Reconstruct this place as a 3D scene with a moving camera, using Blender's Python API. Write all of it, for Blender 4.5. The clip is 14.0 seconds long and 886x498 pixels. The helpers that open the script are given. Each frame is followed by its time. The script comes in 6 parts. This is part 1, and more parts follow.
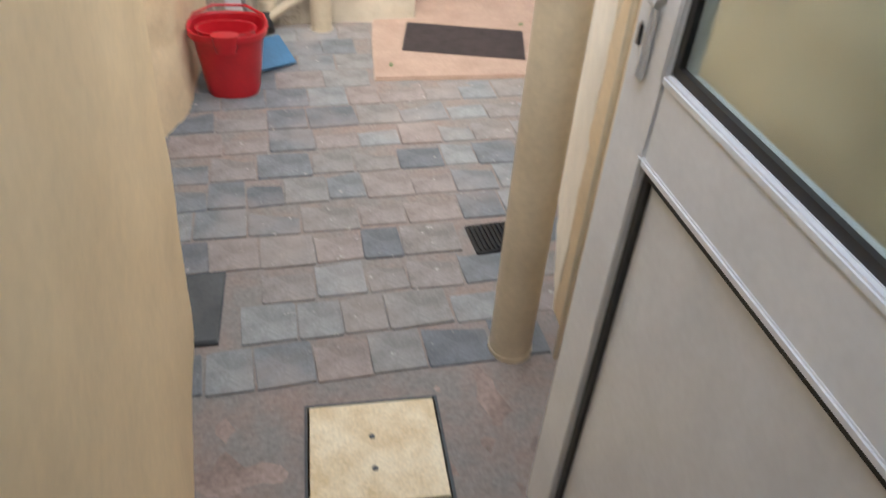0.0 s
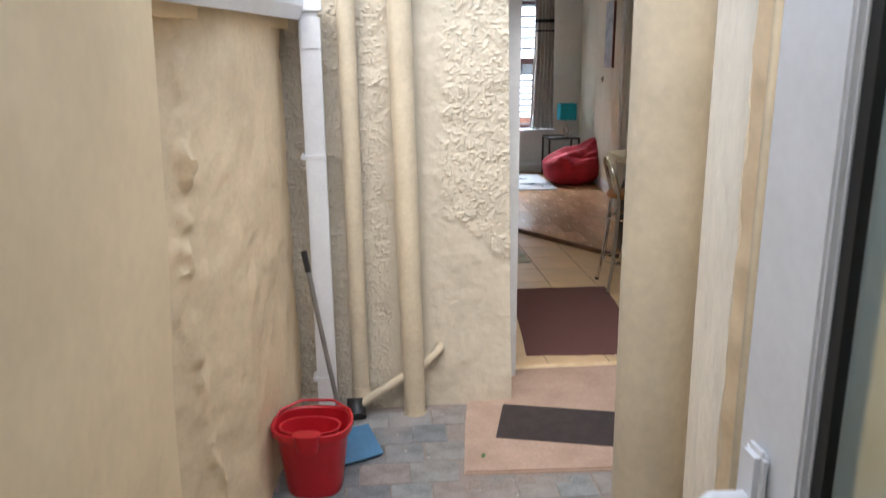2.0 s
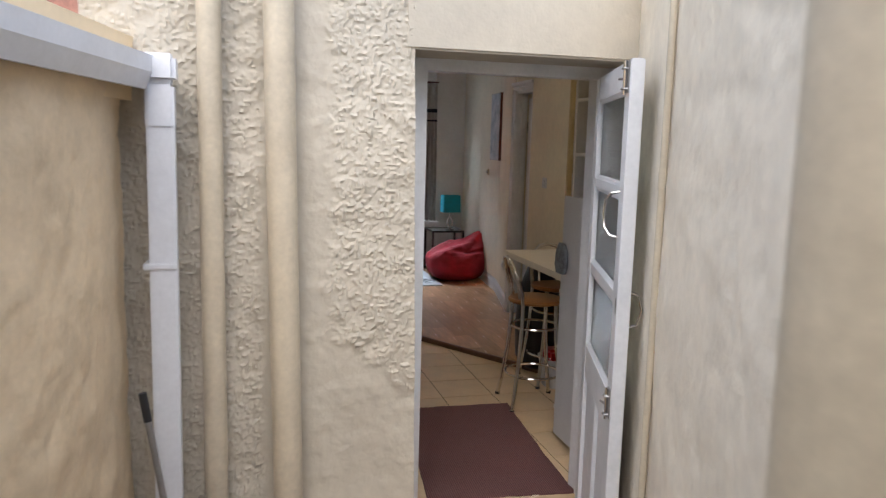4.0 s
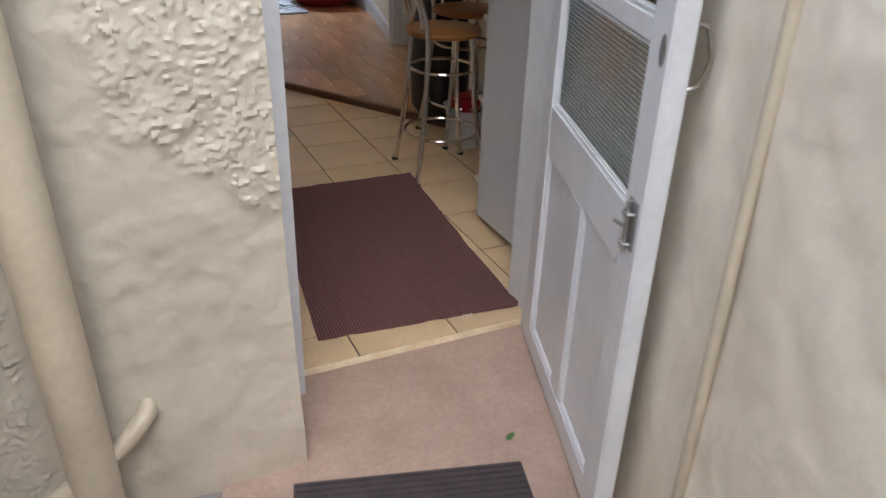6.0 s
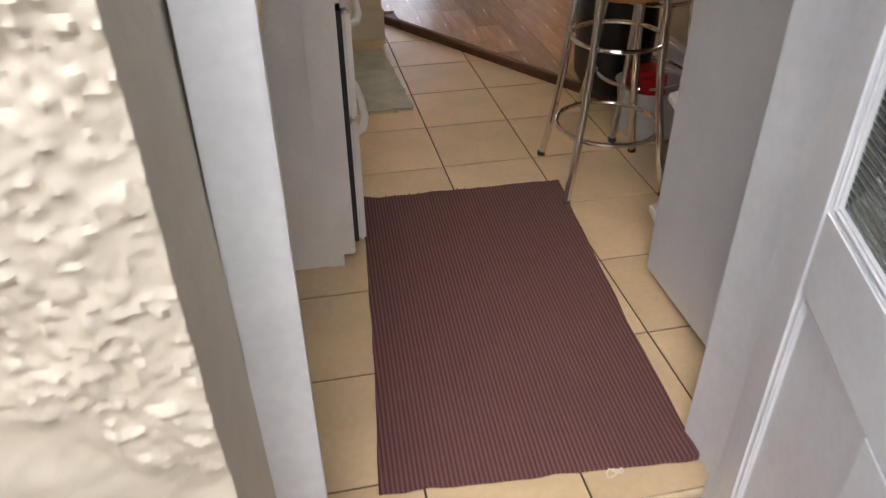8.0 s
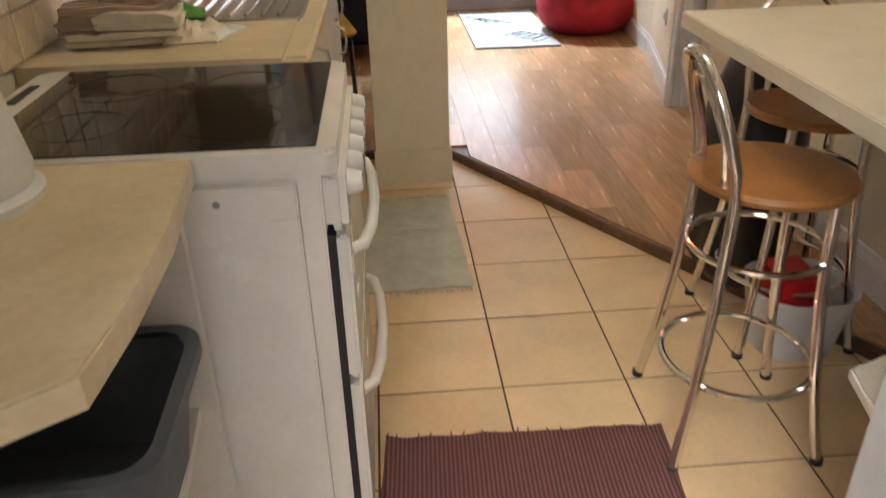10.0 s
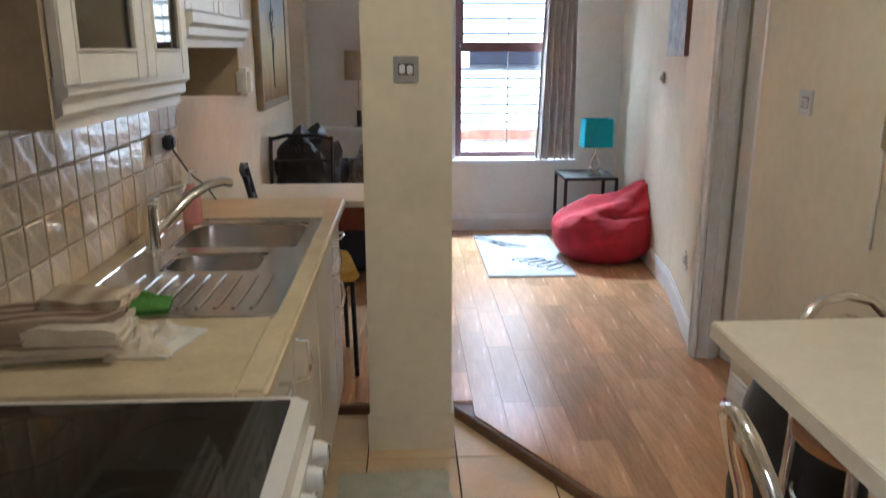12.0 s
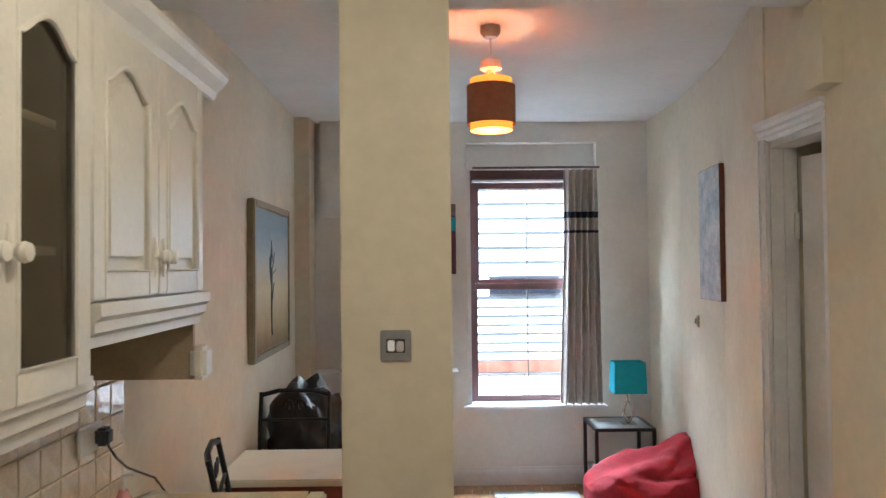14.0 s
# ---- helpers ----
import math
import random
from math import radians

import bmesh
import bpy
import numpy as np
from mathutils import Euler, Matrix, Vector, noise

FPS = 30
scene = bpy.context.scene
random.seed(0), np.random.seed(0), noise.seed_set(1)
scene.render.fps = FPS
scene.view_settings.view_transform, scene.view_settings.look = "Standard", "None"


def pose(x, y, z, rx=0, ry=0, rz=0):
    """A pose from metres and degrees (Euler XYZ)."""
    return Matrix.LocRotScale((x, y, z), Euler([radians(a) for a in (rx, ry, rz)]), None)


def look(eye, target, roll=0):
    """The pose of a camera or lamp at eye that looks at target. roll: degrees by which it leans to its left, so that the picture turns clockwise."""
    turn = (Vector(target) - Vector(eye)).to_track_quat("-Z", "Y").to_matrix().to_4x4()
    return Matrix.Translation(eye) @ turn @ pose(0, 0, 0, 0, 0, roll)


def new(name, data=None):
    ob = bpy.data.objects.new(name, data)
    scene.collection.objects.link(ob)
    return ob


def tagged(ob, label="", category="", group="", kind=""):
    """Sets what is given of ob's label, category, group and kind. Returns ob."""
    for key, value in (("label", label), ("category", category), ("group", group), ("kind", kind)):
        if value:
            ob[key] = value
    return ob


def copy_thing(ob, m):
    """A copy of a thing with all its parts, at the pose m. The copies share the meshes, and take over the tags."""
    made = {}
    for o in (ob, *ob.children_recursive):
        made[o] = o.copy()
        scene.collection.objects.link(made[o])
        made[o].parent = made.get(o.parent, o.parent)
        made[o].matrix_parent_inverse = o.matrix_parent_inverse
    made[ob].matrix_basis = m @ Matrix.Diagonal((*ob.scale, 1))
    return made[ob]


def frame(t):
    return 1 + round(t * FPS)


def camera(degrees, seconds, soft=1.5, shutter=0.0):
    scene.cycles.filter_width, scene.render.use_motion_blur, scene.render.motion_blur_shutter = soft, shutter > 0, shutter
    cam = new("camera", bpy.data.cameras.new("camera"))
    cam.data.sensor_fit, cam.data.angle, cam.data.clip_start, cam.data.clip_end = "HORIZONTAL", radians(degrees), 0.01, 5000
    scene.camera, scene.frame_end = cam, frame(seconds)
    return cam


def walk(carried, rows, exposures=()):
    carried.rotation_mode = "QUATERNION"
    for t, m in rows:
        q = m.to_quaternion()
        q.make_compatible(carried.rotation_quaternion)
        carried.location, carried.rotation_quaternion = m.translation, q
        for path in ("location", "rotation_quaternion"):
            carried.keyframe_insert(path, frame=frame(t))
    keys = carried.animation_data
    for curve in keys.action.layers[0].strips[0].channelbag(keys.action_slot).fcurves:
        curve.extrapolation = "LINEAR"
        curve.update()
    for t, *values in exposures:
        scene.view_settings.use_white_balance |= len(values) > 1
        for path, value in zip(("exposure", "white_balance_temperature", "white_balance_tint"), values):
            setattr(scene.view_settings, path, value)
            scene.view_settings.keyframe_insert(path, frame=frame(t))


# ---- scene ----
cam = camera(60.4, 14.0, soft=1.3, shutter=0.4)
PATH = [
    (0, (0.267, -3.626, 1.495), (0.702, -2.128, 0.244), 4.9),
    (0.5, (0.337, -3.523, 1.496), (0.583, -1.862, 0.41), 1.6),
    (1, (0.374, -3.481, 1.543), (0.559, -1.689, 0.674), 0.4),
    (1.5, (0.419, -3.416, 1.62), (0.569, -1.539, 0.946), -0.8),
    (2, (0.44, -3.34, 1.621), (0.615, -1.412, 1.12), -0.5),
    (2.2, (0.442, -3.273, 1.623), (0.654, -1.335, 1.175), -0.5),
    (4.3, (0.437, -2.419, 1.61), (1.021, -0.526, 1.333), 0.7),
    (4.5, (0.514, -2.239, 1.572), (1.164, -0.371, 1.281), -0.3),
    (5, (0.578, -1.893, 1.476), (1.44, -0.162, 0.964), -1.5),
    (5.5, (0.643, -1.659, 1.401), (1.491, -0.051, 0.567), 0.6),
    (6, (0.738, -1.443, 1.392), (1.5, 0.151, 0.455), 1.9),
    (6.5, (0.838, -1.185, 1.371), (1.529, 0.436, 0.424), 0.8),
    (7, (0.938, -0.956, 1.372), (1.535, 0.681, 0.39), 0.3),
    (7.2, (0.992, -0.868, 1.362), (1.524, 0.765, 0.336), 0.4),
    (9.3, (1.357, 0.021, 1.292), (1.545, 1.633, 0.124), -1.0),
    (9.5, (1.38, 0.092, 1.295), (1.552, 1.747, 0.185), -0.8),
    (10, (1.407, 0.265, 1.302), (1.531, 2.019, 0.349), -1.3),
    (10.5, (1.419, 0.366, 1.326), (1.479, 2.181, 0.489), -1.8),
    (11, (1.472, 0.438, 1.384), (1.484, 2.302, 0.661), -1.5),
    (11.5, (1.504, 0.516, 1.432), (1.535, 2.408, 0.785), -0.3),
    (12, (1.502, 0.644, 1.483), (1.592, 2.575, 0.973), 0.0),
    (12.5, (1.485, 0.748, 1.536), (1.576, 2.719, 1.214), -0.5),
    (13, (1.522, 0.874, 1.583), (1.554, 2.867, 1.425), -0.3),
    (13.5, (1.593, 0.989, 1.637), (1.583, 2.989, 1.614), -0.2),
    (14, (1.604, 1.16, 1.633), (1.632, 3.159, 1.678), -0.6),
]
walk(cam, [(t, look(*p)) for t, *p in PATH],
     exposures=[(0.0, 1.75, 6000, 5), (1.5, 1.25, 5900, 5), (2.2, 1.15, 5800, 6), (4.5, 0.75, 5700, 8), (6.0, 0.95, 5550, 7), (7.2, 1.05, 5500, 7), (9.5, 2.2, 6250, 6), (10.5, 2.2, 5800, 4), (12.0, 1.98, 5250, 3), (13.0, 1.95, 5350, 3), (14.0, 1.97, 5500, 3)])

# ---- world and lights ----
world = bpy.data.worlds.new("sky")
scene.world = world
world.use_nodes = True
wn = world.node_tree.nodes
sky = wn.new("ShaderNodeTexSky")
sky.sky_type = "NISHITA"
sky.sun_disc = False
sky.sun_elevation = radians(48)
sky.sun_rotation = radians(200)
sky.dust_density = 4.0
wn["Background"].inputs["Strength"].default_value = 0.15
world.node_tree.links.new(sky.outputs["Color"], wn["Background"].inputs["Color"])

sun = new("sun", bpy.data.lights.new("sun", "SUN"))
sun.data.energy = 1.5
sun.data.angle = radians(110)
sun.data.color = (1.0, 0.98, 0.95)
sun.matrix_world = look((-0.8, -1.0, 10), (0, 0, 0))

win_light = new("window_daylight", bpy.data.lights.new("window_daylight", "AREA"))
win_light.data.shape = "RECTANGLE"
win_light.data.size, win_light.data.size_y = 0.9, 0.6
win_light.data.energy = 125
win_light.data.color = (0.86, 0.93, 1.0)
win_light.matrix_world = look((2.34, 7.45, 2.85), (2.5, 5.6, 0.9))

bulb = new("pendant_bulb", bpy.data.lights.new("pendant_bulb", "POINT"))
bulb.data.energy = 3
bulb.data.color = (1.0, 0.62, 0.3)
bulb.data.shadow_soft_size = 0.035
bulb.location = (1.87, 4.5, 2.30)

kitchen_bulb = new("kitchen_bulb", bpy.data.lights.new("kitchen_bulb", "POINT"))
kitchen_bulb.data.energy = 4
kitchen_bulb.data.color = (1.0, 0.80, 0.56)
kitchen_bulb.data.shadow_soft_size = 0.09
kitchen_bulb.location = (1.75, 2.1, 2.30)

# ---- materials ----
def mat(name, color, rough=0.6, metal=0.0, vary=0.12, scale=6.0, bump=0.0, bscale=60.0, color2=None, detail=6.0,
        dist=0.004, coat=0.0, spec=0.5, rvary=0.08, pieces=0.0, lowbump=0.0, lowscale=9.0):
    """A surface with colour drift at two scales, roughness drift and relief."""
    m = bpy.data.materials.new(name)
    m.use_nodes = True
    nt = m.node_tree
    n, l = nt.nodes, nt.links
    b = n["Principled BSDF"]
    tc = n.new("ShaderNodeTexCoord")
    big = n.new("ShaderNodeTexNoise")
    big.inputs["Scale"].default_value = scale
    big.inputs["Detail"].default_value = detail
    big.inputs["Roughness"].default_value = 0.65
    fine = n.new("ShaderNodeTexNoise")
    fine.inputs["Scale"].default_value = scale * 14
    fine.inputs["Detail"].default_value = 3
    l.new(tc.outputs["Object"], big.inputs["Vector"])
    l.new(tc.outputs["Object"], fine.inputs["Vector"])
    ramp = n.new("ShaderNodeValToRGB")
    c = Vector(color)
    c2 = Vector(color2) if color2 else c * (1 - vary * 2.2)
    ramp.color_ramp.elements[0].color = (*c2, 1)
    ramp.color_ramp.elements[0].position = 0.28
    ramp.color_ramp.elements[1].color = (*[min(1.0, v * (1 + vary * 0.4)) for v in c], 1)
    ramp.color_ramp.elements[1].position = 0.62
    l.new(big.outputs["Fac"], ramp.inputs["Fac"])
    mix = n.new("ShaderNodeMix")
    mix.data_type, mix.blend_type = "RGBA", "MULTIPLY"
    mix.inputs["Factor"].default_value = min(1.0, vary * 2.5)
    l.new(ramp.outputs["Color"], mix.inputs["A"])
    l.new(fine.outputs["Fac"], mix.inputs["B"])
    gain = n.new("ShaderNodeMix")
    gain.data_type, gain.blend_type = "RGBA", "MULTIPLY"
    gain.inputs["Factor"].default_value = 1.0
    k = 1 / (1 - min(1.0, vary * 2.5) * 0.5)
    l.new(mix.outputs["Result"], gain.inputs["A"])
    gain.inputs["B"].default_value = (k, k, k, 1)
    out = gain.outputs["Result"]
    if pieces:
        info = n.new("ShaderNodeObjectInfo")
        mr = n.new("ShaderNodeMapRange")
        mr.inputs["To Min"].default_value, mr.inputs["To Max"].default_value = 1 - pieces, 1 + pieces
        l.new(info.outputs["Random"], mr.inputs["Value"])
        pm = n.new("ShaderNodeMix")
        pm.data_type, pm.blend_type = "RGBA", "MULTIPLY"
        pm.inputs["Factor"].default_value = 1.0
        l.new(out, pm.inputs["A"])
        l.new(mr.outputs["Result"], pm.inputs["B"])
        out = pm.outputs["Result"]
    l.new(out, b.inputs["Base Color"])
    rr = n.new("ShaderNodeMapRange")
    rr.inputs["To Min"].default_value, rr.inputs["To Max"].default_value = max(0.02, rough - rvary), min(1.0, rough + rvary)
    l.new(big.outputs["Fac"], rr.inputs["Value"])
    l.new(rr.outputs["Result"], b.inputs["Roughness"])
    b.inputs["Metallic"].default_value = metal
    b.inputs["Specular IOR Level"].default_value = spec
    b.inputs["Coat Weight"].default_value = coat
    last = None
    for strength, sc, d in ((lowbump, lowscale, 0.02), (bump, bscale, dist)):
        if strength:
            tn = n.new("ShaderNodeTexNoise")
            tn.inputs["Scale"].default_value = sc
            tn.inputs["Detail"].default_value = 5
            l.new(tc.outputs["Object"], tn.inputs["Vector"])
            bp = n.new("ShaderNodeBump")
            bp.inputs["Strength"].default_value = strength
            bp.inputs["Distance"].default_value = d
            l.new(tn.outputs["Fac"], bp.inputs["Height"])
            if last:
                l.new(last, bp.inputs["Normal"])
            last = bp.outputs["Normal"]
    if last:
        l.new(last, b.inputs["Normal"])
    return m


def glass_mat(name, color=(1, 1, 1), rough=0.0, ribs=0.0, alpha=1.0):
    m = bpy.data.materials.new(name)
    m.use_nodes = True
    n, l = m.node_tree.nodes, m.node_tree.links
    b = n["Principled BSDF"]
    b.inputs["Base Color"].default_value = (*color, 1)
    b.inputs["Roughness"].default_value = rough
    b.inputs["Transmission Weight"].default_value = alpha
    b.inputs["IOR"].default_value = 1.45
    if ribs:
        tc = n.new("ShaderNodeTexCoord")
        w = n.new("ShaderNodeTexWave")
        w.bands_direction = "Z"
        w.inputs["Scale"].default_value = ribs
        w.inputs["Distortion"].default_value = 0.6
        l.new(tc.outputs["Object"], w.inputs["Vector"])
        bp = n.new("ShaderNodeBump")
        bp.inputs["Strength"].default_value = 0.8
        bp.inputs["Distance"].default_value = 0.004
        l.new(w.outputs["Fac"], bp.inputs["Height"])
        l.new(bp.outputs["Normal"], b.inputs["Normal"])
    return m


def stripe_mat(name, c1, c2, scale, direction, rough=0.95, bump=0.6):
    """Woven stripes across one direction, with thread noise."""
    m = mat(name, c1, rough, vary=0.1, scale=20)
    n, l = m.node_tree.nodes, m.node_tree.links
    b = n["Principled BSDF"]
    tc = n["Texture Coordinate"]
    w = n.new("ShaderNodeTexWave")
    w.bands_direction = direction
    w.inputs["Scale"].default_value = scale
    w.inputs["Distortion"].default_value = 0.5
    w.inputs["Detail"].default_value = 2
    w.inputs["Detail Scale"].default_value = 6
    l.new(tc.outputs["Object"], w.inputs["Vector"])
    mix = n.new("ShaderNodeMix")
    mix.data_type = "RGBA"
    mix.inputs["A"].default_value, mix.inputs["B"].default_value = (*c1, 1), (*c2, 1)
    l.new(w.outputs["Fac"], mix.inputs["Factor"])
    old = b.inputs["Base Color"].links[0].from_socket
    mul = n.new("ShaderNodeMix")
    mul.data_type, mul.blend_type = "RGBA", "MIX"
    mul.inputs["Factor"].default_value = 0.3
    l.new(mix.outputs["Result"], mul.inputs["A"])
    l.new(old, mul.inputs["B"])
    l.new(mul.outputs["Result"], b.inputs["Base Color"])
    bp = n.new("ShaderNodeBump")
    bp.inputs["Strength"].default_value = bump
    bp.inputs["Distance"].default_value = 0.004
    l.new(w.outputs["Fac"], bp.inputs["Height"])
    l.new(bp.outputs["Normal"], b.inputs["Normal"])
    return m


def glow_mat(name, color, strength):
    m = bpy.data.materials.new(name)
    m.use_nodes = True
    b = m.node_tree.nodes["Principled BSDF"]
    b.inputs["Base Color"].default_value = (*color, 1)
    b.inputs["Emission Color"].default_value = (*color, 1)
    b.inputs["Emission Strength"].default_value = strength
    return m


M = {}
M["beige_smooth"] = mat("beige smooth render", (0.82, 0.65, 0.41), 0.75, vary=0.05, scale=2.5, bump=0.14, bscale=38, lowbump=0.12, lowscale=5)
M["beige_rough"] = mat("beige rough render", (0.74, 0.585, 0.38), 0.8, vary=0.07, scale=3.5, bump=0.45, bscale=55, lowbump=0.25, lowscale=8)
M["cream_patchy"] = mat("patchy cream render", (0.85, 0.765, 0.62), 0.75, vary=0.07, scale=1.6, bump=0.45, bscale=60, lowbump=0.25, lowscale=10)
# same cream hue as above, darkened to put shade on the back wall
M["cream_rough_shaded"] = mat("cream rough render, shade in colour", (0.53, 0.475, 0.38), 0.7, vary=0.06, scale=1.6, bump=0.4, bscale=70, lowbump=0.2, lowscale=14)
M["grey_dash"] = mat("grey cream pebbledash", (0.46, 0.42, 0.36), 0.9, vary=0.22, scale=7, bump=1.0, bscale=48, dist=0.015)
M["cream_pipe"] = mat("cream painted pipe", (0.58, 0.50, 0.37), 0.42, vary=0.1, scale=4, bump=0.12, bscale=40)
M["white_pvc"] = mat("white pvc", (0.74, 0.74, 0.76), 0.32, vary=0.05, scale=5)
M["pink_concrete"] = mat("pink painted concrete", (0.43, 0.31, 0.245), 0.75, vary=0.13, scale=5, bump=0.3, bscale=70, color2=(0.36, 0.25, 0.195))
M["mortar"] = mat("paver joint mortar", (0.22, 0.205, 0.195), 0.95, vary=0.22, scale=6, bump=0.5, bscale=120, color2=(0.3, 0.22, 0.19))
M["cement"] = mat("pinkish cement skim", (0.33, 0.25, 0.22), 0.9, vary=0.26, scale=5, bump=0.5, bscale=60, color2=(0.14, 0.11, 0.1), lowbump=0.4, lowscale=12)
M["pale_slab"] = mat("pale yellow stone slab", (0.78, 0.68, 0.5), 0.8, vary=0.18, scale=9, bump=0.5, bscale=60, color2=(0.62, 0.46, 0.24))
M["dark_slab"] = mat("dark slate slab", (0.09, 0.095, 0.1), 0.7, vary=0.15, scale=8, bump=0.3)
M["red_plastic"] = mat("red bucket plastic", (0.5, 0.012, 0.022), 0.32, vary=0.08, scale=6)
M["black_plastic"] = mat("black plastic", (0.02, 0.02, 0.022), 0.45, vary=0.1)
M["grey_rubber"] = mat("dark ribbed rubber", (0.07, 0.055, 0.055), 0.85, vary=0.15, scale=15, bump=0.3)
M["blue_plastic"] = mat("blue dustpan plastic", (0.05, 0.16, 0.3), 0.4)
M["steel_grey"] = mat("grey metal handle", (0.32, 0.31, 0.3), 0.4, 0.6)
M["white_gloss"] = mat("white gloss paint", (0.74, 0.74, 0.75), 0.38, vary=0.06, scale=4, bump=0.08, bscale=30)
M["white_wall"] = mat("white emulsion wall", (0.74, 0.72, 0.68), 0.85, vary=0.05, scale=2, bump=0.12, bscale=110)
M["cream_wall"] = mat("cream emulsion wall", (0.74, 0.67, 0.53), 0.85, vary=0.06, scale=1.6, bump=0.14, bscale=110, lowbump=0.05, lowscale=3)
M["ceiling_white"] = mat("white ceiling paint", (0.72, 0.72, 0.71), 0.9, vary=0.04, scale=2)
M["tile_floor"] = mat("cream ceramic floor tile", (0.66, 0.49, 0.29), 0.33, vary=0.07, scale=4, pieces=0.05)
M["grout"] = mat("brown grout", (0.085, 0.055, 0.035), 0.9, vary=0.2, scale=20)
M["dark_wood"] = mat("dark wood step nosing", (0.13, 0.06, 0.03), 0.4, vary=0.2, scale=12)
M["chrome"] = mat("chrome", (0.82, 0.8, 0.78), 0.1, 1.0, vary=0.03, rvary=0.04)
M["steel"] = mat("brushed stainless steel", (0.6, 0.58, 0.55), 0.2, 1.0, vary=0.02, scale=6, rvary=0.03)
M["seat_wood"] = mat("orange plywood seat", (0.42, 0.19, 0.06), 0.35, vary=0.15, scale=7)
M["black_leather"] = mat("black leather", (0.015, 0.015, 0.018), 0.38, vary=0.2, bump=0.3, bscale=120)
M["worktop"] = mat("cream marbled laminate", (0.68, 0.57, 0.38), 0.33, vary=0.1, scale=5, color2=(0.56, 0.45, 0.27))
M["cab_white"] = mat("off white cabinet paint", (0.76, 0.72, 0.65), 0.35, vary=0.05, scale=5)
M["cab_grey"] = mat("pale grey fridge enamel", (0.6, 0.6, 0.61), 0.35, vary=0.04, scale=4)
M["cab_inside"] = mat("brown cabinet inside", (0.4, 0.31, 0.2), 0.6, vary=0.1)
M["wall_tile"] = mat("glazed cream wall tile", (0.72, 0.6, 0.42), 0.1, vary=0.1, scale=9, coat=0.5, pieces=0.05, lowbump=0.35, lowscale=22)
M["tile_grout"] = mat("beige tile grout", (0.52, 0.42, 0.27), 0.9, vary=0.15, scale=15)
M["hob_glass"] = mat("black ceramic hob glass", (0.012, 0.011, 0.01), 0.06, vary=0.05, rvary=0.03, coat=0.3)
M["hob_mark"] = mat("faint hob marking", (0.03, 0.028, 0.026), 0.15)
M["enamel"] = mat("white cooker enamel", (0.78, 0.75, 0.7), 0.25, vary=0.04, scale=5)
M["red_fabric"] = mat("red cotton canvas", (0.37, 0.009, 0.023), 0.85, vary=0.16, scale=9, bump=0.25, bscale=260)
M["turquoise"] = mat("turquoise lampshade", (0.02, 0.36, 0.48), 0.8, vary=0.08, scale=20)
M["rug_white"] = mat("pale grey rug wool", (0.42, 0.43, 0.44), 0.95, vary=0.1, scale=16, bump=0.5, bscale=160)
M["rug_dark"] = mat("black rug yarn", (0.02, 0.02, 0.025), 0.95)
M["brown_frame"] = mat("dark brown window wood", (0.11, 0.045, 0.045), 0.45, vary=0.15, scale=8)
M["curtain"] = mat("grey beige curtain cloth", (0.6, 0.56, 0.52), 0.9, vary=0.08, scale=12, bump=0.2, bscale=300)
M["curtain_dark"] = mat("dark blue curtain band", (0.03, 0.045, 0.07), 0.85)
M["table_white"] = mat("cream laminate table", (0.76, 0.7, 0.58), 0.35, vary=0.05)
M["table_red"] = mat("red brown table apron", (0.2, 0.05, 0.03), 0.4, vary=0.15)
M["dark_blue"] = mat("dark navy cloth", (0.012, 0.018, 0.04), 0.85)
M["yellow_cloth"] = mat("mustard seat cushion", (0.5, 0.3, 0.05), 0.9, vary=0.14, bump=0.3, bscale=120)
M["black_metal"] = mat("black painted metal", (0.012, 0.012, 0.014), 0.4, 0.2)
M["glass"] = glass_mat("clear glass")
M["ribbed_glass"] = glass_mat("reeded obscured glass", (0.82, 0.87, 0.78), 0.06, ribs=30.0)
M["cab_glass"] = glass_mat("smoky cabinet glass", (0.55, 0.5, 0.4), 0.02)
M["orange_shade"] = mat("terracotta lampshade fabric", (0.4, 0.16, 0.09), 0.85, vary=0.1, scale=30)
M["inner_shade"] = glow_mat("lit inner shade", (1.0, 0.3, 0.03), 0.4)
M["bulb_glow"] = glow_mat("lit bulb", (1.0, 0.75, 0.4), 5.0)
M["beige_shade"] = mat("beige linen lampshade", (0.45, 0.36, 0.26), 0.9, vary=0.1, scale=25)
M["towel"] = mat("cream folded towel", (0.74, 0.66, 0.54), 0.95, vary=0.08, scale=14, bump=0.3, bscale=180)
M["towel_brown"] = stripe_mat("brown striped towel", (0.17, 0.085, 0.06), (0.62, 0.52, 0.4), 7.0, "Y", bump=0.15)
M["towel_check"] = stripe_mat("tan striped towel", (0.66, 0.57, 0.43), (0.34, 0.2, 0.12), 4.0, "X", bump=0.15)
M["green_cloth"] = mat("green dishcloth", (0.12, 0.3, 0.06), 0.9, vary=0.2, scale=15, bump=0.4)
M["paper_white"] = mat("white plastic", (0.75, 0.73, 0.7), 0.4, vary=0.05)
M["tub_blue"] = mat("grey blue storage tub", (0.1, 0.115, 0.13), 0.5, vary=0.1)
M["sage_mat"] = mat("pale sage cotton mat", (0.5, 0.5, 0.42), 0.95, vary=0.1, scale=10, bump=0.5, bscale=120)
M["brass"] = mat("gilt frame", (0.55, 0.42, 0.22), 0.35, 0.8)
M["mirror"] = mat("mirror glass", (0.9, 0.9, 0.9), 0.02, 1.0, vary=0.0, rvary=0.0)
M["brick_out"] = mat("red brick facade", (0.42, 0.2, 0.14), 0.9, vary=0.2)
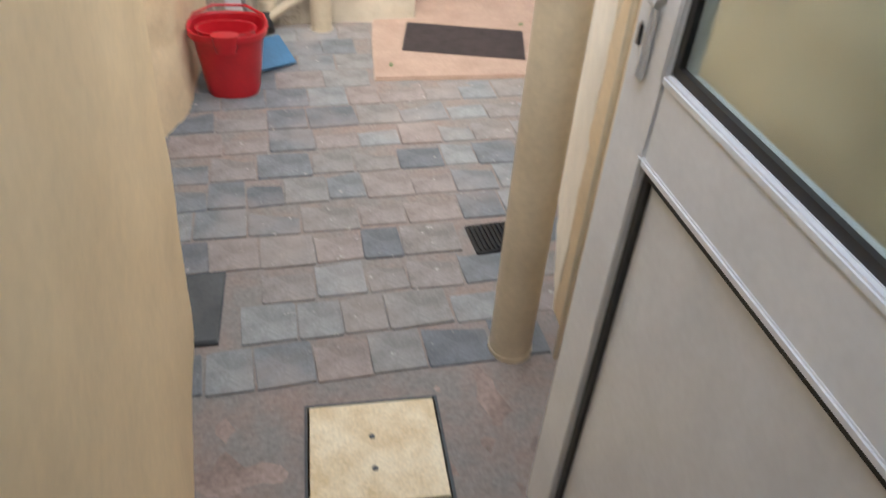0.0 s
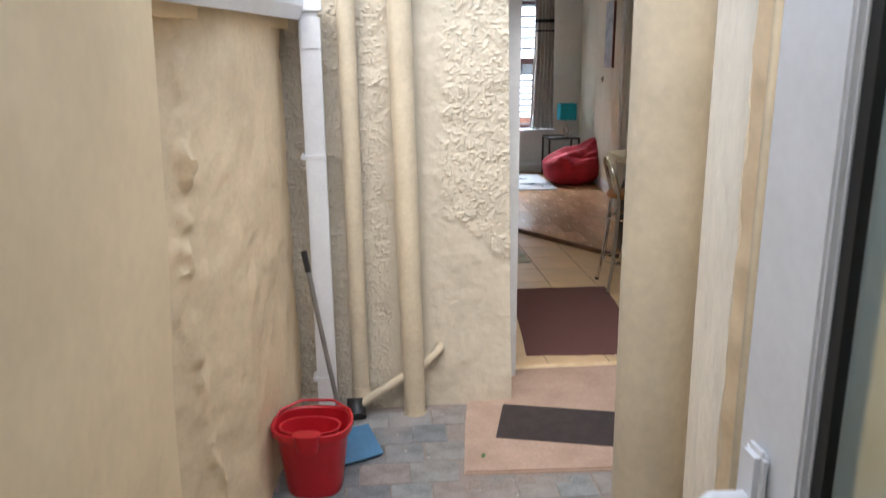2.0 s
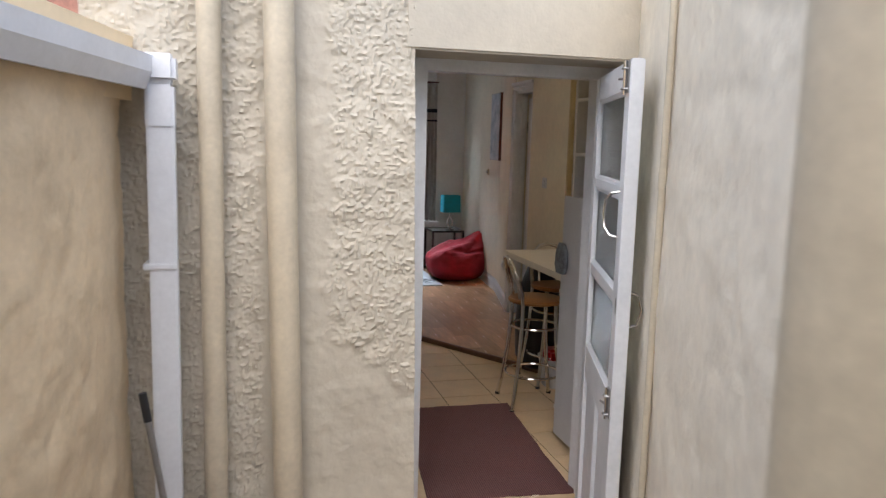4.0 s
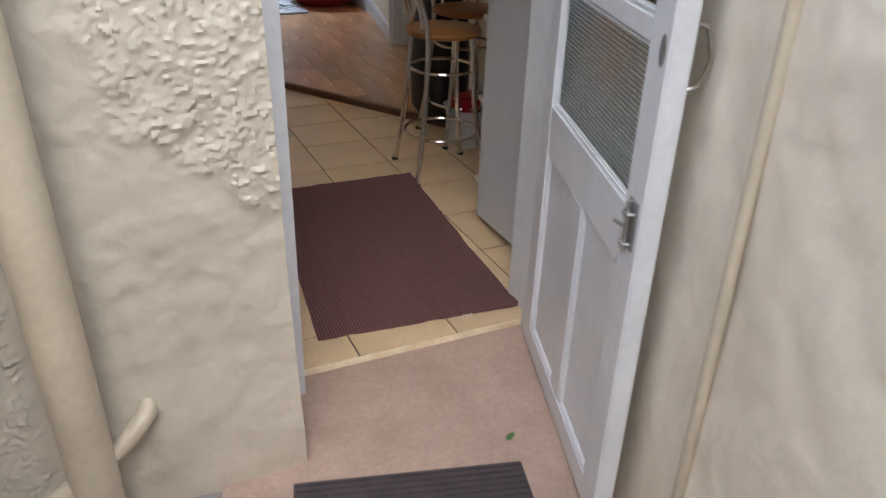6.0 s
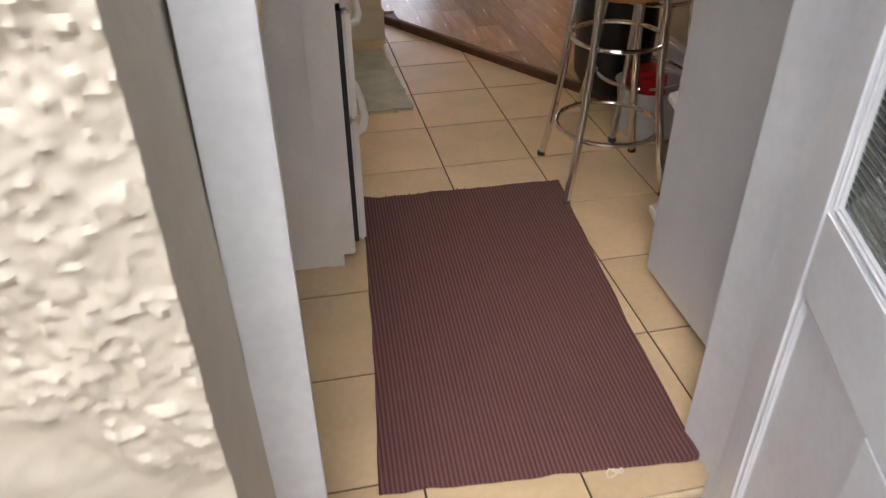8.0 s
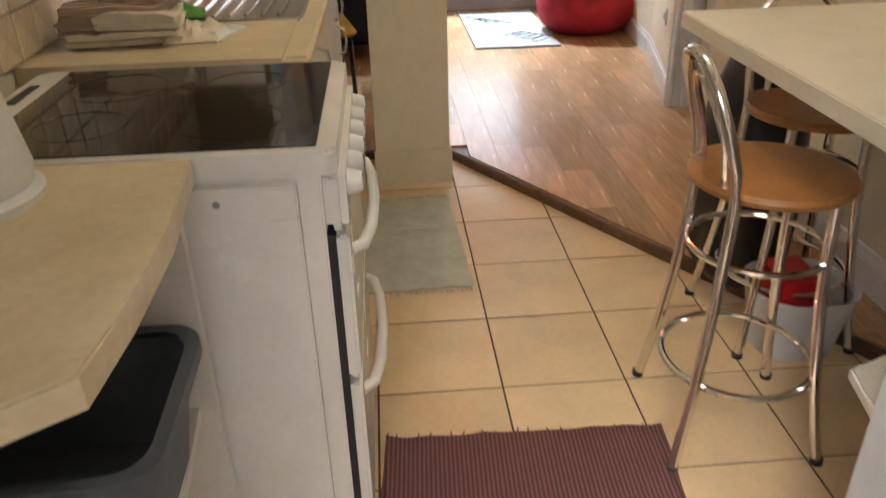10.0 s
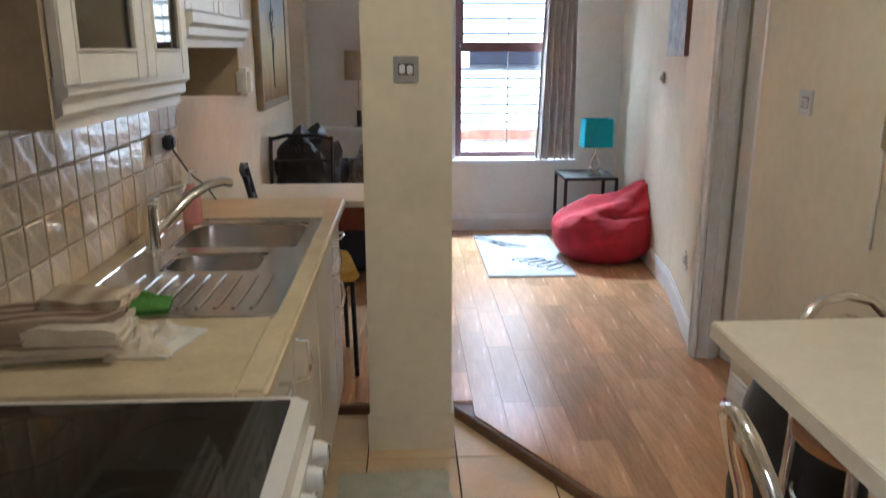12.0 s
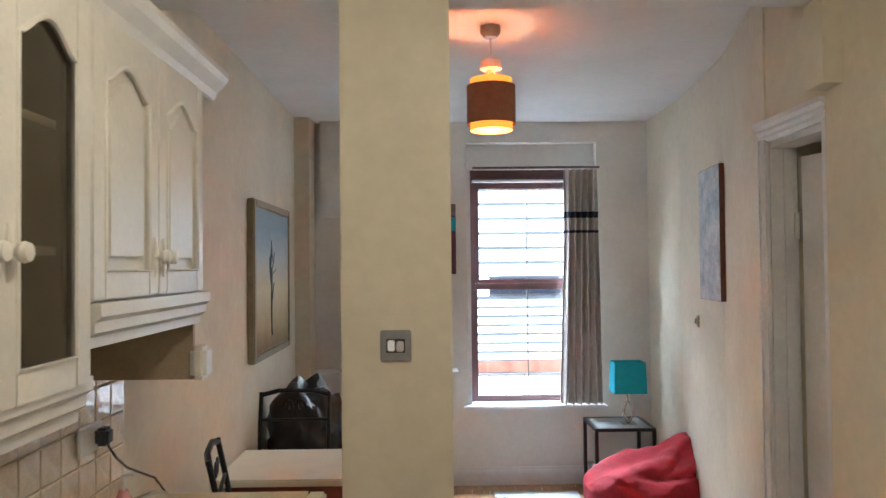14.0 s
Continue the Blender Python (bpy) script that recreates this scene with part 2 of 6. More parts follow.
# emission painted in for daylight on the facade, also lights the room
M["white_out_glow"] = glow_mat("white facade paint with added glow", (0.9, 0.95, 1.0), 0.7)
M["grey_out"] = mat("grey facade gap", (0.14, 0.16, 0.18), 0.8)
M["mat_brown"] = stripe_mat("brown corded mat", (0.09, 0.032, 0.036), (0.22, 0.11, 0.095), 30.0, "X")
def sky_canvas():
    """A painted sky that fades from ochre ground to grey blue."""
    m = mat("painted canvas sky", (0.46, 0.48, 0.42), 0.7, vary=0.12, scale=6)
    n, l = m.node_tree.nodes, m.node_tree.links
    sep = n.new("ShaderNodeSeparateXYZ")
    l.new(n["Texture Coordinate"].outputs["Generated"], sep.inputs["Vector"])
    wob = n.new("ShaderNodeMath")
    wob.operation = "MULTIPLY_ADD"
    wob.inputs[1].default_value = 0.25
    l.new(n["Noise Texture"].outputs["Fac"], wob.inputs[0])
    l.new(sep.outputs["Z"], wob.inputs[2])
    ramp = n.new("ShaderNodeValToRGB")
    e = ramp.color_ramp.elements
    e[0].color, e[0].position = (0.2, 0.13, 0.05, 1), 0.12
    e[1].color, e[1].position = (0.26, 0.36, 0.44, 1), 1.0
    for p, c in ((0.3, (0.42, 0.33, 0.16, 1)), (0.55, (0.62, 0.55, 0.36, 1)), (0.8, (0.44, 0.5, 0.52, 1))):
        e.new(p).color = c
    l.new(wob.outputs["Value"], ramp.inputs["Fac"])
    l.new(ramp.outputs["Color"], n["Principled BSDF"].inputs["Base Color"])
    return m


M["art_blue"] = sky_canvas()
M["art_dark"] = mat("dark painted leaves", (0.05, 0.09, 0.1), 0.7, vary=0.3, scale=12)
M["art_multi"] = mat("grey abstract canvas", (0.5, 0.52, 0.54), 0.7, vary=0.3, scale=9, color2=(0.2, 0.27, 0.34))
M["frame_silver"] = mat("pale gilt wooden frame", (0.3, 0.25, 0.16), 0.4, 0.3, vary=0.12)
M["wood_edge"] = mat("brown canvas edge", (0.16, 0.06, 0.035), 0.6, vary=0.2)
M["leaf_green"] = mat("green leaf", (0.08, 0.16, 0.04), 0.6)


def paver_mat():
    m = mat("tumbled paving block", (0.3, 0.3, 0.3), 0.85, vary=0.2, scale=9, bump=0.7, bscale=55, lowbump=0.3, lowscale=16)
    n, l = m.node_tree.nodes, m.node_tree.links
    b = n["Principled BSDF"]
    info = n.new("ShaderNodeObjectInfo")
    ramp = n.new("ShaderNodeValToRGB")
    e = ramp.color_ramp.elements
    e[0].color, e[0].position = (0.14, 0.148, 0.165, 1), 0.0
    e[1].color, e[1].position = (0.31, 0.245, 0.225, 1), 1.0
    for p, c in ((0.25, (0.205, 0.211, 0.225, 1)), (0.5, (0.28, 0.285, 0.29, 1)), (0.7, (0.25, 0.23, 0.22, 1)), (0.85, (0.27, 0.24, 0.23, 1))):
        x = e.new(p)
        x.color = c
    l.new(info.outputs["Random"], ramp.inputs["Fac"])
    old = b.inputs["Base Color"].links[0].from_socket
    mul = n.new("ShaderNodeMix")
    mul.data_type, mul.blend_type = "RGBA", "MULTIPLY"
    mul.inputs["Factor"].default_value = 1.0
    k = n.new("ShaderNodeMix")
    k.data_type, k.blend_type = "RGBA", "MULTIPLY"
    k.inputs["Factor"].default_value = 1.0
    k.inputs["B"].default_value = (3.5, 3.55, 3.55, 1)
    l.new(old, k.inputs["A"])
    l.new(k.outputs["Result"], mul.inputs["A"])
    l.new(ramp.outputs["Color"], mul.inputs["B"])
    # pinkish cement dust and pale scuffs lying across the blocks
    geo = n.new("ShaderNodeNewGeometry")
    dn = n.new("ShaderNodeTexNoise")
    dn.inputs["Scale"].default_value, dn.inputs["Detail"].default_value = 2.6, 8
    l.new(geo.outputs["Position"], dn.inputs["Vector"])
    dr = n.new("ShaderNodeMapRange")
    dr.inputs["From Min"].default_value, dr.inputs["From Max"].default_value = 0.5, 0.72
    dr.inputs["To Max"].default_value = 0.6
    l.new(dn.outputs["Fac"], dr.inputs["Value"])
    dm = n.new("ShaderNodeMix")
    dm.data_type = "RGBA"
    dm.inputs["B"].default_value = (0.4, 0.34, 0.31, 1)
    l.new(dr.outputs["Result"], dm.inputs["Factor"])
    l.new(mul.outputs["Result"], dm.inputs["A"])
    fl = n.new("ShaderNodeTexNoise")
    fl.inputs["Scale"].default_value, fl.inputs["Detail"].default_value = 34, 3
    l.new(geo.outputs["Position"], fl.inputs["Vector"])
    fr_ = n.new("ShaderNodeMapRange")
    fr_.inputs["From Min"].default_value, fr_.inputs["From Max"].default_value = 0.68, 0.74
    fr_.inputs["To Max"].default_value = 0.75
    l.new(fl.outputs["Fac"], fr_.inputs["Value"])
    fm = n.new("ShaderNodeMix")
    fm.data_type = "RGBA"
    fm.inputs["B"].default_value = (0.55, 0.52, 0.48, 1)
    l.new(fr_.outputs["Result"], fm.inputs["Factor"])
    l.new(dm.outputs["Result"], fm.inputs["A"])
    l.new(fm.outputs["Result"], b.inputs["Base Color"])
    return m


def laminate_mat():
    m = mat("oak strip laminate", (0.5, 0.3, 0.16), 0.25, vary=0.14, scale=5, pieces=0.2)
    n, l = m.node_tree.nodes, m.node_tree.links
    tex = n["Noise Texture"]
    mp = n.new("ShaderNodeMapping")
    mp.inputs["Scale"].default_value = (7.0, 0.7, 1.0)
    l.new(n["Texture Coordinate"].outputs["Object"], mp.inputs["Vector"])
    l.new(mp.outputs["Vector"], tex.inputs["Vector"])
    return m


M["paver"] = paver_mat()
M["laminate"] = laminate_mat()


# ---- building helpers ----
def finish(bm, smooth):
    bmesh.ops.recalc_face_normals(bm, faces=bm.faces)
    for f in bm.faces:
        f.smooth = smooth


def part(name, bm, material, parent=None, label="", smooth=False, kind=""):
    finish(bm, smooth)
    me = bpy.data.meshes.new(name)
    bm.to_mesh(me)
    bm.free()
    me.materials.append(M[material] if isinstance(material, str) else material)
    if smooth:
        me.set_sharp_from_angle(angle=radians(38))
    ob = new(name, me)
    if parent:
        ob.parent = parent
    return tagged(ob, label=label, kind=kind)


def thing(name, label, category, loc=(0, 0, 0), rz=0.0, group="", kind=""):
    ob = new(name)
    ob.empty_display_size = 0.05
    ob.matrix_world = pose(*loc, 0, 0, rz)
    return tagged(ob, label=label, category=category, group=group, kind=kind)


def box(x0, y0, z0, x1, y1, z1, bevel=0.0, seg=2, bm=None):
    b = bm or bmesh.new()
    m = Matrix.LocRotScale(((x0 + x1) / 2, (y0 + y1) / 2, (z0 + z1) / 2), None, (abs(x1 - x0), abs(y1 - y0), abs(z1 - z0)))
    r = bmesh.ops.create_cube(b, size=1, matrix=m)
    if bevel:
        es = list({e for v in r["verts"] for e in v.link_edges})
        bmesh.ops.bevel(b, geom=es, offset=bevel, segments=seg, affect="EDGES", clamp_overlap=True)
    return b


def tube(points, radius, seg=10, bm=None, closed=False, cap=True):
    """A round bar swept along points."""
    b = bm or bmesh.new()
    pts = [Vector(p) for p in points]
    n = len(pts)
    radii = radius if isinstance(radius, (list, tuple)) else [radius] * n
    rings, up = [], None
    for i, p in enumerate(pts):
        a = pts[(i - 1) % n] if (i or closed) else p
        c = pts[(i + 1) % n] if (i < n - 1 or closed) else p
        d = (c - a).normalized()
        if up is None:
            up = Vector((0, 0, 1)) if abs(d.z) < 0.9 else Vector((1, 0, 0))
        side = d.cross(up).normalized()
        up = side.cross(d).normalized()
        rings.append([b.verts.new(p + radii[i] * (math.cos(t) * side + math.sin(t) * up)) for t in [2 * math.pi * k / seg for k in range(seg)]])
    m = n if closed else n - 1
    for i in range(m):
        r0, r1 = rings[i], rings[(i + 1) % n]
        for k in range(seg):
            b.faces.new((r0[k], r0[(k + 1) % seg], r1[(k + 1) % seg], r1[k]))
    if cap and not closed:
        b.faces.new(rings[0])
        b.faces.new(rings[-1][::-1])
    return b


def lathe(profile, seg=28, bm=None, center=(0, 0, 0), squash=(1, 1)):
    """A turned solid from (radius, z) pairs."""
    b = bm or bmesh.new()
    cx, cy, cz = center
    rings = []
    for r, z in profile:
        if r <= 1e-5:
            rings.append([b.verts.new((cx, cy, cz + z))])
        else:
            rings.append([b.verts.new((cx + squash[0] * r * math.cos(2 * math.pi * k / seg), cy + squash[1] * r * math.sin(2 * math.pi * k / seg), cz + z)) for k in range(seg)])
    for r0, r1 in zip(rings, rings[1:]):
        for k in range(seg):
            k1 = (k + 1) % seg
            if len(r0) == 1 and len(r1) == 1:
                continue
            if len(r0) == 1:
                b.faces.new((r0[0], r1[k], r1[k1]))
            elif len(r1) == 1:
                b.faces.new((r0[k], r0[k1], r1[0]))
            else:
                b.faces.new((r0[k], r0[k1], r1[k1], r1[k]))
    return b


def prism(outline, z0, z1, bm=None, bevel=0.0):
    """A flat outline pulled up from z0 to z1."""
    b = bm or bmesh.new()
    lo = [b.verts.new((x, y, z0)) for x, y in outline]
    hi = [b.verts.new((x, y, z1)) for x, y in outline]
    n = len(outline)
    b.faces.new(lo[::-1])
    b.faces.new(hi)
    for i in range(n):
        b.faces.new((lo[i], lo[(i + 1) % n], hi[(i + 1) % n], hi[i]))
    if bevel:
        es = [e for e in b.edges if e.verts[0] in hi and e.verts[1] in hi]
        bmesh.ops.bevel(b, geom=es, offset=bevel, segments=2, affect="EDGES", clamp_overlap=True)
    return b


def turn_bm(bm, m):
    bmesh.ops.transform(bm, matrix=m, verts=bm.verts)
    return bm


def moulding(profile, p0, p1, bm=None):
    """A straight run of moulding from p0 to p1; profile holds (out, up), out is to the right of the run."""
    b = bm or bmesh.new()
    p0, p1 = Vector(p0), Vector(p1)
    d = (p1 - p0).normalized()
    side = d.cross(Vector((0, 0, 1))).normalized()
    up = side.cross(d).normalized()
    a = [b.verts.new(p0 + side * o + up * u) for o, u in profile]
    c = [b.verts.new(p1 + side * o + up * u) for o, u in profile]
    n = len(profile)
    for i in range(n):
        b.faces.new((a[i], a[(i + 1) % n], c[(i + 1) % n], c[i]))
    b.faces.new(a[::-1])
    b.faces.new(c)
    return b


def fbm(v, octaves=4):
    return noise.fractal(v, 0.7, 2.1, octaves)


def relief_wall(*plan, z0, z1, thick, step, height):
    """A wall along points in plan whose right-hand face carries relief; height(s, z) is how far it stands out."""
    b = bmesh.new()
    pts = [Vector((*p, 0)) for p in plan]
    dirs = [(c - a).normalized() for a, c in zip(pts, pts[1:])]
    stations, s = [], 0.0
    for k, (a, c) in enumerate(zip(pts, pts[1:])):
        n = max(1, int((c - a).length / step))
        for i in range(n + (k == len(dirs) - 1)):
            u = i / n
            d = dirs[k]
            if u < 0.35 and k:
                d = (dirs[k - 1].lerp(dirs[k], 0.5 + 0.5 * u / 0.35)).normalized()
            elif u > 0.65 and k < len(dirs) - 1:
                d = (dirs[k].lerp(dirs[k + 1], 0.5 * (u - 0.65) / 0.35)).normalized()
            stations.append((a.lerp(c, u), d.cross(Vector((0, 0, 1))), s + (c - a).length * u))
        s += (c - a).length
    nz = max(1, int((z1 - z0) / step))
    grid = []
    for j in range(nz + 1):
        z = z0 + (z1 - z0) * j / nz
        grid.append([b.verts.new(p + o * height(s, z) + Vector((0, 0, z))) for p, o, s in stations])
    m = len(stations) - 1
    for j in range(nz):
        for i in range(m):
            b.faces.new((grid[j][i], grid[j][i + 1], grid[j + 1][i + 1], grid[j + 1][i]))
    lo = [b.verts.new(p - o * thick + Vector((0, 0, z0))) for p, o, s in stations]
    hi = [b.verts.new(p - o * thick + Vector((0, 0, z1))) for p, o, s in stations]
    for i in range(m):
        b.faces.new((lo[i + 1], lo[i], hi[i], hi[i + 1]))
        b.faces.new((lo[i], lo[i + 1], grid[0][i + 1], grid[0][i]))
        b.faces.new((hi[i + 1], hi[i], grid[-1][i], grid[-1][i + 1]))
    b.faces.new([hi[0], lo[0]] + [grid[j][0] for j in range(nz + 1)])
    b.faces.new([lo[-1], hi[-1]] + [grid[j][-1] for j in range(nz, -1, -1)])
    return b


def struct(name, bm, material, label, category, smooth=False):
    ob = part(name, bm, material, smooth=smooth)
    return tagged(ob, label=label, category=category, kind="structure")

# ---- yard: ground and walls ----
YZ = -0.03
ground = thing("ground_yard", "grey and pinkish tumbled paving blocks in uneven rows", "paving", kind="structure")


def yard_z(y):
    """The paving falls away gently from the house."""
    return YZ - 0.043 * min(1.6, max(0.0, -0.7 - y))


bed = bmesh.new()
for k, y0 in enumerate((0.10, -0.7, -2.3)):
    y1 = (-0.7, -2.3, -3.56)[k]
    loft_pts = [(y0, yard_z(y0) - 0.003), (y1, yard_z(y1) - 0.003)]
    vs = [bed.verts.new((x, y, z)) for x, (y, z) in ((-0.6, loft_pts[0]), (2.2, loft_pts[0]), (2.2, loft_pts[1]), (-0.6, loft_pts[1]))]
    bed.faces.new(vs)
    lo = [bed.verts.new((v.co.x, v.co.y, -0.2)) for v in vs]
    bed.faces.new(lo[::-1])
    for i in range(4):
        bed.faces.new((vs[i], lo[i], lo[(i + 1) % 4], vs[(i + 1) % 4]))
part("bedding", bed, "mortar", ground)
skim = bmesh.new()
n_s = 26
grid = [[skim.verts.new((-0.02 + 1.12 * i / n_s, -2.255 + 0.02 * noise.noise(Vector((i * 0.7, 2, 1))) - 1.25 * j / n_s,
                         yard_z(-2.3) - 0.004 + 0.006 * noise.noise(Vector((i * 0.5, j * 0.5, 7))))) for i in range(n_s + 1)] for j in range(n_s + 1)]
for j in range(n_s):
    for i in range(n_s):
        skim.faces.new((grid[j][i], grid[j][i + 1], grid[j + 1][i + 1], grid[j + 1][i]))
part("cement_skim", skim, "cement", ground, "pinkish stained cement patch", smooth=True)
struct("ground", box(-30, -40, -0.5, 30, 60, -0.21), "mortar", "bare ground round the buildings", "ground")

struct("pavement_step", prism([(0.765, -0.615), (1.655, -0.66), (2.05, 0.385), (1.0, 0.385), (1.0, 0.06), (0.86, 0.04), (0.82, -0.2)], -0.1, YZ + 0.012, bevel=0.008),
       "pink_concrete", "worn pinkish concrete doorstep at the back door", "doorstep")

slab = thing("paving_slab", "pale yellow stained square stone slab in the paving", "slab", loc=(0.473, -2.478, -0.09))
part("stone", prism([(-0.156, 0.163), (0.179, 0.141), (0.158, -0.168), (-0.182, -0.134)], -0.07, 0.0, bevel=0.006), "pale_slab", slab)
part("joint", prism([(-0.163, 0.171), (0.187, 0.148), (0.166, -0.177), (-0.19, -0.141)], -0.07, -0.006), "dark_slab", slab, "dark open joint round the slab")
for x, y in ((-0.005, 0.04), (-0.012, -0.055)):
    part("lifting_hole", lathe([(0, 0.001), (0.006, 0.001), (0.008, 0.0), (0.006, -0.002), (0, -0.004)], 10, center=(x, y, 0.0006)), "dark_slab", slab, "small dark lifting hole")
tagged(part("paving_slab", prism([(-0.02, -1.715), (0.125, -1.72), (0.095, -2.053), (0.0, -2.05)], -0.14, -0.074, bevel=0.004), "dark_slab"),
       "dark slate slab beside the beige wall", "slab")


def near_left(s, z):
    return 0.012 * fbm(Vector((s * 1.3, z * 1.3, 3.0))) + 0.02 * max(0, 0.5 - z) * math.sin(s * 3)


def rough_left(s, z):
    ridge = math.exp(-((s - 1.17 - 0.03 * math.sin(z * 5)) / 0.04) ** 2) * (0.008 + 0.06 * max(0, noise.noise(Vector((z * 11, s * 20, 1)))) + 0.02 * max(0, noise.noise(Vector((z * 31, s * 31, 4)))))
    return 0.011 * fbm(Vector((s * 2.6, z * 2.0, 0))) + 0.005 * fbm(Vector((s * 9, z * 9, 5))) + 0.002 * fbm(Vector((s * 30, z * 30, 5))) + ridge


def dash(s, z):
    x = s - 0.05
    wob = 0.035 * noise.noise(Vector((x * 9, z * 9, 9))) + 0.02 * noise.noise(Vector((x * 30, z * 30, 3)))
    edge = min((x - 0.72 + wob) / 0.05, (z + 0.75 * (x - 0.76) - 0.885 + wob) / 0.04)
    if x < 0.56:
        edge = (0.53 - x) / 0.03
    k = min(1, max(0, edge))
    smoothp = 0.009 * fbm(Vector((x * 3.5, z * 3.5, 2))) + 0.0022 * fbm(Vector((x * 17, z * 17, 2)))
    clump = noise.noise(Vector((x * 15, z * 15, 6)))
    r = max(0.0, noise.noise(Vector((x * 88, z * 84, 4))) + 0.6 * noise.noise(Vector((x * 41, z * 41, 1))) + 0.3 * clump + 0.12)
    r2 = noise.noise(Vector((x * 150, z * 140, 8)))
    flare = 0.03 * max(0, 0.55 - z)
    return smoothp + k * (0.009 * min(r, 0.75) + 0.0022 * r2 + 0.004 * clump + 0.005) + flare


near_wall = struct("wall_yard_left_near", relief_wall((0.02, -3.5), (0.042, -2.0), z0=-0.2, z1=1.95, thick=0.45, step=0.04, height=near_left), "beige_smooth",
       "smooth beige painted wall beside the passage", "wall", smooth=True)
# the wall bellies out towards its head
for v in near_wall.data.vertices:
    v.co.x += 0.045 * max(0.0, v.co.z - 0.6)
struct("wall_yard_left", relief_wall((-0.34, -2.2), (-0.22, -1.25), (-0.165, -1.13), (-0.005, -0.80), (0.05, -0.35), (0.07, -0.01), z0=-0.2, z1=1.78, thick=0.3, step=0.013, height=rough_left), "beige_rough",
       "lumpy beige rendered wall with a cracked ridge", "wall", smooth=True)
struct("wall_yard_left_upper", box(-0.95, -2.2, 1.96, -0.62, 0.1, 2.2), "beige_smooth", "beige wall above the gutter", "wall")
back_wall = struct("wall_back_house", relief_wall((-0.05, 0.045), (1.058, 0.04), z0=-0.12, z1=3.1, thick=0.46, step=0.0052, height=dash), "cream_rough_shaded",
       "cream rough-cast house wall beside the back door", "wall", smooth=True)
# the door side of the old wall leans slightly
for v in back_wall.data.vertices:
    v.co.x -= 0.02 * (v.co.z - 0.8) * max(0.0, min(1.0, (v.co.x - 0.6) / 0.4))
struct("wall_back_lintel", box(1.0, 0.03, 1.935, 2.05, 0.50, 3.1, 0.008), "cream_rough_shaded", "rendered lintel over the back door", "wall")
def right_wall(s, z):
    flake = max(0.0, fbm(Vector((s * 5, z * 5, 2))) - 0.25)
    return 0.007 * fbm(Vector((s * 2, z * 2, 7))) + 0.0035 * fbm(Vector((s * 9, z * 9, 1))) - 0.006 * min(0.3, flake) + 0.0012 * fbm(Vector((s * 40, z * 40, 3)))


struct("wall_yard_right", relief_wall((2.05, 0.42), (1.087, -2.07), z0=-0.2, z1=2.3, thick=0.3, step=0.014, height=right_wall),
       "cream_patchy", "cream painted patchy render wall beside the open door", "wall", smooth=True)
struct("wall_yard_right_near", relief_wall((1.087, -2.07), (1.05, -3.5), z0=-0.2, z1=1.8, thick=0.3, step=0.018,
                                           height=lambda s, z: 0.006 * fbm(Vector((s * 4, z * 4, 6))) + 0.005 * fbm(Vector((s * 12, z * 12, 6)))),
       "beige_rough", "beige painted rough wall behind the white door", "wall", smooth=True)
struct("wall_rear_left", box(-2.0, -3.75, -0.1, 0.0, -3.5, 2.7), "beige_smooth", "beige wall of the rear building", "wall")
struct("wall_rear_right", box(0.88, -3.75, -0.1, 3.0, -3.5, 2.7), "beige_smooth", "beige wall of the rear building", "wall")
struct("wall_rear_head", box(0.0, -3.75, 2.12, 0.88, -3.5, 2.7), "beige_smooth", "beige wall above the rear doorway", "wall")
# plain room behind the starting point
struct("floor_rear_room", box(-1.6, -6.0, -0.2, 2.4, -3.5, -0.09), "tile_floor", "plain floor of the rear room", "floor")
struct("wall_rear_room_west", box(-1.7, -6.0, -0.1, -1.6, -3.7, 2.3), "white_wall", "white wall of the rear room", "wall")
struct("wall_rear_room_east", box(2.4, -6.0, -0.1, 2.5, -3.7, 2.3), "white_wall", "white wall of the rear room", "wall")
struct("wall_rear_room_south", box(-1.7, -6.1, -0.1, 2.5, -6.0, 2.3), "white_wall", "white wall of the rear room", "wall")
struct("ceiling_rear_room", box(-1.7, -6.1, 2.3, 2.5, -3.7, 2.4), "ceiling_white", "white ceiling of the rear room", "ceiling")

# ---- kitchen and living room shell ----
LX, RX = 0.64, 2.86
WY = 6.75
LZ = 0.034
struct("wall_kitchen_west", box(0.34, 0.46, -0.1, LX, WY + 0.3, 2.95), "cream_wall", "cream painted side wall", "wall")
struct("wall_kitchen_south_left", box(LX, 0.46, -0.1, 1.05, 0.52, 2.6), "cream_wall", "cream wall beside the back door", "wall")
struct("wall_kitchen_south_right", box(1.98, 0.40, -0.1, 3.3, 0.52, 2.6), "cream_wall", "cream wall beside the back door", "wall")
struct("wall_kitchen_south_head", box(1.0, 0.42, 1.96, 2.0, 0.53, 2.6), "cream_wall", "cream wall above the back door", "wall")
struct("wall_kitchen_east", box(RX, 0.5, -0.1, RX + 0.3, 3.56, 2.95), "cream_wall", "cream painted kitchen wall", "wall")
struct("wall_living_east", prism([(2.875, 4.035), (3.10, 5.05), (3.19, 6.0), (3.20, WY + 0.3), (3.5, WY + 0.3), (3.5, 4.035)], -0.1, 2.95), "cream_wall",
       "cream painted uneven living room wall", "wall")
struct("wall_living_east_head", box(RX + 0.022, 3.5, 2.09, 3.3, 4.05, 2.95), "cream_wall", "cream wall above the inner door", "wall")
struct("wall_hall_end", box(3.5, 3.0, -0.1, 3.6, 4.6, 2.9), "white_wall", "white wall beyond the inner door", "wall")
struct("wall_hall_south", box(3.1, 3.3, -0.1, 3.5, 3.4, 2.9), "white_wall", "white wall beyond the inner door", "wall")
